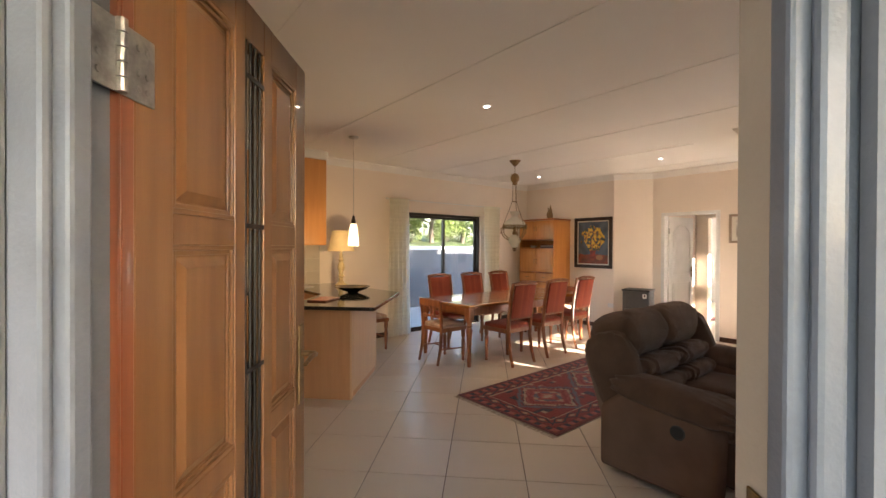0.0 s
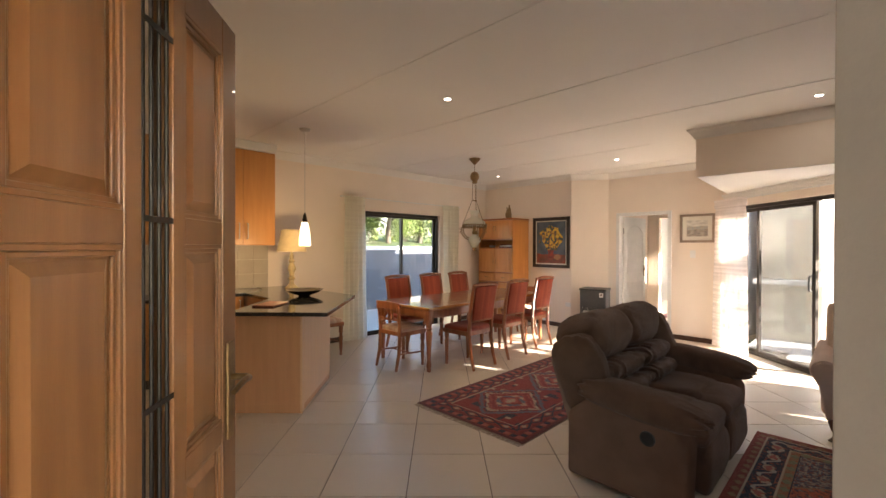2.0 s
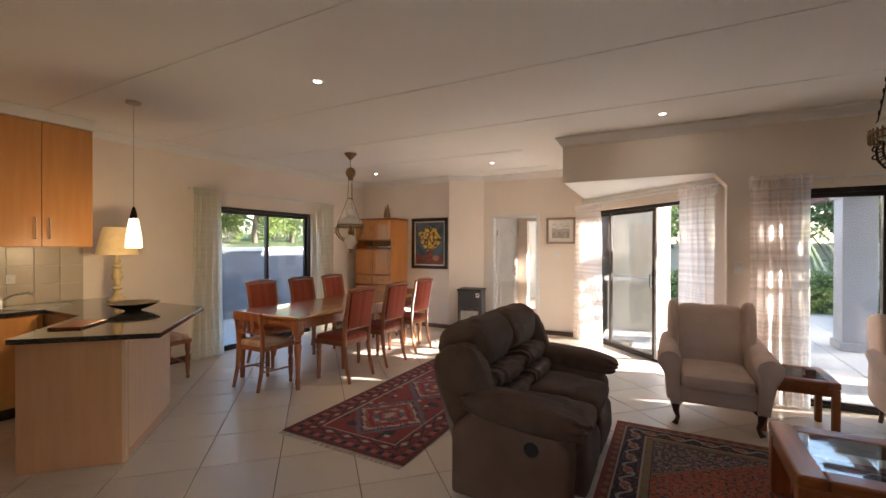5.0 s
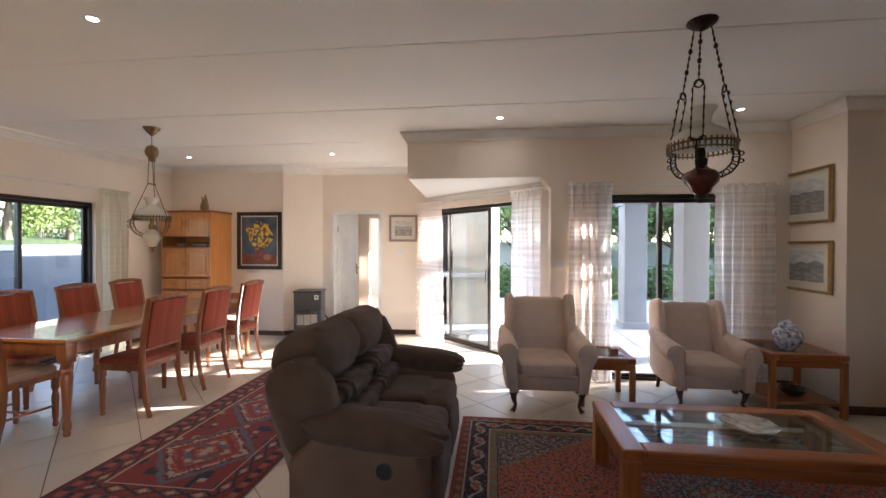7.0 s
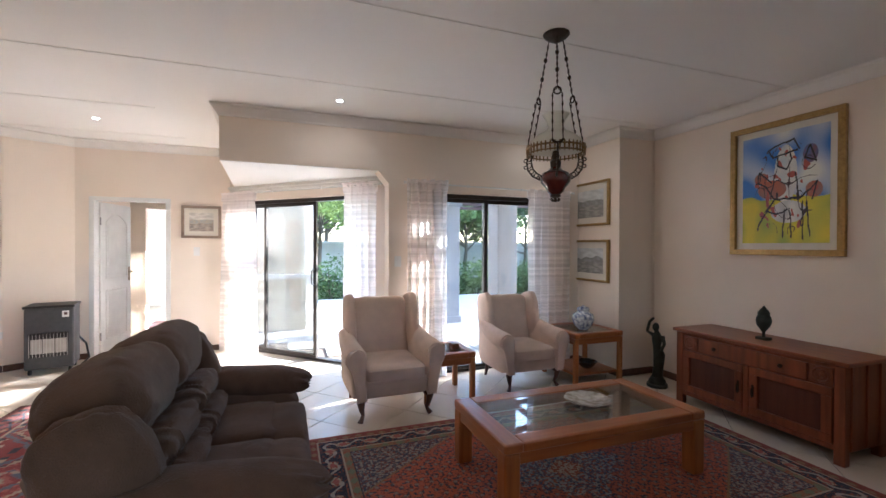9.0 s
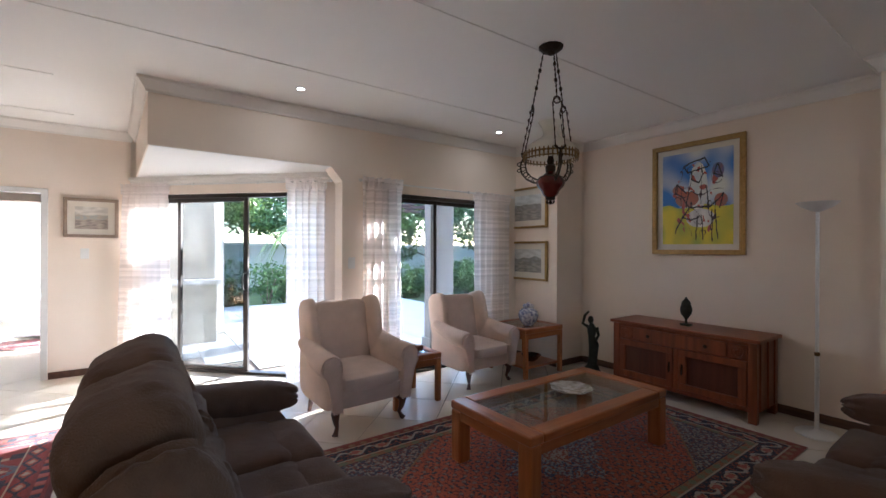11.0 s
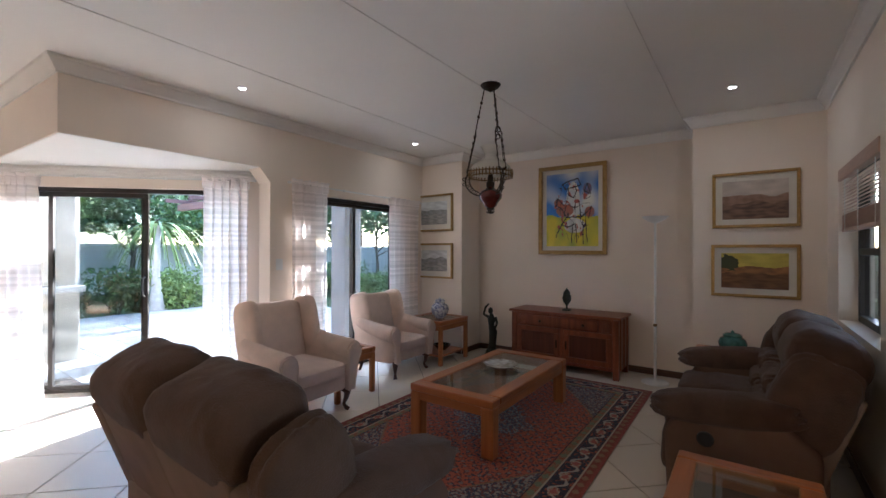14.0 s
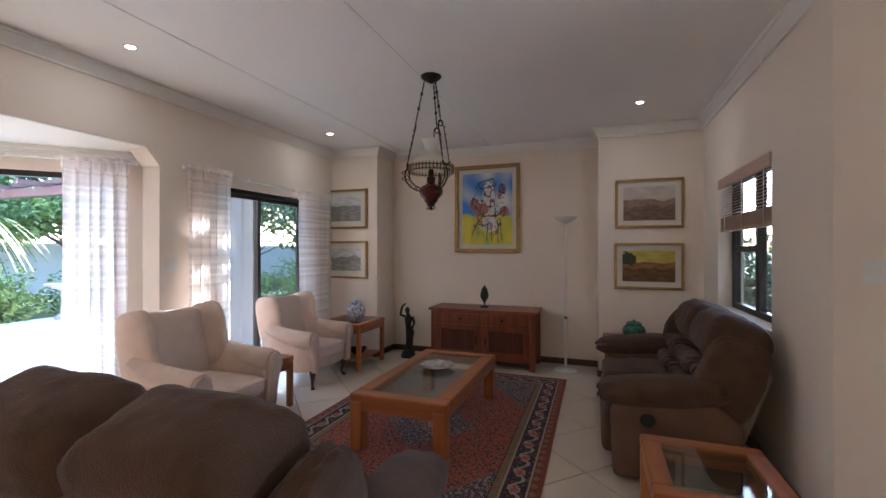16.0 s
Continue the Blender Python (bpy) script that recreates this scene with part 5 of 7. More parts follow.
picture("landscape_painting", pose(1.495, -2.638, 1.65, 0, 0, 180), 0.67, 0.53, 0.028, M["gold"], 0.055, landscape((0.46, 0.40, 0.36), (0.32, 0.20, 0.15), (0.22, 0.13, 0.09), (0.10, 0.06, 0.045), 14), "gilt-framed painting of brown mountains")
picture("landscape_painting", pose(1.50, -2.638, 0.99, 0, 0, 180), 0.68, 0.50, 0.028, M["gold"], 0.055, grove, "gilt-framed painting of a yellow evening landscape")
picture("beach_picture", pose(7.548, 2.0, 1.54, 0, 0, -90), 0.48, 0.44, 0.035, M["grey_frame"], 0.06, landscape((0.52, 0.50, 0.46), (0.36, 0.38, 0.38), (0.46, 0.40, 0.33), (0.26, 0.22, 0.20), 22), "small limed-framed picture of a beach", nx=60)


# ---- rugs ----
NAVY, RED, RUST, CREAM, TAN, PINK = (0.018, 0.018, 0.038), (0.20, 0.022, 0.022), (0.28, 0.068, 0.034), (0.38, 0.30, 0.22), (0.24, 0.14, 0.075), (0.33, 0.09, 0.075)


def kilim(u, v):
    X, Y = u * 3.05, v * 1.17
    e = min(X, 3.05 - X, Y, 1.17 - Y)
    run_ = X if (e == Y or e == 1.17 - Y) else Y
    if e < 0.03:
        return (0.10, 0.02, 0.022)
    if e < 0.12:
        k = (run_ * 9) % 1
        return (NAVY if k < 0.45 else RUST if k < 0.6 else PINK) if 0.045 < e < 0.105 else (0.16, 0.02, 0.02)
    if e < 0.22:
        a = abs((run_ * 5.5) % 1 - 0.5) * 2
        b = abs((e - 0.17) / 0.05)
        s = a + b
        return CREAM if s < 0.4 else RUST if s < 0.7 else NAVY if s < 1.1 else RED
    if e < 0.235:
        return CREAM
    cx = (X - 0.235) % 0.86 - 0.43
    cy = Y - 0.585
    q = 0.02
    cx, cy = math.floor(cx / q + 0.5) * q, math.floor(cy / q + 0.5) * q
    d = abs(cx) / 0.40 + abs(cy) / 0.34
    z = abs((abs(cx) * 12 + abs(cy) * 14) % 1 - 0.5)
    if d < 0.16:
        return CREAM
    if d < 0.36:
        return PINK if z > 0.2 else RED
    if d < 0.50:
        return CREAM if abs(cx) * 9 % 1 < 0.35 else (0.09, 0.10, 0.14)
    if d < 0.80:
        return RED if z > 0.12 else PINK
    if d < 0.92:
        return CREAM if z > 0.28 else NAVY
    if d < 1.15:
        return (0.10, 0.11, 0.15) if z > 0.2 else RED
    k = nz(round(X * 22) / 22, round(Y * 22) / 22, 9, 4)
    return RED if k > 0.0 else (0.20, 0.022, 0.022) if k > -0.25 else CREAM if k > -0.3 else NAVY


def bidjar(u, v):
    X, Y = u * 1.94, v * 3.15
    e = min(X, 1.94 - X, Y, 3.15 - Y)
    side = e == X or e == 1.94 - X
    r = Y if side else X
    fl = nz(round(X * 120) / 120, round(Y * 120) / 120, 58, 2) * 1.2
    if e < 0.022:
        return (0.24, 0.05, 0.035)
    if e < 0.075:
        k = abs((r * 11) % 1 - 0.5) + abs(e - 0.048) * 14
        return TAN if k < 0.35 else (0.20, 0.045, 0.03)
    if e < 0.085 or 0.225 < e < 0.235:
        return CREAM
    if e < 0.225:
        a, b = (r * 5) % 1 - 0.5, (e - 0.155) / 0.07
        k = math.hypot(a * 1.5, b * 0.8)
        if k < 0.22:
            return PINK
        if k < 0.38:
            return CREAM if fl > -0.1 else RUST
        s = math.sin(r * 31) * 0.5
        return (0.34, 0.30, 0.26) if abs(b - s) < 0.16 else RUST if fl > 0.32 else NAVY
    if e < 0.285:
        k = abs((r * 9) % 1 - 0.5) + abs(e - 0.26) * 12
        return (0.16, 0.17, 0.10) if k < 0.34 else TAN if fl > -0.15 else RUST
    if e < 0.292:
        return NAVY
    cx, cy = (X - 0.97) / 0.66, (Y - 1.575) / 1.25
    corner = abs(cx) ** 1.0 * 0.62 + abs(cy) ** 1.2 * 0.75
    lat = abs(math.sin((X + Y) * 34) * math.sin((X - Y) * 34))
    med = abs(cx) / 0.55 + abs(cy) / 0.36
    if med < 1 + 0.1 * math.sin(math.atan2(cy, cx) * 16):
        if med < 0.3:
            return RUST if fl > 0 else CREAM
        return (0.28, 0.25, 0.23) if fl > 0.14 or lat > 0.86 else (0.055, 0.06, 0.10) if fl > -0.2 else RUST
    if corner > 0.92:
        return (0.27, 0.23, 0.20) if fl > 0.16 or lat > 0.86 else (0.16, 0.05, 0.04) if fl < -0.2 else (0.045, 0.05, 0.085)
    if corner > 0.905:
        return TAN
    return (0.38, 0.095, 0.050) if fl > -0.14 and lat < 0.66 else (0.04, 0.04, 0.06) if fl < -0.28 else (0.24, 0.17, 0.14) if lat > 0.8 else (0.20, 0.045, 0.03)


def rug(name, m, w, h, nx, ny, colour_at, label):
    t = thing(name, m, label, "rug")
    me = painted(w, h, nx, ny, colour_at, upright=False, thick=0.0095, jitter=0.0015)
    me.materials.append(M["weave"])
    ob = new("woven_field", me)
    ob.parent = t
    part("backing", B(-w / 2, w / 2, -h / 2, h / 2, 0.0005, 0.0075), M["fringe"], t)
    return t


k_rug = rug("kilim_rug", pose(4.275, 2.535, 0), 3.05, 1.17, 305, 117, kilim, "red and navy geometric tribal rug on the tiles")
fb = bmesh.new()
for i in range(90):
    for sx in (-1, 1):
        y = -0.58 + 1.16 * i / 89
        a = random.uniform(-0.01, 0.01)
        box(fb, min(sx * 1.525, sx * 1.565), max(sx * 1.525, sx * 1.565), y - 0.003 + a, y + 0.003 + a, 0.001, 0.005)
part("fringe", fb, M["fringe"], k_rug, "short cream fringe")["kind"] = "stuff"
rug("persian_rug", pose(3.295, -0.81, 0), 1.94, 3.15, 320, 520, bidjar, "red and navy oriental rug under the coffee table")


# ---- hanging lamps ----
def scroll(bm, a, z0, k=1.0):
    """An openwork scroll bracket at angle a round the ring, from the ring down to the font."""
    ca, sa = math.cos(a), math.sin(a)

    def at(r, z):
        return (r * ca, r * sa, z0 + z)
    tube(bm, [at(0.185, 0.0), at(0.205, -0.06), at(0.195, -0.12), at(0.16, -0.17), at(0.11, -0.20), at(0.06, -0.205)], 0.006, 6)
    tube(bm, [at(0.165, -0.01), at(0.17, -0.06), at(0.16, -0.11), at(0.13, -0.15), at(0.09, -0.175)], 0.005, 6)
    for r, z, q in ((0.187, -0.035, 0.018), (0.186, -0.085, 0.018), (0.168, -0.13, 0.017), (0.135, -0.165, 0.016), (0.10, -0.185, 0.014), (0.212, -0.045, 0.014), (0.212, -0.095, 0.013)):
        tube(bm, [at(r + q * math.cos(i * math.pi / 5), z + q * math.sin(i * math.pi / 5)) for i in range(10)], 0.0042, 5, closed=True)


def oil_lamp(m, z_ring, font_mat, metal, label, weight):
    """A hanging oil lamp: origin on the ceiling, z downwards negative."""
    t = thing("hanging_lamp", m, label, "lamp", "hanging oil lamps")
    zr = z_ring
    if not weight:
        part("canopy", L([(0.082, 0.0), (0.080, -0.010), (0.07, -0.020), (0.05, -0.034), (0.03, -0.040), (0.012, -0.055)], 12), metal, t)
    else:
        part("canopy", L([(0.085, 0.0), (0.08, -0.015), (0.05, -0.05), (0.015, -0.085), (0.008, -0.09)], 20), metal, t, smooth=True)
        bm = L([(0.012, -0.19), (0.05, -0.21), (0.068, -0.26), (0.062, -0.30), (0.035, -0.335), (0.04, -0.36), (0.02, -0.37)], 20)
        tube(bm, [(0, 0, -0.085), (0, 0, -0.20)], 0.004, 6)
        part("counterweight", bm, metal, t, smooth=True)
        part("yoke", T([(-0.05, 0, -0.62), (0.05, 0, -0.62)], 0.008, 8), metal, t)
    for k in range(3):
        a = 0.5 + k * 2 * math.pi / 3
        ca, sa = math.cos(a), math.sin(a)
        bm = bmesh.new()
        if weight:
            tube(bm, [(0.03 * ca, 0.03 * sa, -0.36), (0.045 * ca, 0.03 * sa, -0.62), (0.185 * ca, 0.185 * sa, zr)], 0.004, 6)
        else:
            z_top, z_mid = -0.03, zr * 0.52
            n = 9
            p0, p1, p2 = Vector((0.05 * ca, 0.05 * sa, z_top)), Vector((0.12 * ca, 0.12 * sa, z_mid)), Vector((0.185 * ca, 0.185 * sa, zr + 0.02))
            side = Vector((-sa, ca, 0))
            tube(bm, [p0, p1], 0.0035, 6)
            for i in range(1, n):
                p = p0.lerp(p1, i / n)
                puff(bm, p, (0.0065 if i % 3 else 0.012, 0.0065 if i % 3 else 0.012, 0.017), 1, 1, nu=6, nv=4)
            tube(bm, [p1 + side * 0.0, p1 + side * 0.028 + Vector((0, 0, -0.035)), p2 + side * 0.03], 0.0035, 6)
            tube(bm, [p1 - side * 0.0, p1 - side * 0.028 + Vector((0, 0, -0.035)), p2 - side * 0.03], 0.0035, 6)
            for s in (-1, 1):
                for i in range(1, 6):
                    p = (p1 + side * 0.028 * s).lerp(p2 + side * 0.03 * s, i / 6)
                    puff(bm, p, (0.006, 0.006, 0.015), 1, 1, nu=6, nv=4)
            tube(bm, [p1 + side * 0.022 * math.cos(i * math.pi / 5) + Vector((0, 0, 0.022 * math.sin(i * math.pi / 5) - 0.02)) for i in range(10)], 0.005, 5, closed=True)
            tube(bm, [p2 + side * 0.035, p2 + side * 0.015 - Vector((0, 0, 0.02)), p2 - side * 0.015 - Vector((0, 0, 0.02)), p2 - side * 0.035], 0.008, 6)
        part("chain", bm, metal, t, "ornate brass chain", smooth=True)
    bm = T(ring(0, 0, zr, 0.178, 40), 0.006, 6, closed=True)
    tube(bm, ring(0, 0, zr - 0.032, 0.172, 40), 0.005, 6, closed=True)
    for k in range(40):
        a = k * 2 * math.pi / 40
        p = Vector((0.176 * math.cos(a), 0.176 * math.sin(a), zr))
        tube(bm, [p + Vector((0, 0, 0.020)), p, p - Vector((0, 0, 0.045))], [0.003, 0.007, 0.003], 5)
    part("ring", bm, M["brass"], t, "pierced brass gallery ring")
    for k in range(3):
        bm = bmesh.new()
        scroll(bm, 0.5 + k * 2 * math.pi / 3, zr - 0.01)
        part("bracket", bm, metal, t, "openwork scroll bracket", smooth=True)
    part("shade", L([(0.165, zr - 0.012), (0.168, zr + 0.01), (0.155, zr + 0.05), (0.115, zr + 0.085), (0.06, zr + 0.115), (0.046, zr + 0.14), (0.058, zr + 0.18), (0.082, zr + 0.215), (0.078, zr + 0.215), (0.05, zr + 0.18)], 32), M["milk"], t, "white milk glass shade", smooth=True)
    part("burner", L([(0.02, zr - 0.14), (0.032, zr - 0.13), (0.034, zr - 0.09), (0.02, zr - 0.075), (0.024, zr - 0.05), (0.018, zr - 0.02), (0.016, zr + 0.04)], 16), metal, t, smooth=True)
    part("font", L([(0.028, zr - 0.33), (0.05, zr - 0.31), (0.058, zr - 0.285), (0.088, zr - 0.245), (0.096, zr - 0.21), (0.08, zr - 0.175), (0.045, zr - 0.155), (0.03, zr - 0.135)], 24), font_mat, t, "glazed ceramic oil font", smooth=True)
    bm = L([(0.004, zr - 0.385), (0.014, zr - 0.372), (0.008, zr - 0.355), (0.034, zr - 0.345), (0.03, zr - 0.328)], 12)
    for k in range(4):
        a = k * math.pi / 2
        tube(bm, [(0.028 * math.cos(a), 0.028 * math.sin(a), zr - 0.355), (0.034 * math.cos(a), 0.034 * math.sin(a), zr - 0.368), (0.02 * math.cos(a), 0.02 * math.sin(a), zr - 0.378)], 0.005, 5)
    part("finial", bm, metal, t, smooth=True)
    if not weight:
        for o in t.children:
            if o.name.split(".")[0] in ("bracket", "burner", "font", "finial"):
                o.data.transform(Matrix.Translation((0, 0, zr)) @ Matrix.Diagonal((1, 1, 0.86, 1)) @ Matrix.Translation((0, 0, -zr)))
    return t


oil_lamp(pose(3.24, -0.68, CEIL), -0.715, M["ruby"], M["bronze"], "antique hanging oil lamp with a ruby font over the coffee table", False)
oil_lamp(pose(4.90, 4.26, CEIL), -0.985, M["milk"], M["brass"], "antique brass oil lamp with a white shade above the table", True)

dl = thing("downlight", pose(4.95, 0.45, CEIL), "small lit recessed ceiling downlight", "downlight", "ceiling downlights")
part("trim_ring", L([(0.043, -0.001), (0.044, -0.005), (0.029, -0.007), (0.028, -0.002)], 24), M["white"], dl, smooth=True)
part("lens", L([(0.027, -0.003), (0.024, -0.0045), (0.001, -0.005)], 20), M["bulb"], dl, smooth=True)
for x, y in ((4.95, -1.80), (1.65, -1.86), (2.80, 2.78), (6.38, 4.96), (6.40, 2.78)):
    copy_thing(dl, pose(x, y, CEIL))
for x, y in ((4.95, 0.45), (4.95, -1.80), (1.65, -1.86), (2.80, 2.78), (6.38, 4.96), (6.40, 2.78)):
    ld = bpy.data.lights.new("downlight_bulb", "AREA")
    ld.shape, ld.size, ld.energy, ld.color = "DISK", 0.07, DOWNLIGHT, (1.0, 0.90, 0.76)
    lo = new("downlight_bulb", ld)
    lo.matrix_basis = pose(x, y, CEIL - 0.012)
    tagged(lo, "lit bulb of a ceiling downlight", "bulb", "downlight bulbs")


# ---- curtains ----
def curtain(m, w, h, folds, material, label, group, flare=0.0, depth=0.045):
    t = thing("curtain", m, label, "curtain", group)
    nx, ny = folds * 10, 26
    bm = bmesh.new()
    ph = random.uniform(0, 6)
    grid = []
    for j in range(ny + 1):
        v = j / ny
        row = []
        for i in range(nx + 1):
            u = i / nx
            width = w * (1 + flare * (1 - v))
            gather = 1.0 if v < 0.94 else 0.75
            x = (u - 0.5) * width + 0.012 * noise.noise((u * 6, v * 2, ph))
            y = depth * gather * (math.sin(u * folds * 2 * math.pi + ph + 0.6 * noise.noise((u * 3, v * 1.5, ph))) * (0.75 + 0.25 * v) + 0.5 * noise.noise((u * 8, v * 1.2, ph + 4)))
            row.append(bm.verts.new((x, y, h * v)))
        grid.append(row)
    for a, b in zip(grid, grid[1:]):
        for i in range(nx):
            bm.faces.new((a[i], a[i + 1], b[i + 1], b[i]))
    part("cloth", bm, material, t, smooth=True)
    hd = bmesh.new()
    n = folds * 26
    rows_h = []
    for z, reach, fine in ((-0.085, 0.75, 0.006), (-0.06, 0.8, 0.012), (-0.04, 0.8, 0.020), (-0.025, 0.75, 0.010), (-0.012, 0.75, 0.014), (0.012, 0.85, 0.024), (0.030, 0.9, 0.030)):
        rows_h.append([hd.verts.new(((k / n - 0.5) * (w + 0.03), -0.004 + reach * depth * math.sin(k / n * folds * 2 * math.pi + ph) + fine * math.sin(k / n * folds * 7.3 * math.pi + 1.7 * noise.noise((k * 0.2, ph, 1))),
                                     h + z + (0.010 * noise.noise((k * 0.35, ph, 7)) if z > 0 else 0))) for k in range(n + 1)])
    for a, b in zip(rows_h, rows_h[1:]):
        for k in range(n):
            hd.faces.new((a[k], a[k + 1], b[k + 1], b[k]))
    part("gathered_heading", hd, material, t, "gathered curtain heading", smooth=True)
    return t


def rod(p0, p1, label):
    a, b = Vector(p0), Vector(p1)
    t = thing("curtain_rod", Matrix.Translation(a), label, "curtain rod")
    part("rail", T([(0, 0, 0), b - a], 0.009, 8), M["white"], t, smooth=True)
    for k in (0.0, 0.34, 0.66, 1.0):
        p = (b - a) * k
        part("bracket", L([(0.018, -0.012), (0.018, 0.012)], 10, Matrix.Translation(p)), M["white"], t)
    return t


DRP, SHR = "pale dining curtains", "white lace curtains"
curtain(pose(3.82, 5.79, 0.015), 0.36, 2.20, 5, M["drape"], "pale grey-green curtain drawn beside the dining window", DRP, 0.30)
curtain(pose(5.98, 5.79, 0.015), 0.42, 2.20, 5, M["drape"], "pale grey-green curtain drawn beside the dining window", DRP, 0.0)
rod((3.60, 5.80, 2.235), (6.25, 5.80, 2.235), "thin white curtain rod over the dining window")
curtain(BAY @ pose(0.36, -0.15, 0.015), 0.56, 2.10, 7, M["sheer"], "sunlit white lace curtain gathered beside the bay door", SHR, 0.26)
curtain(BAY @ pose(2.28, -0.13, 0.015), 0.42, 2.12, 5, M["sheer"], "white lace curtain gathered beside the bay door", SHR, 0.05)
rod(BAY @ Vector((0.10, -0.13, 2.135)), BAY @ Vector((2.56, -0.13, 2.135)), "thin white curtain rail over the bay door")
curtain(pose(5.355, -0.52, 0.015, 0, 0, 90), 0.44, 2.12, 5, M["sheer"], "white lace curtain beside the lounge window", SHR, 0.05)
curtain(pose(5.355, -2.09, 0.015, 0, 0, 90), 0.58, 2.08, 6, M["sheer"], "white lace curtain beside the lounge window", SHR, 0.06)
rod((5.365, -0.28, 2.125), (5.365, -2.42, 2.105), "thin white curtain rod over the lounge window")

bl = thing("venetian_blind", Matrix(((0, -1, 0, 0.94), (1, 0, 0, -2.08), (0, 0, 1, 0), (0, 0, 0, 1))), "pinkish wooden venetian blind, half raised", "blind")
part("valance", B(0.0, 1.22, -0.045, -0.025, 1.96, 2.045, 0.004), M["blind"], bl)
part("headrail", B(0.01, 1.21, -0.02, 0.03, 1.985, 2.04, 0.002), M["blind"], bl)
for i in range(10):
    bm = bmesh.new()
    box(bm, 0.01, 1.21, -0.024, 0.024, -0.0015, 0.0015, m=Matrix.Translation((0, 0, 1.94 - 0.024 * i)) @ Matrix.Rotation(radians(22), 4, "X"))
    part("slat", bm, M["blind"], bl)
for i in range(14):
    part("slat", B(0.01, 1.21, -0.025, 0.025, 1.60 + 0.0075 * i, 1.6045 + 0.0075 * i), M["blind"], bl)
part("bottom_rail", B(0.01, 1.21, -0.027, 0.027, 1.575, 1.598, 0.003), M["blind"], bl)
for x in (0.15, 0.6, 1.06):
    part("ladder_cord", T([(x, -0.028, 1.58), (x, -0.028, 1.98)], 0.0025, 5), M["white"], bl)


def plate_switch(m, label, w=0.075, h=0.115, rockers=2):
    t = thing("light_switch", m, label, "switch")
    part("plate", B(-w / 2, w / 2, -0.009, 0, -h / 2, h / 2, 0.003), M["white"], t)
    for k in range(rockers):
        z = (k - (rockers - 1) / 2) * 0.032
        part("rocker", B(-0.012, 0.012, -0.013, -0.008, z - 0.012, z + 0.012, 0.002), M["white"], t)


plate_switch(pose(7.549, 2.06, 1.36, 0, 0, -90), "white double light switch below the beach picture")
plate_switch(pose(5.449, -0.22, 1.28, 0, 0, -90), "white light switch on the pier beside the bay")
plate_switch(ENT @ pose(0.62, -0.001, 1.32, 0, 0, 180), "white light switch beside the front door")
plate_switch(pose(7.179, 3.97, 0.42, 0, 0, -90), "white wall socket near the heater", 0.11, 0.075, 1)


# ---- dining ----
dt = thing("dining_table", pose(4.72, 4.215, 0), "long polished wooden dining table with turned legs", "table")
part("tabletop", B(-1.27, 1.27, -0.51, 0.51, 0.73, 0.76, 0.010, seg=3), M["table_top"], dt)
part("top_moulding", B(-1.245, 1.245, -0.485, 0.485, 0.715, 0.731, 0.004), M["mahogany"], dt)
for y in (-0.44, 0.44):
    bm = B(-1.13, 1.13, y - 0.012, y + 0.012, 0.62, 0.716, 0.003)
    part("apron", bm, M["mahogany"], dt)
for x in (-1.20, 1.20):
    part("apron", B(x - 0.012, x + 0.012, -0.385, 0.385, 0.62, 0.716, 0.003), M["mahogany"], dt)
    for y in (-0.44, 0.44):
        bm = B(x - 0.042, x + 0.042, y - 0.042, y + 0.042, 0.57, 0.716, 0.004)
        lathe(bm, [(0.02, 0.0), (0.026, 0.02), (0.022, 0.04), (0.03, 0.06), (0.028, 0.10), (0.022, 0.13), (0.034, 0.36), (0.042, 0.45), (0.028, 0.485), (0.04, 0.505), (0.028, 0.525), (0.038, 0.55), (0.036, 0.572)], 16, Matrix.Translation((x, y, 0)))
        part("leg", bm, M["mahogany"], dt, smooth=True)


def upholstered_chair(m, label):
    """A high-backed upholstered dining chair, facing -y; seat centre at the origin."""
    t = thing("dining_chair", m, label, "chair", "chairs round the dining table")
    Wd, St = M["mahogany"], M["stripe"]
    part("seat_frame", B(-0.235, 0.235, -0.22, 0.20, 0.40, 0.455, 0.006), Wd, t)
    part("seat", P((0, -0.015, 0.465), (0.232, 0.215, 0.045), 0.5, 0.25), St, t, "rust striped seat pad", smooth=True)
    for sx in (-1, 1):
        bm = L([(0.016, 0.0), (0.022, 0.015), (0.016, 0.03), (0.02, 0.05), (0.024, 0.20), (0.03, 0.30), (0.02, 0.325), (0.03, 0.345), (0.03, 0.40)], 12, Matrix.Translation((sx * 0.20, -0.185, 0)))
        part("leg", bm, Wd, t, smooth=True)
        pts = [(sx * 0.205, 0.27, 0.0), (sx * 0.203, 0.225, 0.16), (sx * 0.203, 0.195, 0.34), (sx * 0.205, 0.195, 0.48), (sx * 0.208, 0.215, 0.70), (sx * 0.21, 0.255, 0.92), (sx * 0.212, 0.275, 1.01)]
        part("back_post", T(pts, [0.018, 0.021, 0.025, 0.025, 0.022, 0.021, 0.02], 8), Wd, t, smooth=True)
    part("crest_rail", T([(-0.225, 0.277, 1.005), (-0.1, 0.285, 1.025), (0.1, 0.285, 1.025), (0.225, 0.277, 1.005)], 0.022, 8), Wd, t, smooth=True)
    part("lower_rail", T([(-0.20, 0.205, 0.575), (0.20, 0.205, 0.575)], 0.018, 8), Wd, t, smooth=True)
    bm = bmesh.new()
    box(bm, -0.19, 0.19, -0.022, 0.022, 0.0, 0.415, 0.012, m=Matrix.Translation((0, 0.212, 0.585)) @ Matrix.Rotation(radians(-9.5), 4, "X"))
    part("back_pad", bm, St, t, "rust striped back pad", smooth=True)
    return t


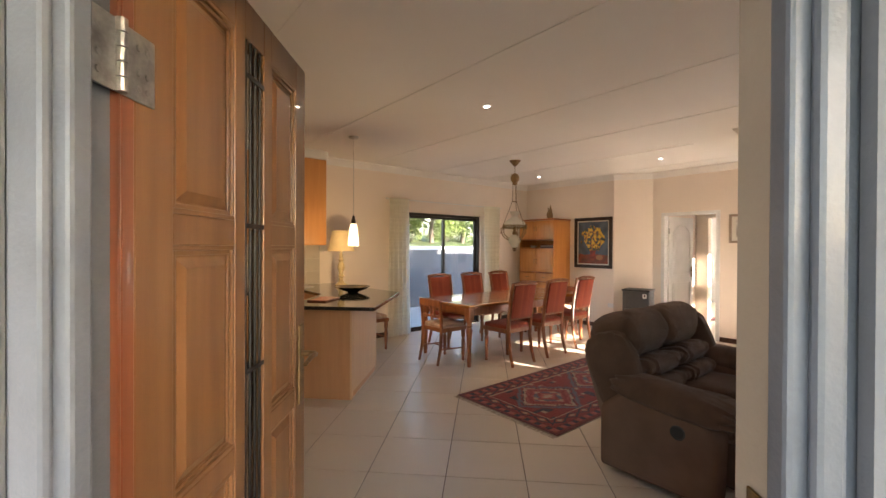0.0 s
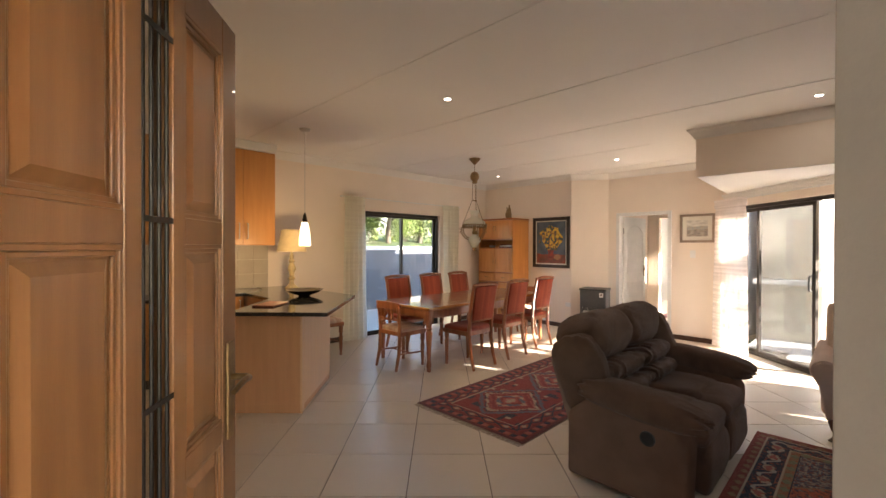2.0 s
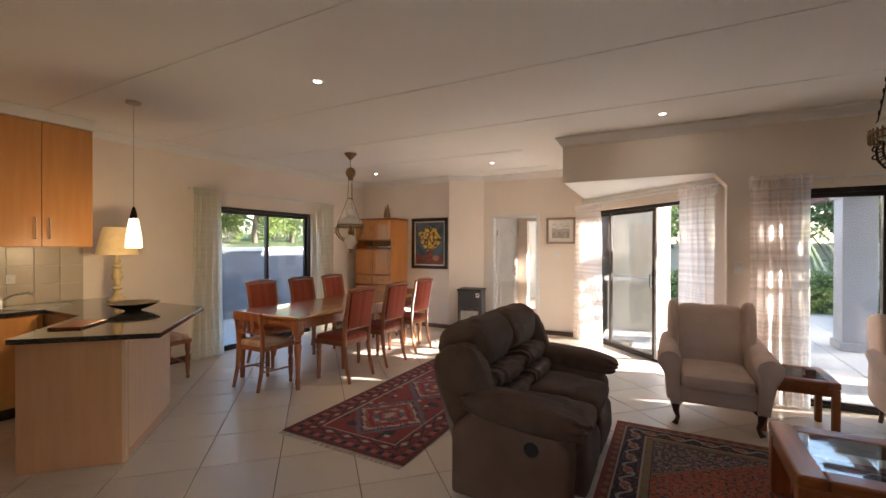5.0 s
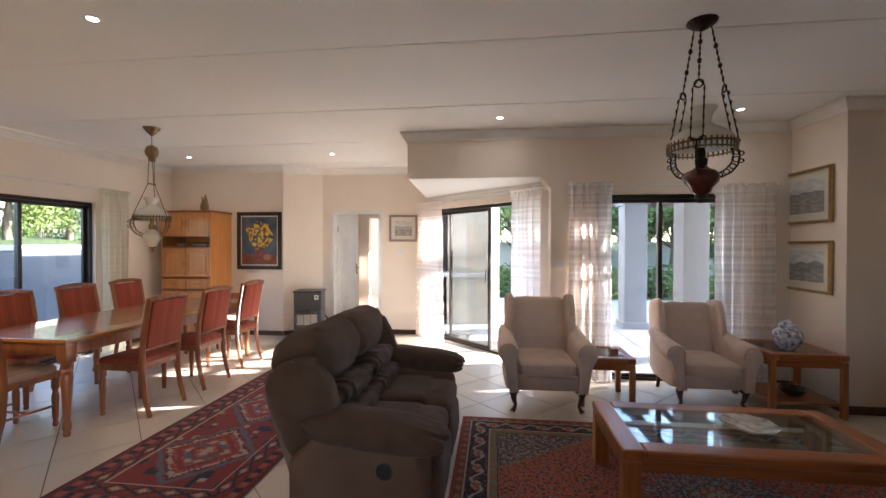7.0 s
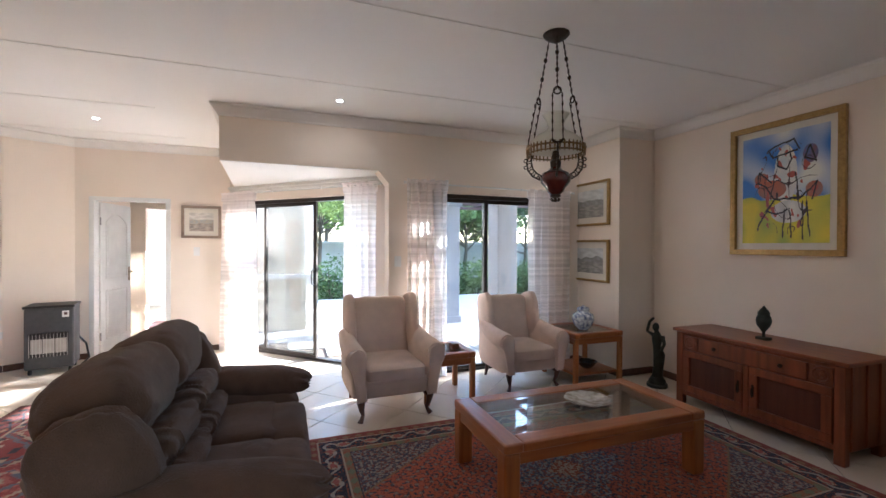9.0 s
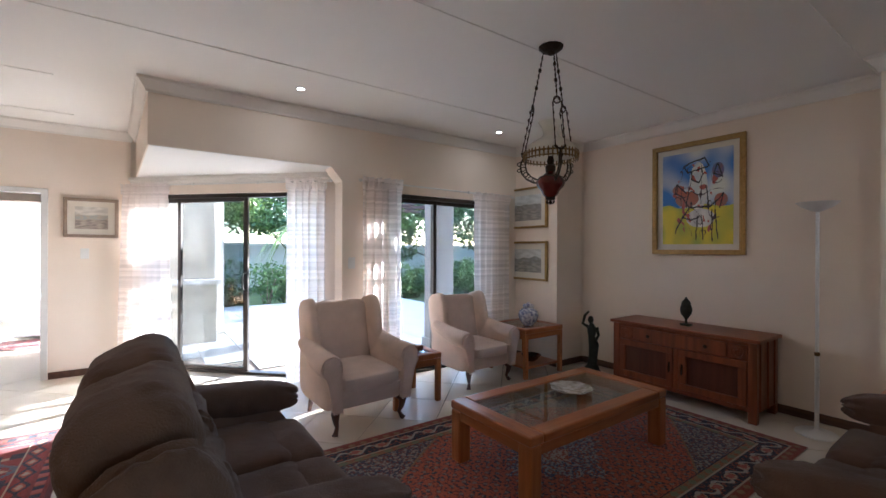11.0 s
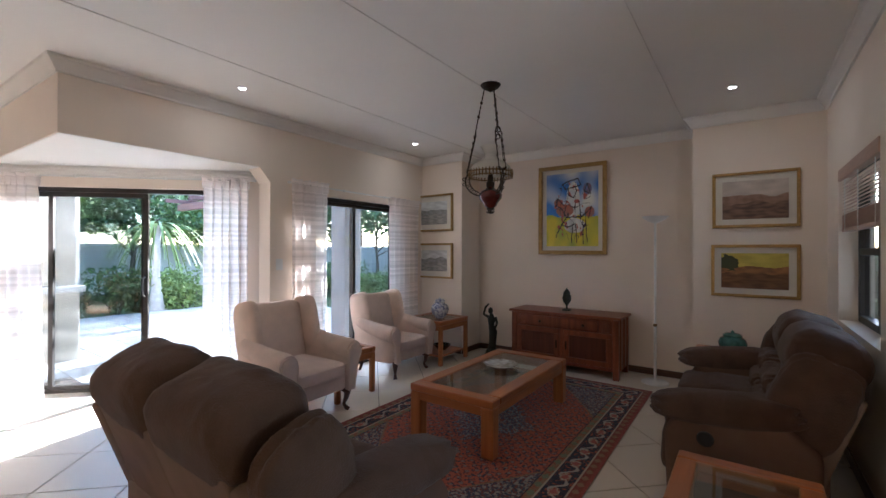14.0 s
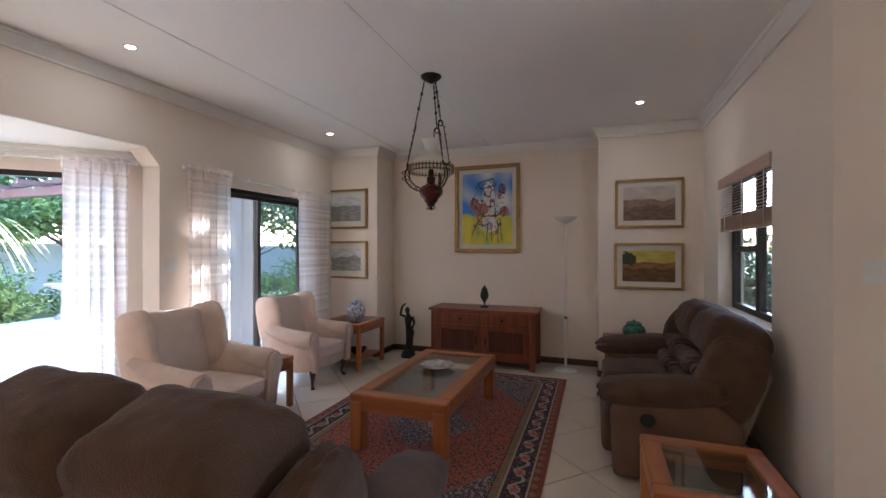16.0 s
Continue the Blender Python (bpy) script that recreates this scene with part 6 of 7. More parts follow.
near = upholstered_chair(pose(4.12, 3.25 + 0.44, 0, 0, 0, 180), "rust striped upholstered wooden dining chair at the table")
for x, y in ((4.82, 3.70), (5.58, 3.76)):
    copy_thing(near, pose(x, y, 0, 0, 0, 180))
for x, y in ((4.15, 4.86), (4.85, 4.88), (5.52, 4.90)):
    copy_thing(near, pose(x, y, 0, 0, 0, 0))


def wooden_chair(m, label):
    t = thing("wooden_chair", m, label, "chair", "low wooden chairs with cushions")
    Wd = M["mahogany"]
    part("seat_frame", B(-0.215, 0.215, -0.21, 0.20, 0.40, 0.45, 0.006), Wd, t)
    part("cushion", P((0, -0.01, 0.468), (0.215, 0.20, 0.04), 0.6, 0.35, fold=0.03), M["cushion"], t, "pale striped tie-on cushion", smooth=True)
    for sx in (-1, 1):
        part("leg", L([(0.014, 0.0), (0.022, 0.02), (0.015, 0.04), (0.022, 0.10), (0.026, 0.25), (0.018, 0.29), (0.028, 0.32), (0.028, 0.40)], 12, Matrix.Translation((sx * 0.185, -0.175, 0))), Wd, t, smooth=True)
        part("back_post", T([(sx * 0.19, 0.25, 0.0), (sx * 0.188, 0.205, 0.2), (sx * 0.188, 0.19, 0.42), (sx * 0.19, 0.20, 0.6), (sx * 0.192, 0.235, 0.80)], [0.017, 0.021, 0.023, 0.021, 0.019], 8), Wd, t, smooth=True)
        part("stretcher", T([(sx * 0.185, -0.17, 0.17), (sx * 0.187, 0.20, 0.19)], 0.010, 8), Wd, t, smooth=True)
    part("stretcher", T([(-0.185, 0.02, 0.18), (0.185, 0.02, 0.18)], 0.010, 8), Wd, t, smooth=True)
    part("top_rail", B(-0.215, 0.215, 0.215, 0.24, 0.715, 0.805, 0.008), Wd, t)
    part("mid_rail", B(-0.18, 0.18, 0.19, 0.21, 0.575, 0.605, 0.004), Wd, t)
    for x in (-0.07, 0.0, 0.07):
        part("spindle", L([(0.012, 0.60), (0.018, 0.63), (0.010, 0.66), (0.018, 0.69), (0.012, 0.72)], 10, Matrix.Translation((x, 0.212, 0))), Wd, t, smooth=True)
    return t


wc = wooden_chair(pose(3.50, 4.24, 0, 0, 0, 90), "low-backed wooden chair with a tie-on cushion at the table end")
copy_thing(wc, pose(5.98, 4.22, 0, 0, 0, -90))
spare = copy_thing(wc, pose(3.02, 5.35, 0, 0, 0, 0))
spare["label"] = "low-backed wooden chair with a tie-on cushion behind the peninsula"


# ---- dresser ----
hu = thing("dresser", pose(7.175, 5.235, 0, 0, 0, -90), "tall golden oak dresser with arched panel doors", "cabinet")
O = M["dresser"]
for x in (-0.415, 0.395):
    part("side", B(x, x + 0.02, -0.52, 0, 0.0, 1.98, 0.003), O, hu)
part("top", B(-0.435, 0.435, -0.54, 0.0, 1.981, 2.01, 0.006), M["oak_x"], hu)
part("back", B(-0.394, 0.394, -0.02, -0.005, 0.05, 1.98), O, hu)
for z in (0.06, 0.78, 0.96, 1.43, 1.60):
    part("shelf", B(-0.394, 0.394, -0.50, -0.021, z, z + 0.02), M["oak_x"], hu)


def arched_door(x0, x1, z0, z1):
    d = part("door", B(x0, x1, -0.535, -0.515, z0, z1, 0.004), O, hu)
    cx, w2 = (x0 + x1) / 2, (x1 - x0) / 2 - 0.05
    pts = [(cx - w2, -0.536, z0 + 0.05), (cx + w2, -0.536, z0 + 0.05)]
    pts += [(cx + w2 * math.cos(a * math.pi / 10), -0.536, z1 - 0.05 - w2 * 0.5 + w2 * 0.5 * math.sin(a * math.pi / 10)) for a in range(11)]
    part("arch_moulding", T(pts, 0.007, 6, closed=True), O, d)
    hx = x1 - 0.022 if cx < 0 else x0 + 0.022
    part("handle", T([(hx, -0.535, z0 + 0.16), (hx, -0.555, z0 + 0.17), (hx, -0.555, z0 + 0.23), (hx, -0.535, z0 + 0.24)], 0.005, 6), M["brass"], d)


for z0, z1 in ((0.08, 0.77), (0.985, 1.425), (1.62, 1.975)):
    arched_door(-0.393, -0.003, z0, z1), arched_door(0.003, 0.393, z0, z1)
for s in (-1, 1):
    d = part("drawer", B(min(s * 0.003, s * 0.393), max(s * 0.003, s * 0.393), -0.535, -0.515, 0.805, 0.955, 0.004), O, hu)
    part("handle", T([(s * 0.2 - 0.04, -0.535, 0.88), (s * 0.2 - 0.03, -0.555, 0.88), (s * 0.2 + 0.03, -0.555, 0.88), (s * 0.2 + 0.04, -0.535, 0.88)], 0.005, 6), M["brass"], d)
for i, (w, c) in enumerate(((0.26, "dark_frame"), (0.24, "mount"), (0.22, "side_wood"))):
    solo("book", B(-w / 2, w / 2, -0.09, 0.09, 0, 0.022, 0.003), M[c], pose(6.86, 5.10, 1.45 + 0.0235 * i, 0, 0, -90 + 6 * i), "book lying flat on the dresser shelf", "book")
solo("bowl", L([(0.03, 0), (0.05, 0.01), (0.075, 0.045), (0.072, 0.045), (0.03, 0.012)], 20), M["china"], pose(6.80, 5.42, 1.45), "small pale bowl on the dresser shelf", "bowl", smooth=True)
fg = bmesh.new()
lathe(fg, [(0.055, 0), (0.06, 0.02), (0.045, 0.05), (0.05, 0.10), (0.03, 0.15), (0.038, 0.18), (0.02, 0.22), (0.012, 0.27), (0.003, 0.29)], 16, squash=0.8)
tube(fg, [(-0.05, 0, 0.03), (-0.06, 0, 0.10), (-0.035, 0, 0.17), (-0.05, 0, 0.24)], [0.02, 0.018, 0.016, 0.008], 8)
solo("figurine", fg, M["brass"], pose(6.95, 5.12, 2.01, 0, 0, -60), "small carved brown bird figurine on the dresser", "figurine", smooth=True)

# ---- gas heater ----
gh = thing("gas_heater", pose(7.06, 3.42, 0, 0, 0, -78), "charcoal portable gas heater with ceramic panels", "heater")
part("body", B(-0.21, 0.21, -0.15, 0.22, 0.06, 0.74, 0.02, seg=3), M["charcoal"], gh, smooth=True)
part("top_rim", B(-0.22, 0.22, -0.165, 0.23, 0.735, 0.765, 0.01), M["black"], gh)
part("burner_panel", B(-0.165, 0.165, -0.165, -0.149, 0.20, 0.46, 0.004), M["black"], gh)
for k in range(3):
    part("ceramic_panel", B(-0.15 + 0.102 * k, -0.054 + 0.102 * k, -0.170, -0.164, 0.24, 0.40, 0.002), M["stone"], gh, "pale ceramic radiant panel")
for k in range(12):
    part("guard_wire", T([(-0.16 + 0.029 * k, -0.178, 0.205), (-0.16 + 0.029 * k, -0.182, 0.33), (-0.16 + 0.029 * k, -0.178, 0.455)], 0.002, 5), M["steel"], gh)
part("sticker", B(0.11, 0.17, -0.1525, -0.149, 0.63, 0.70), M["white"], gh, "small white warning label")
part("sticker_mark", B(0.125, 0.155, -0.1545, -0.152, 0.655, 0.685), M["red_steel"], gh)
for x in (-0.17, 0.17):
    for y in (-0.10, 0.17):
        part("castor", L([(0.03, -0.012), (0.03, 0.012)], 14, pose(x, y, 0.03, 0, 90, 0)), M["black"], gh)
part("hose", T([(0.2, 0.18, 0.35), (0.27, 0.2, 0.25), (0.30, 0.18, 0.08), (0.24, 0.1, 0.02), (0.30, 0.02, 0.015)], 0.011, 8), M["black"], gh, smooth=True)

# ---- interior door and the rooms beyond ----
df = thing("door_frame_hall", Matrix(((0, 1, 0, 7.55), (-1, 0, 0, 3.21), (0, 0, 1, 0), (0, 0, 0, 1))), "white painted timber frame of the hall door", "door frame", kind="structure")
for x0, x1 in ((-0.045, 0.012), (0.788, 0.845)):
    part("jamb", B(x0, x1, -0.012, 0.128, 0.0, 2.02, 0.004), M["white"], df)
part("head", B(-0.045, 0.845, -0.012, 0.128, 2.008, 2.06, 0.004), M["white"], df)
dh = thing("hall_door", pose(7.67, 3.195, 0, 0, 0, -8), "open white arched-panel interior door", "door")
part("leaf", B(0.0, 0.76, -0.02, 0.02, 0.012, 2.0, 0.003), M["white"], dh)
for z0, z1, rise in ((0.20, 0.84, 0.0), (1.00, 1.86, 0.13)):
    for side in (-0.021, 0.021):
        pts = [(0.12, side, z0), (0.64, side, z0)] + [(0.38 + 0.26 * math.cos(a * math.pi / 10), side, z1 - rise + rise * math.sin(a * math.pi / 10) ** 2) for a in range(11)]
        part("panel_moulding", T(pts, 0.010, 6, closed=True), M["white"], dh)
        part("panel", B(0.165, 0.595, min(side, side * 1.25), max(side, side * 1.25), z0 + 0.05, z1 - rise - 0.03, 0.002), M["white"], dh)
for z in (0.20, 1.70):
    part("hinge", T([(-0.006, -0.022, z), (-0.006, -0.022, z + 0.10)], 0.009, 10), M["hinge"], dh, "steel hinge", smooth=True)
for sgn in (-1, 1):
    bm = B(0.685, 0.725, min(sgn * 0.02, sgn * 0.027), max(sgn * 0.02, sgn * 0.027), 0.93, 1.13, 0.003)
    tube(bm, [(0.705, sgn * 0.02, 1.06), (0.705, sgn * 0.065, 1.06), (0.60, sgn * 0.068, 1.06)], 0.009, 8)
    part("handle", bm, M["brass"], dh)
HALL = "peach plaster wall of the hall"
wall("wall_hall_north", (7.67, 3.34), (9.30, 3.34), HALL)
wall("wall_hall_east", (9.30, 3.54), (9.30, 0.6), HALL, [(0.42, 1.29, 0, 2.05)], thick=0.15)
wall("wall_hall_south", (9.30, 1.55), (7.75, 1.85), "pale plaster wall of the hall and patio", thick=0.15, material=M["outwall"])
wall("wall_bedroom_north", (9.45, 4.2), (12.8, 4.2), "white bedroom wall", material=M["ceiling"])
wall("wall_bedroom_east", (12.8, 4.2), (12.8, 0.6), "white bedroom wall", material=M["ceiling"])
# unseen wall; its opening is added on the sun side to brighten the bedroom
wall("wall_bedroom_south", (12.8, 0.6), (9.45, 0.6), "white bedroom wall with a wide opening added for sun", [(0.3, 3.0, 0.4, 2.3)], material=M["ceiling"])
bm = B(7.56, 13.0, 1.72, 4.4, CEIL - 0.15, CEIL - 0.05)
box(bm, 9.31, 13.0, 0.4, 1.719, CEIL - 0.15, CEIL - 0.05)
solo("ceiling_hall", bm, M["ceiling"], Matrix(), "white ceiling of the hall and bedroom", "ceiling", kind="structure")
bm = bmesh.new()
prism(bm, [(7.76, 1.70), (9.3, 1.45), (9.3, 0.4), (13.0, 0.4), (13.0, 4.4), (7.5, 4.4), (7.56, 3.5), (7.74, 3.2)], -0.1, -0.001)
solo("floor_hall", bm, M["tile"], Matrix(), "cream tiled floor of the hall and bedroom", "floor", kind="structure")
be = thing("bed", pose(11.3, 2.4, 0), "made bed with white linen in the bedroom", "bed")
part("base", B(-0.95, 0.95, -0.75, 0.75, 0.05, 0.34, 0.02), M["bed"], be)
part("mattress", P((0, 0, 0.46), (0.97, 0.77, 0.16), 0.25, 0.2, fold=0.02), M["bed"], be, smooth=True)
part("pillow", P((0.6, 0.3, 0.68), (0.22, 0.32, 0.09), 0.6, 0.5), M["bed"], be, smooth=True)
part("pillow", P((0.6, -0.38, 0.68), (0.22, 0.32, 0.09), 0.6, 0.5), M["bed"], be, smooth=True)
me = painted(1.3, 0.8, 65, 40, lambda u, v: kilim((u * 0.5) % 1, v), upright=False, thick=0.009)
me.materials.append(M["weave"])
tagged(new("bedroom_rug", me), "red patterned bedroom rug beside the bed", "rug").matrix_basis = pose(9.95, 2.6, 0.0, 0, 0, 90)

# ---- kitchen ----
pen = thing("kitchen_peninsula", Matrix(), "beech laminate peninsula base under the granite top", "cabinet")
bm = bmesh.new()
prism(bm, [(1.46, 4.09), (1.88, 3.67), (2.58, 4.40), (2.62, 5.88), (2.02, 5.88), (2.02, 4.65)], 0.0, 0.884)
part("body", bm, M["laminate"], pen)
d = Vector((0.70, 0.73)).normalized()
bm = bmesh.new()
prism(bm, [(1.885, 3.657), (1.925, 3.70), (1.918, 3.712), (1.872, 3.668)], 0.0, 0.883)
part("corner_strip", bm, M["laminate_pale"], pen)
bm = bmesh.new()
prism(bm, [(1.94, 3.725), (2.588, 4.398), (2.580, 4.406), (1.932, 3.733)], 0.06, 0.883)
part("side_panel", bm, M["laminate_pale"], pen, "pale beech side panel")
wt = bmesh.new()
prism(wt, [(1.36, 3.90), (1.93, 3.31), (2.81, 4.24), (2.74, 5.897), (-1.19, 5.897), (-1.19, 5.28), (2.0, 5.28), (2.0, 4.62)], 0.886, 0.92, 0.004)
solo("worktop", wt, M["granite"], Matrix(), "polished black granite worktop of the kitchen", "worktop")
for i in range(5):
    x1 = 2.0 - 0.6 * i
    u = thing("base_cabinet", pose(x1 - 0.3, 5.30, 0), "orange beech kitchen base cabinet", "cabinet", "kitchen base cabinets")
    part("body", B(-0.298, 0.298, 0.02, 0.59, 0.10, 0.884), M["cabinet"], u)
    part("plinth", B(-0.298, 0.298, 0.06, 0.59, 0.0, 0.099), M["dark_frame"], u)
    dd = part("door", B(-0.295, 0.295, 0.0, 0.019, 0.105, 0.88, 0.002), M["cabinet"], u)
    part("handle", T([(0.24, 0.0, 0.70), (0.24, -0.03, 0.70), (0.24, -0.03, 0.84), (0.24, 0.0, 0.84)], 0.005, 8), M["steel"], dd)
for i in range(4):
    x1 = 2.47 - 0.80 * i
    u = thing("wall_cabinet", pose(x1 - 0.40, 5.897, 0), "orange beech kitchen wall cabinet with two doors", "cabinet", "kitchen wall cabinets")
    part("body", B(-0.398, 0.398, -0.33, 0.0, 1.48, 2.655, 0.002), M["cabinet"], u)
    for s in (-1, 1):
        dd = part("door", B(min(s * 0.002, s * 0.397), max(s * 0.002, s * 0.397), -0.35, -0.331, 1.485, 2.65, 0.002), M["cabinet"], u)
        part("handle", T([(s * 0.05, -0.35, 1.56), (s * 0.05, -0.378, 1.565), (s * 0.05, -0.378, 1.745), (s * 0.05, -0.35, 1.75)], 0.006, 8), M["steel"], dd)
solo("trim_cabinet_cornice", B(-1.19, 2.49, 5.53, 5.82, 2.657, 2.768, 0.012), M["cornice"], Matrix(), "white cornice above the kitchen wall cabinets", "cornice", kind="structure")
sp = solo("backsplash", B(-1.19, 2.52, 5.892, 5.899, 0.921, 1.479), M["mount"], Matrix(), "beige glazed tile backsplash over the worktop", "backsplash", kind="structure")
stile = mesh_of("tile", B(-0.098, 0.098, -0.006, 0.002, -0.091, 0.091, 0.0015, seg=1), M["splash"])
for i in range(18):
    for j in range(3):
        ob = new("tile", stile)
        ob.parent = sp
        ob.matrix_basis = pose(2.42 - 0.20 * i, 5.891, 1.013 + 0.186 * j)
sk_ = thing("sink", pose(2.05, 5.58, 0.92), "round-edged steel sink set into the worktop", "sink")
part("rim", L([(0.24, 0.0), (0.24, 0.004), (0.20, 0.006), (0.185, 0.002)], 28), M["steel"], sk_, smooth=True)
part("basin", L([(0.19, 0.0035), (0.15, 0.002), (0.001, 0.0015)], 28), M["steel"], sk_, smooth=True)
tp = thing("kitchen_tap", pose(1.82, 5.66, 0.92), "chrome mixer tap beside the sink", "tap")
bm = L([(0.028, 0), (0.028, 0.01), (0.02, 0.02), (0.02, 0.09), (0.012, 0.11)], 16)
part("body", bm, M["steel"], tp, smooth=True)
part("spout", T([(0, 0, 0.07), (0.08, -0.03, 0.12), (0.17, -0.06, 0.135), (0.2, -0.07, 0.115)], 0.010, 10), M["steel"], tp, smooth=True)
part("lever", T([(0, 0, 0.105), (-0.03, -0.01, 0.15)], 0.007, 8), M["steel"], tp, smooth=True)
plate_switch(pose(1.60, 5.885, 1.17), "white wall socket on the tiled backsplash", 0.12, 0.085, 1)
plate_switch(pose(1.95, 5.885, 1.17), "white wall socket on the tiled backsplash", 0.07, 0.085, 1)

tl = thing("table_lamp", pose(2.62, 5.40, 0.92), "turned cream table lamp with a tan shade on the worktop", "lamp")
part("foot", L([(0.085, 0), (0.088, 0.02), (0.05, 0.045), (0.03, 0.07), (0.028, 0.11), (0.048, 0.135), (0.028, 0.16), (0.03, 0.20), (0.052, 0.25), (0.044, 0.30), (0.026, 0.335), (0.042, 0.36), (0.024, 0.385), (0.03, 0.42), (0.014, 0.45), (0.012, 0.50)], 20), M["cream_turned"], tl, smooth=True)
part("shade", L([(0.185, 0.48), (0.125, 0.76), (0.122, 0.76), (0.181, 0.482)], 32), M["cream_shade"], tl, "tan cloth lamp shade", smooth=True)
pd = thing("pendant_lamp", pose(2.38, 4.58, CEIL), "lit opal glass pendant lamp over the worktop", "lamp")
part("canopy", L([(0.06, 0), (0.06, -0.012), (0.05, -0.022), (0.008, -0.026)], 24), M["steel"], pd, smooth=True)
part("cord", T([(0, 0, -0.02), (0, 0, -0.94)], 0.003, 6), M["steel"], pd)
part("cap", L([(0.006, -0.93), (0.014, -0.95), (0.03, -1.02), (0.034, -1.035), (0.02, -1.036)], 20), M["bronze"], pd, smooth=True)
part("shade", L([(0.033, -1.032), (0.045, -1.09), (0.06, -1.20), (0.064, -1.29), (0.061, -1.30), (0.05, -1.29)], 28), M["pendant"], pd, "glowing opal glass shade", smooth=True)
pl = bpy.data.lights.new("pendant_bulb", "POINT")
pl.energy, pl.color, pl.shadow_soft_size = 2.2, (1.0, 0.72, 0.38), 0.04
po = new("pendant_bulb", pl)
po.matrix_basis = pose(2.38, 4.58, 1.40)
tagged(po, "warm bulb of the pendant lamp", "bulb")
fbw = L([(0.06, 0), (0.065, 0.008), (0.09, 0.016), (0.15, 0.04), (0.205, 0.072), (0.20, 0.074), (0.14, 0.048), (0.06, 0.02)], 28)
solo("fruit_bowl", fbw, M["dish"], pose(2.36, 4.55, 0.92), "wide dark patterned bowl on the worktop", "bowl", smooth=True)
solo("tray", B(-0.16, 0.16, -0.1, 0.1, 0, 0.015, 0.005), M["side_wood"], pose(1.80, 4.10, 0.92, 0, 0, 40), "dark wooden board on the worktop", "board")


# ---- garden ----
gb = bmesh.new()
bmesh.ops.create_grid(gb, x_segments=1, y_segments=1, size=900)
solo("ground", gb, M["grass"], pose(0, 0, -0.16), "green lawn around the house", "lawn", kind="structure")
pv = bmesh.new()
prism(pv, [(5.66, -0.27), (5.66, -4.6), (12.5, -4.6), (12.5, 0.3), (9.2, 0.4), (7.80, 1.63)], -0.15, -0.012)
pat = solo("pavement_patio", pv, M["grout"], Matrix(), "pale paved patio outside the bay", "patio", kind="structure")
slab_mesh = mesh_of("slab", B(-0.246, 0.246, -0.246, 0.246, -0.02, 0.0, 0.003, seg=1), M["paving"])
PATIO = [(5.7, -0.2), (5.7, -4.6), (12.5, -4.6), (12.5, 0.3), (9.2, 0.4), (7.7, 1.5)]
for i in range(15):
    for j in range(14):
        x, y = 5.95 + 0.5 * i, -4.35 + 0.5 * j
        if all(inside_patio for inside_patio in (x - y > 6.42, x < 12.5, y < 0.35 or x < 9.2)) and y < 1.2:
            ob = new("slab", slab_mesh)
            ob.parent = pat
            ob.matrix_basis = pose(x, y, 0.004)
yd = bmesh.new()
prism(yd, [(-1.5, 6.12), (12.0, 6.12), (12.0, 8.4), (-1.5, 8.4)], -0.15, -0.01)
solo("pavement_yard", yd, M["paving"], Matrix(), "paved strip behind the dining window", "pavement", kind="structure")


def garden_wall(name, p0, p1, h, material, label, cope=True):
    a, b = Vector((*p0, 0)), Vector((*p1, 0))
    d = (b - a).normalized()
    m = Matrix(((d.x, -d.y, 0, a.x), (d.y, d.x, 0, a.y), (0, 0, 1, 0), (0, 0, 0, 1)))
    t = thing(name, m, label, "wall", kind="structure")
    n = (b - a).length
    part("wall_body", B(0, n, 0, 0.2, -0.2, h, 0.004), material, t)
    if cope:
        part("coping", B(-0.03, n + 0.03, -0.04, 0.24, h + 0.001, h + 0.09, 0.01), M["white"], t, "white coping")
    return t


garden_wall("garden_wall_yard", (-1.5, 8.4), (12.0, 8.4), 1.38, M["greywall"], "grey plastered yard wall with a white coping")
garden_wall("garden_wall_far", (20.0, -16.0), (20.0, 8.0), 1.55, M["boundary"], "pale garden boundary wall behind the shrubs")
garden_wall("garden_wall_side", (0.0, -16.0), (20.2, -16.0), 1.55, M["boundary"], "pale garden boundary wall behind the shrubs")
bank = bmesh.new()
nx, ny = 40, 14
rows_ = [[bank.verts.new((-14 + 44 * i / nx, 8.62 + 22 * j / ny, 0.9 + 1.5 * (j / ny) ** 0.9 + 0.25 * noise.noise((i * 0.4, j * 0.5, 1)))) for i in range(nx + 1)] for j in range(ny + 1)]
for a, b in zip(rows_, rows_[1:]):
    for i in range(nx):
        bank.faces.new((a[i], a[i + 1], b[i + 1], b[i]))
solo("ground_bank", bank, M["grass"], Matrix(), "sunlit grassy bank rising behind the yard wall", "lawn", kind="structure", smooth=True)


# ---- patio posts and pergola ----
def post(m, h, w, label):
    t = thing("patio_pillar", m, label, "pillar", "patio pillars")
    part("shaft", B(-w / 2, w / 2, -w / 2, w / 2, 0, h, 0.008), M["outwall"], t)
    part("base", B(-w / 2 - 0.03, w / 2 + 0.03, -w / 2 - 0.03, w / 2 + 0.03, 0, 0.12, 0.008), M["outwall"], t)
    part("cap", B(-w / 2 - 0.04, w / 2 + 0.04, -w / 2 - 0.04, w / 2 + 0.04, h - 0.10, h, 0.008), M["outwall"], t)
    return t


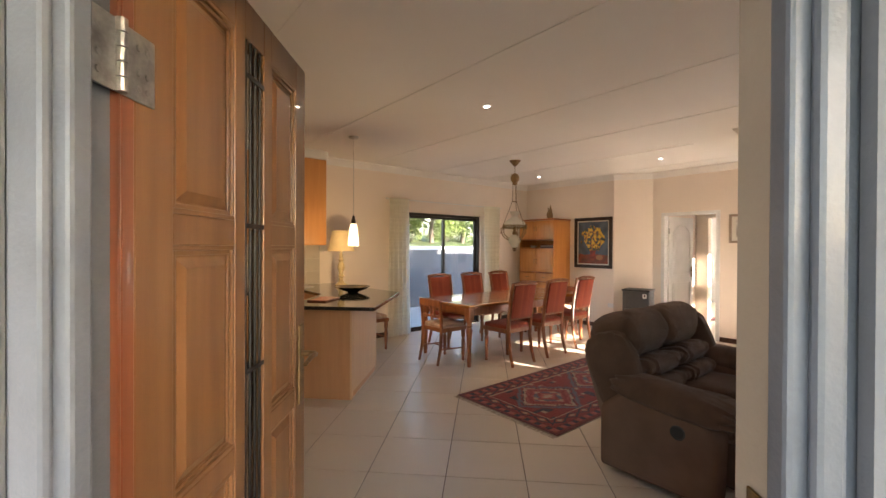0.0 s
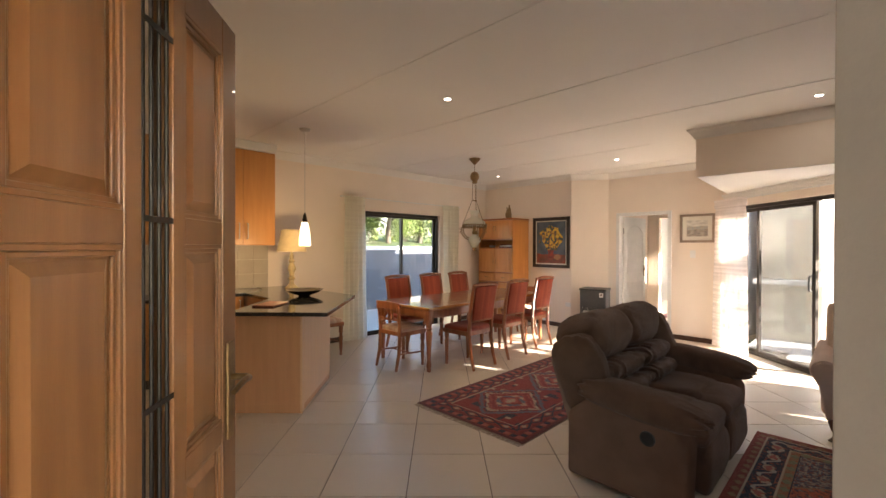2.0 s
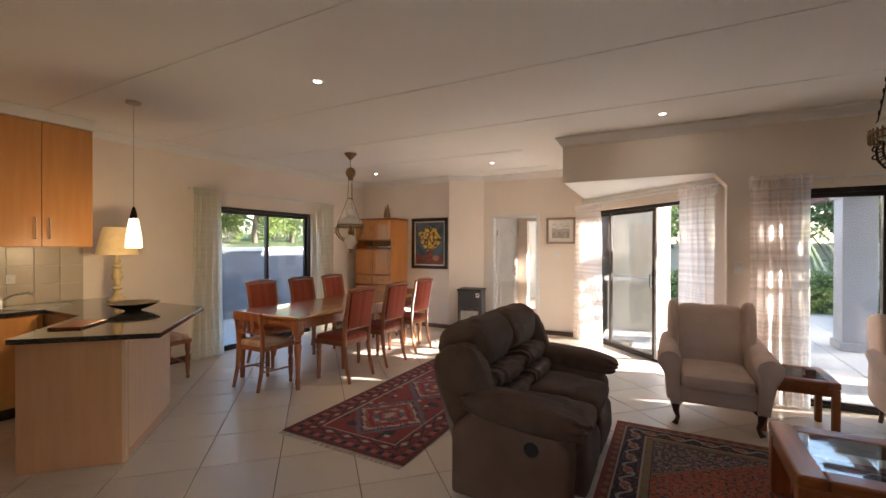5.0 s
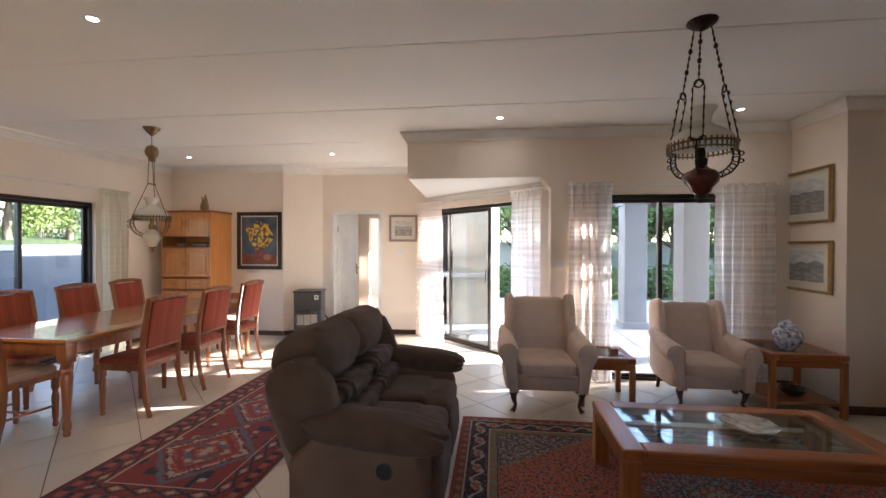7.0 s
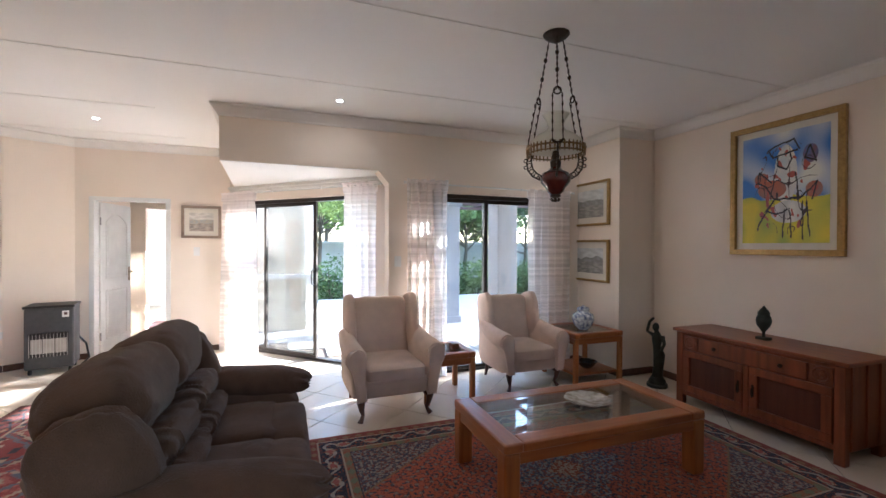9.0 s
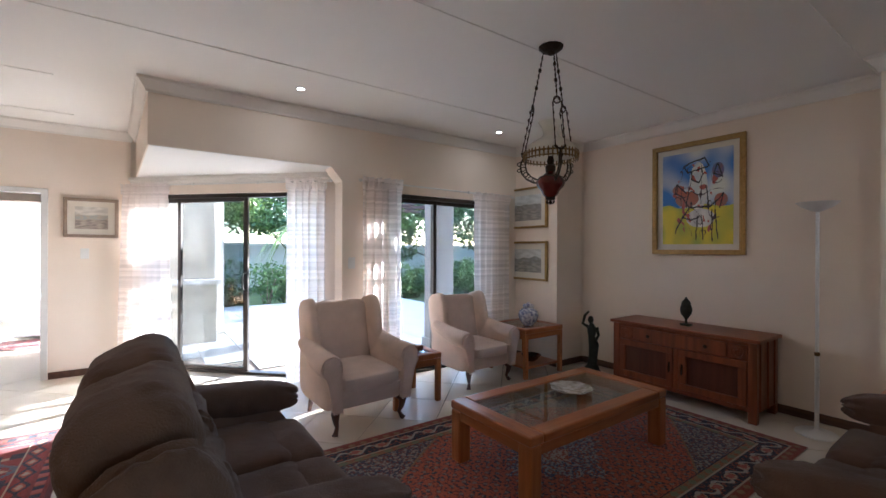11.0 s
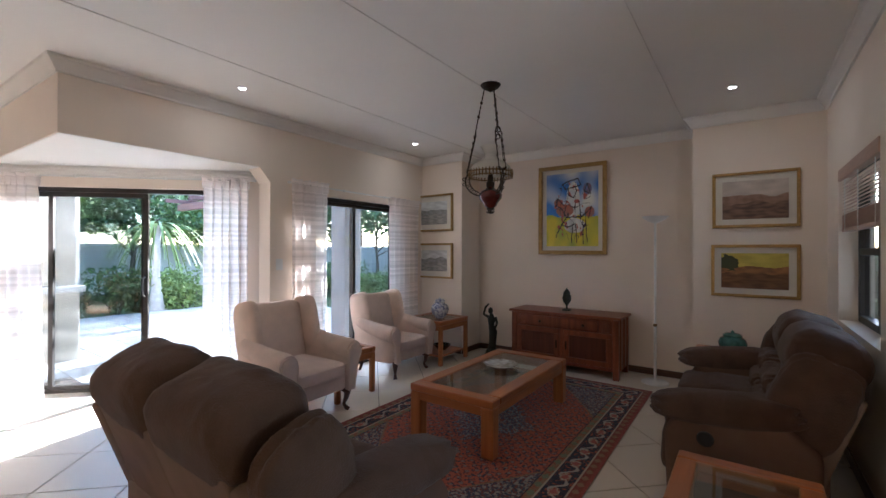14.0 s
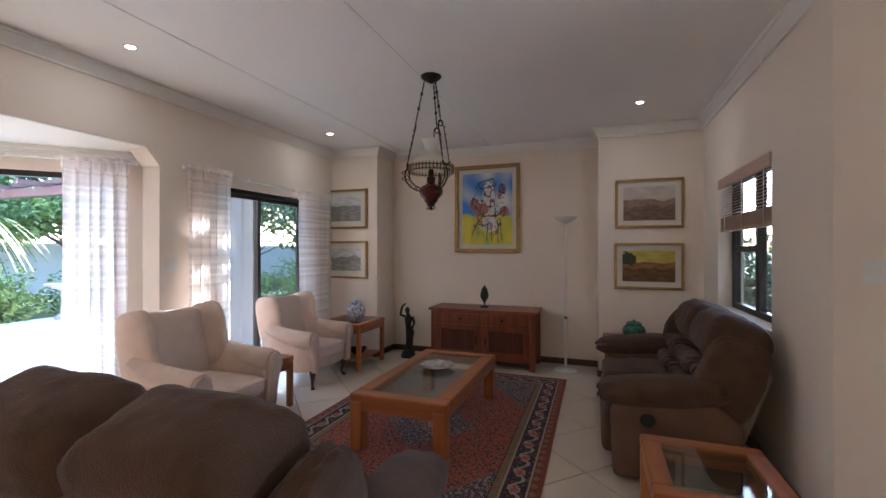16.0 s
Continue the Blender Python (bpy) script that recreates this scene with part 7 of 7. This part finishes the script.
pa = post(pose(6.505, -2.045, 0.004), 2.30, 0.31, "pale plastered patio pillar by the lounge window")
pb = post(pose(8.63, -1.975, 0.004), 2.30, 0.38, "pale plastered patio pillar with a square cap")
pg = thing("pergola", pose(0, 0, 0), "maroon steel pergola beams over the patio", "pergola")
part("beam", B(5.70, 12.0, -2.08, -1.94, 2.306, 2.45, 0.006), M["red_steel"], pg)
for k in range(6):
    part("cross_beam", B(6.2 + 1.1 * k, 6.27 + 1.1 * k, -5.0, -1.6, 2.452, 2.53, 0.004), M["red_steel"], pg)
for k in range(5):
    part("rafter", B(5.8, 11.9, -4.7 + 0.62 * k, -4.6 + 0.62 * k, 2.532, 2.60, 0.004), M["red_steel"], pg)
bq = thing("patio_barbecue", pose(8.95, 1.0, -0.15), "cream plastered built-in patio barbecue with a white counter", "barbecue")
part("base", B(-0.32, 0.32, -0.40, 0.40, 0.0, 1.03, 0.01), M["cream_out"], bq)
part("counter", B(-0.40, 0.34, -0.45, 0.45, 1.032, 1.11, 0.01), M["white"], bq, "white counter slab")
part("chimney", B(-0.26, 0.32, -0.38, 0.38, 1.112, 2.75, 0.01), M["cream_out"], bq)


# ---- planting ----
def leaf_cloud(bm, c, r, n, size, rnd, squash=1.0, fill=0.55):
    for _ in range(n):
        v = Vector((rnd.gauss(0, 1), rnd.gauss(0, 1), rnd.gauss(0, 1))).normalized() * r * (fill + (1 - fill) * rnd.random() ** 0.5)
        p = Vector(c) + Vector((v.x, v.y, v.z * squash))
        a = Vector((rnd.gauss(0, 1), rnd.gauss(0, 1), rnd.gauss(0, 0.6))).normalized()
        b = a.orthogonal().normalized()
        b.rotate(Matrix.Rotation(rnd.random() * 6.28, 3, a))
        s = size * rnd.uniform(0.6, 1.4)
        q = [p - b * s * 0.2, p + a * s * 0.5 + b * s * 0.28, p + a * s + Vector((0, 0, -0.15 * s)), p + a * s * 0.5 - b * s * 0.28]
        bm.faces.new([bm.verts.new(w) for w in q])


def shrub(m, r, n, size, material, label, seed, tall=1.0):
    rnd = random.Random(seed)
    t = thing("shrub", m, label, "shrub", "garden shrubs")
    st_ = bmesh.new()
    for k in range(6):
        a = rnd.random() * 6.28
        tube(st_, [(0.05 * math.cos(a), 0.05 * math.sin(a), 0), (r * 0.3 * math.cos(a), r * 0.3 * math.sin(a), r * 0.6 * tall), (r * 0.6 * math.cos(a), r * 0.6 * math.sin(a), r * 1.1 * tall)], [0.018, 0.012, 0.005], 5)
    part("stems", st_, M["bark"], t)
    bm = bmesh.new()
    for k in range(7):
        leaf_cloud(bm, (rnd.uniform(-0.55, 0.55) * r, rnd.uniform(-0.55, 0.55) * r, r * tall * rnd.uniform(0.35, 1.15)), r * rnd.uniform(0.4, 0.6), n // 7, size, rnd)
    part("foliage", bm, material, t)
    return t


def tree(m, h, spread, n, size, material, label, seed, trunk=0.16, limbs=9):
    rnd = random.Random(seed)
    t = thing("tree", m, label, "tree", "garden trees")
    bm = bmesh.new()
    tube(bm, [(0, 0, 0), (0.05, 0.02, h * 0.2), (-0.04, 0.05, h * 0.45), (0.05, 0, h * 0.8)], [trunk, trunk * 0.8, trunk * 0.6, trunk * 0.2], 10)
    tips = []
    for k in range(limbs):
        a, z = k * 2.4 + rnd.random(), h * rnd.uniform(0.28, 0.62)
        tip = Vector((spread * rnd.uniform(0.45, 0.95) * math.cos(a), spread * rnd.uniform(0.45, 0.95) * math.sin(a), z + h * rnd.uniform(0.1, 0.35)))
        tube(bm, [(0, 0, z), tip * 0.5 + Vector((0, 0, z * 0.55)), tip], [trunk * 0.4, trunk * 0.25, trunk * 0.06], 6)
        tips.append(tip)
    part("trunk", bm, M["bark"], t, smooth=True)
    bm = bmesh.new()
    tips.append(Vector((0, 0, h * 0.9)))
    for tip in tips:
        for q in range(3):
            c = tip + Vector((rnd.uniform(-1, 1), rnd.uniform(-1, 1), rnd.uniform(-0.6, 0.6))) * spread * 0.28
            leaf_cloud(bm, c, spread * rnd.uniform(0.2, 0.34), n // (3 * len(tips)), size, rnd, 0.75)
    part("crown", bm, material, t)
    return t


rs = random.Random(5)
for k in range(16):
    x, y = 13.4 + rs.uniform(-0.4, 1.6), -9.0 + 0.72 * k + rs.uniform(-0.2, 0.2)
    shrub(pose(x, y, -0.14, 0, 0, rs.uniform(0, 360)), rs.uniform(0.45, 0.85), 900, 0.11, M[rs.choice(["leaf", "leaf_light", "leaf_light"])], "leafy green garden shrub beside the patio", 40 + k)
for k in range(12):
    x, y = 6.5 + 0.95 * k + rs.uniform(-0.2, 0.2), -8.3 + rs.uniform(-1.0, 0.6)
    shrub(pose(x, y, -0.14, 0, 0, rs.uniform(0, 360)), rs.uniform(0.45, 0.8), 800, 0.11, M[rs.choice(["leaf", "leaf_light"])], "leafy green garden shrub on the lawn edge", 80 + k)
for k, (x, y, h, s, mt) in enumerate(((24, -12, 7.5, 3.4, "leaf_dark"), (23.5, -6, 6.5, 3.2, "leaf_dark"), (24, -1, 7.5, 3.4, "leaf"), (23, 4, 6.0, 3.0, "leaf_dark"), (17, -20, 7.5, 3.6, "leaf_dark"), (11, -20, 7, 3.4, "leaf_dark"), (5, -21, 7, 3.4, "leaf_dark"),
                                       (22, -17, 8, 3.8, "leaf_dark"), (28, -9, 9, 4, "leaf_dark"), (28, 2, 9, 4, "leaf_dark"))):
    tree(pose(x, y, -0.16, 0, 0, 40 * k), h, s, 5200, 0.24, M[mt], "broad leafy garden tree beyond the boundary wall", 200 + k)
for k, (x, y, z, h, s, mt) in enumerate(((6.0, 19, 1.5, 4.2, 2.4, "leaf_light"), (10.2, 17, 1.4, 3.6, 2.3, "leaf"), (14.0, 18, 1.4, 4.0, 2.5, "leaf_light"), (2.5, 20, 1.6, 4.5, 2.6, "leaf"), (18.0, 20, 1.5, 4.5, 2.8, "leaf_dark"), (8.2, 24, 1.8, 5, 3.0, "leaf_light"), (12.5, 25, 1.9, 5, 3.0, "leaf"), (17, 27, 2.0, 6, 3.4, "leaf"))):
    tree(pose(x, y, z, 0, 0, 70 * k), h, s, 4200, 0.22, M[mt], "leafy tree on the sunlit grassy bank", 300 + k)

for k, (x, y, h, s, mt) in enumerate(((18.2, -9.5, 4.2, 2.2, "leaf"), (17.6, -6.2, 3.6, 2.0, "leaf_light"), (18.4, -3.2, 4.4, 2.2, "leaf"), (17.8, -0.2, 4.0, 2.1, "leaf_light"), (18.3, 2.6, 4.2, 2.2, "leaf"), (16.2, -12.6, 4.2, 2.2, "leaf"), (12.6, -13.6, 4.0, 2.1, "leaf"), (9.2, -13.8, 4.0, 2.1, "leaf_light"))):
    tree(pose(x, y, -0.16, 0, 0, 55 * k), h, s, 5000, 0.17, M[mt], "small leafy garden tree inside the boundary wall", 400 + k, trunk=0.10, limbs=11)

for k in range(3):
    shrub(pose(0.9 - 0.9 * k, -5.6 - 0.3 * (k % 2), -0.14, 0, 0, 50 * k), 1.0, 1600, 0.12, M["leaf_dark"], "tall dark shrub outside the blind window", 130 + k, tall=1.3)

for k in range(11):
    shrub(pose(0.5 + 1.9 * k + rs.uniform(-0.5, 0.5), 19.0 + rs.uniform(-1.2, 2.5), 1.75, 0, 0, 33 * k), rs.uniform(1.1, 1.7), 4200, 0.12, M[rs.choice(["leaf", "leaf_light", "leaf_light"])], "large sunlit shrub on the grassy bank", 160 + k)

# palm by the patio
pt = thing("palm_tree", pose(12.9, -1.9, -0.14), "slender palm with drooping fronds beside the patio", "palm")
part("trunk", T([(0, 0, 0), (0.03, 0.02, 0.3), (0.0, 0.05, 0.9), (-0.05, 0.05, 1.6), (-0.03, 0.02, 2.15)], [0.24, 0.15, 0.085, 0.07, 0.08], 12), M["stone"], pt, smooth=True)
rp = random.Random(3)
for k in range(22):
    a, lift = k * 2.4, rp.uniform(0.0, 0.7)
    bm = bmesh.new()
    n = 8
    for s in range(3):
        aa = a + rp.uniform(-0.18, 0.18)
        ln = rp.uniform(0.9, 1.3)
        prev = None
        for i in range(n + 1):
            q = i / n
            r = ln * q
            z = 2.15 + lift * q * 1.1 - 1.25 * q * q
            c = Vector((r * math.cos(aa), r * math.sin(aa), z))
            sd = Vector((-math.sin(aa), math.cos(aa), 0)) * 0.035 * (1 - q * 0.8)
            cur = (bm.verts.new(c - sd), bm.verts.new(c + sd))
            if prev:
                bm.faces.new((prev[0], prev[1], cur[1], cur[0]))
            prev = cur
    part("frond", bm, M["leaf_light"], pt)
bb = thing("bird_bath", pose(12.2, -3.1, 0.004), "cast stone bird bath on the patio edge", "bird bath")
part("pedestal", L([(0.16, 0), (0.16, 0.05), (0.08, 0.10), (0.06, 0.35), (0.08, 0.55), (0.12, 0.60)], 18), M["stone"], bb, smooth=True)
part("basin", L([(0.12, 0.60), (0.30, 0.68), (0.32, 0.72), (0.28, 0.715), (0.10, 0.66)], 24), M["stone"], bb, smooth=True)


def pot_plant(m, label, seed):
    t = thing("potted_plant", m, label, "plant", "potted plants")
    part("pot", L([(0.14, 0), (0.15, 0.02), (0.20, 0.34), (0.215, 0.38), (0.19, 0.38), (0.17, 0.33)], 20), M["stone"], t, smooth=True)
    rnd = random.Random(seed)
    bm = bmesh.new()
    for k in range(5):
        leaf_cloud(bm, (rnd.uniform(-0.18, 0.18), rnd.uniform(-0.18, 0.18), rnd.uniform(0.5, 1.0)), 0.22, 90, 0.12, rnd)
    for k in range(4):
        tube(bm, [(0, 0, 0.33), (rnd.uniform(-0.15, 0.15), rnd.uniform(-0.15, 0.15), 0.9)], 0.008, 5)
    part("foliage", bm, M["leaf"], t)


pot_plant(pose(4.55, 7.9, -0.01), "green plant in a stone pot against the yard wall", 1)
pot_plant(pose(5.1, 8.05, -0.01), "green plant in a stone pot against the yard wall", 2)
pot_plant(pose(3.9, 7.7, -0.01), "green plant in a stone pot against the yard wall", 7)



# ---- floor tiles ----
slab = bmesh.new()
prism(slab, [(x, y) for x, y in inset(HOUSE, -0.19)], -0.12, -0.006)
floor = solo("floor", slab, M["grout"], Matrix(), "cream ceramic tile floor laid diagonally with dark grout", "floor", kind="structure")


def inside(x, y, poly):
    c, n = False, len(poly)
    for i in range(n):
        (x0, y0), (x1, y1) = poly[i], poly[(i + 1) % n]
        if (y0 > y) != (y1 > y) and x < (x1 - x0) * (y - y0) / (y1 - y0) + x0:
            c = not c
    return c


PITCH = 0.508
tb = B(-PITCH / 2 + 0.003, PITCH / 2 - 0.003, -PITCH / 2 + 0.003, PITCH / 2 - 0.003, -0.008, 0.0, 0.0015, seg=1)
tile_mesh = mesh_of("tile", tb, M["tile"])
HOUSE_OUT = inset(HOUSE, -0.08)
HOUSE_OUT = [(p.x, p.y) for p in HOUSE_OUT]
for i in range(-22, 23):
    for j in range(-22, 23):
        a, b = (i + 0.5) * PITCH, (j + 0.5) * PITCH
        x, y = 2.09 + (a + b) * 0.7071, 2.43 + (b - a) * 0.7071
        if inside(x, y, HOUSE_OUT) or any(inside(x + dx, y + dy, HOUSE) for dx, dy in ((0.3, 0), (-0.3, 0), (0, 0.3), (0, -0.3))):
            ob = new("tile", tile_mesh)
            ob.parent = floor
            ob.matrix_basis = pose(x, y, 0.0, 0, 0, 45)
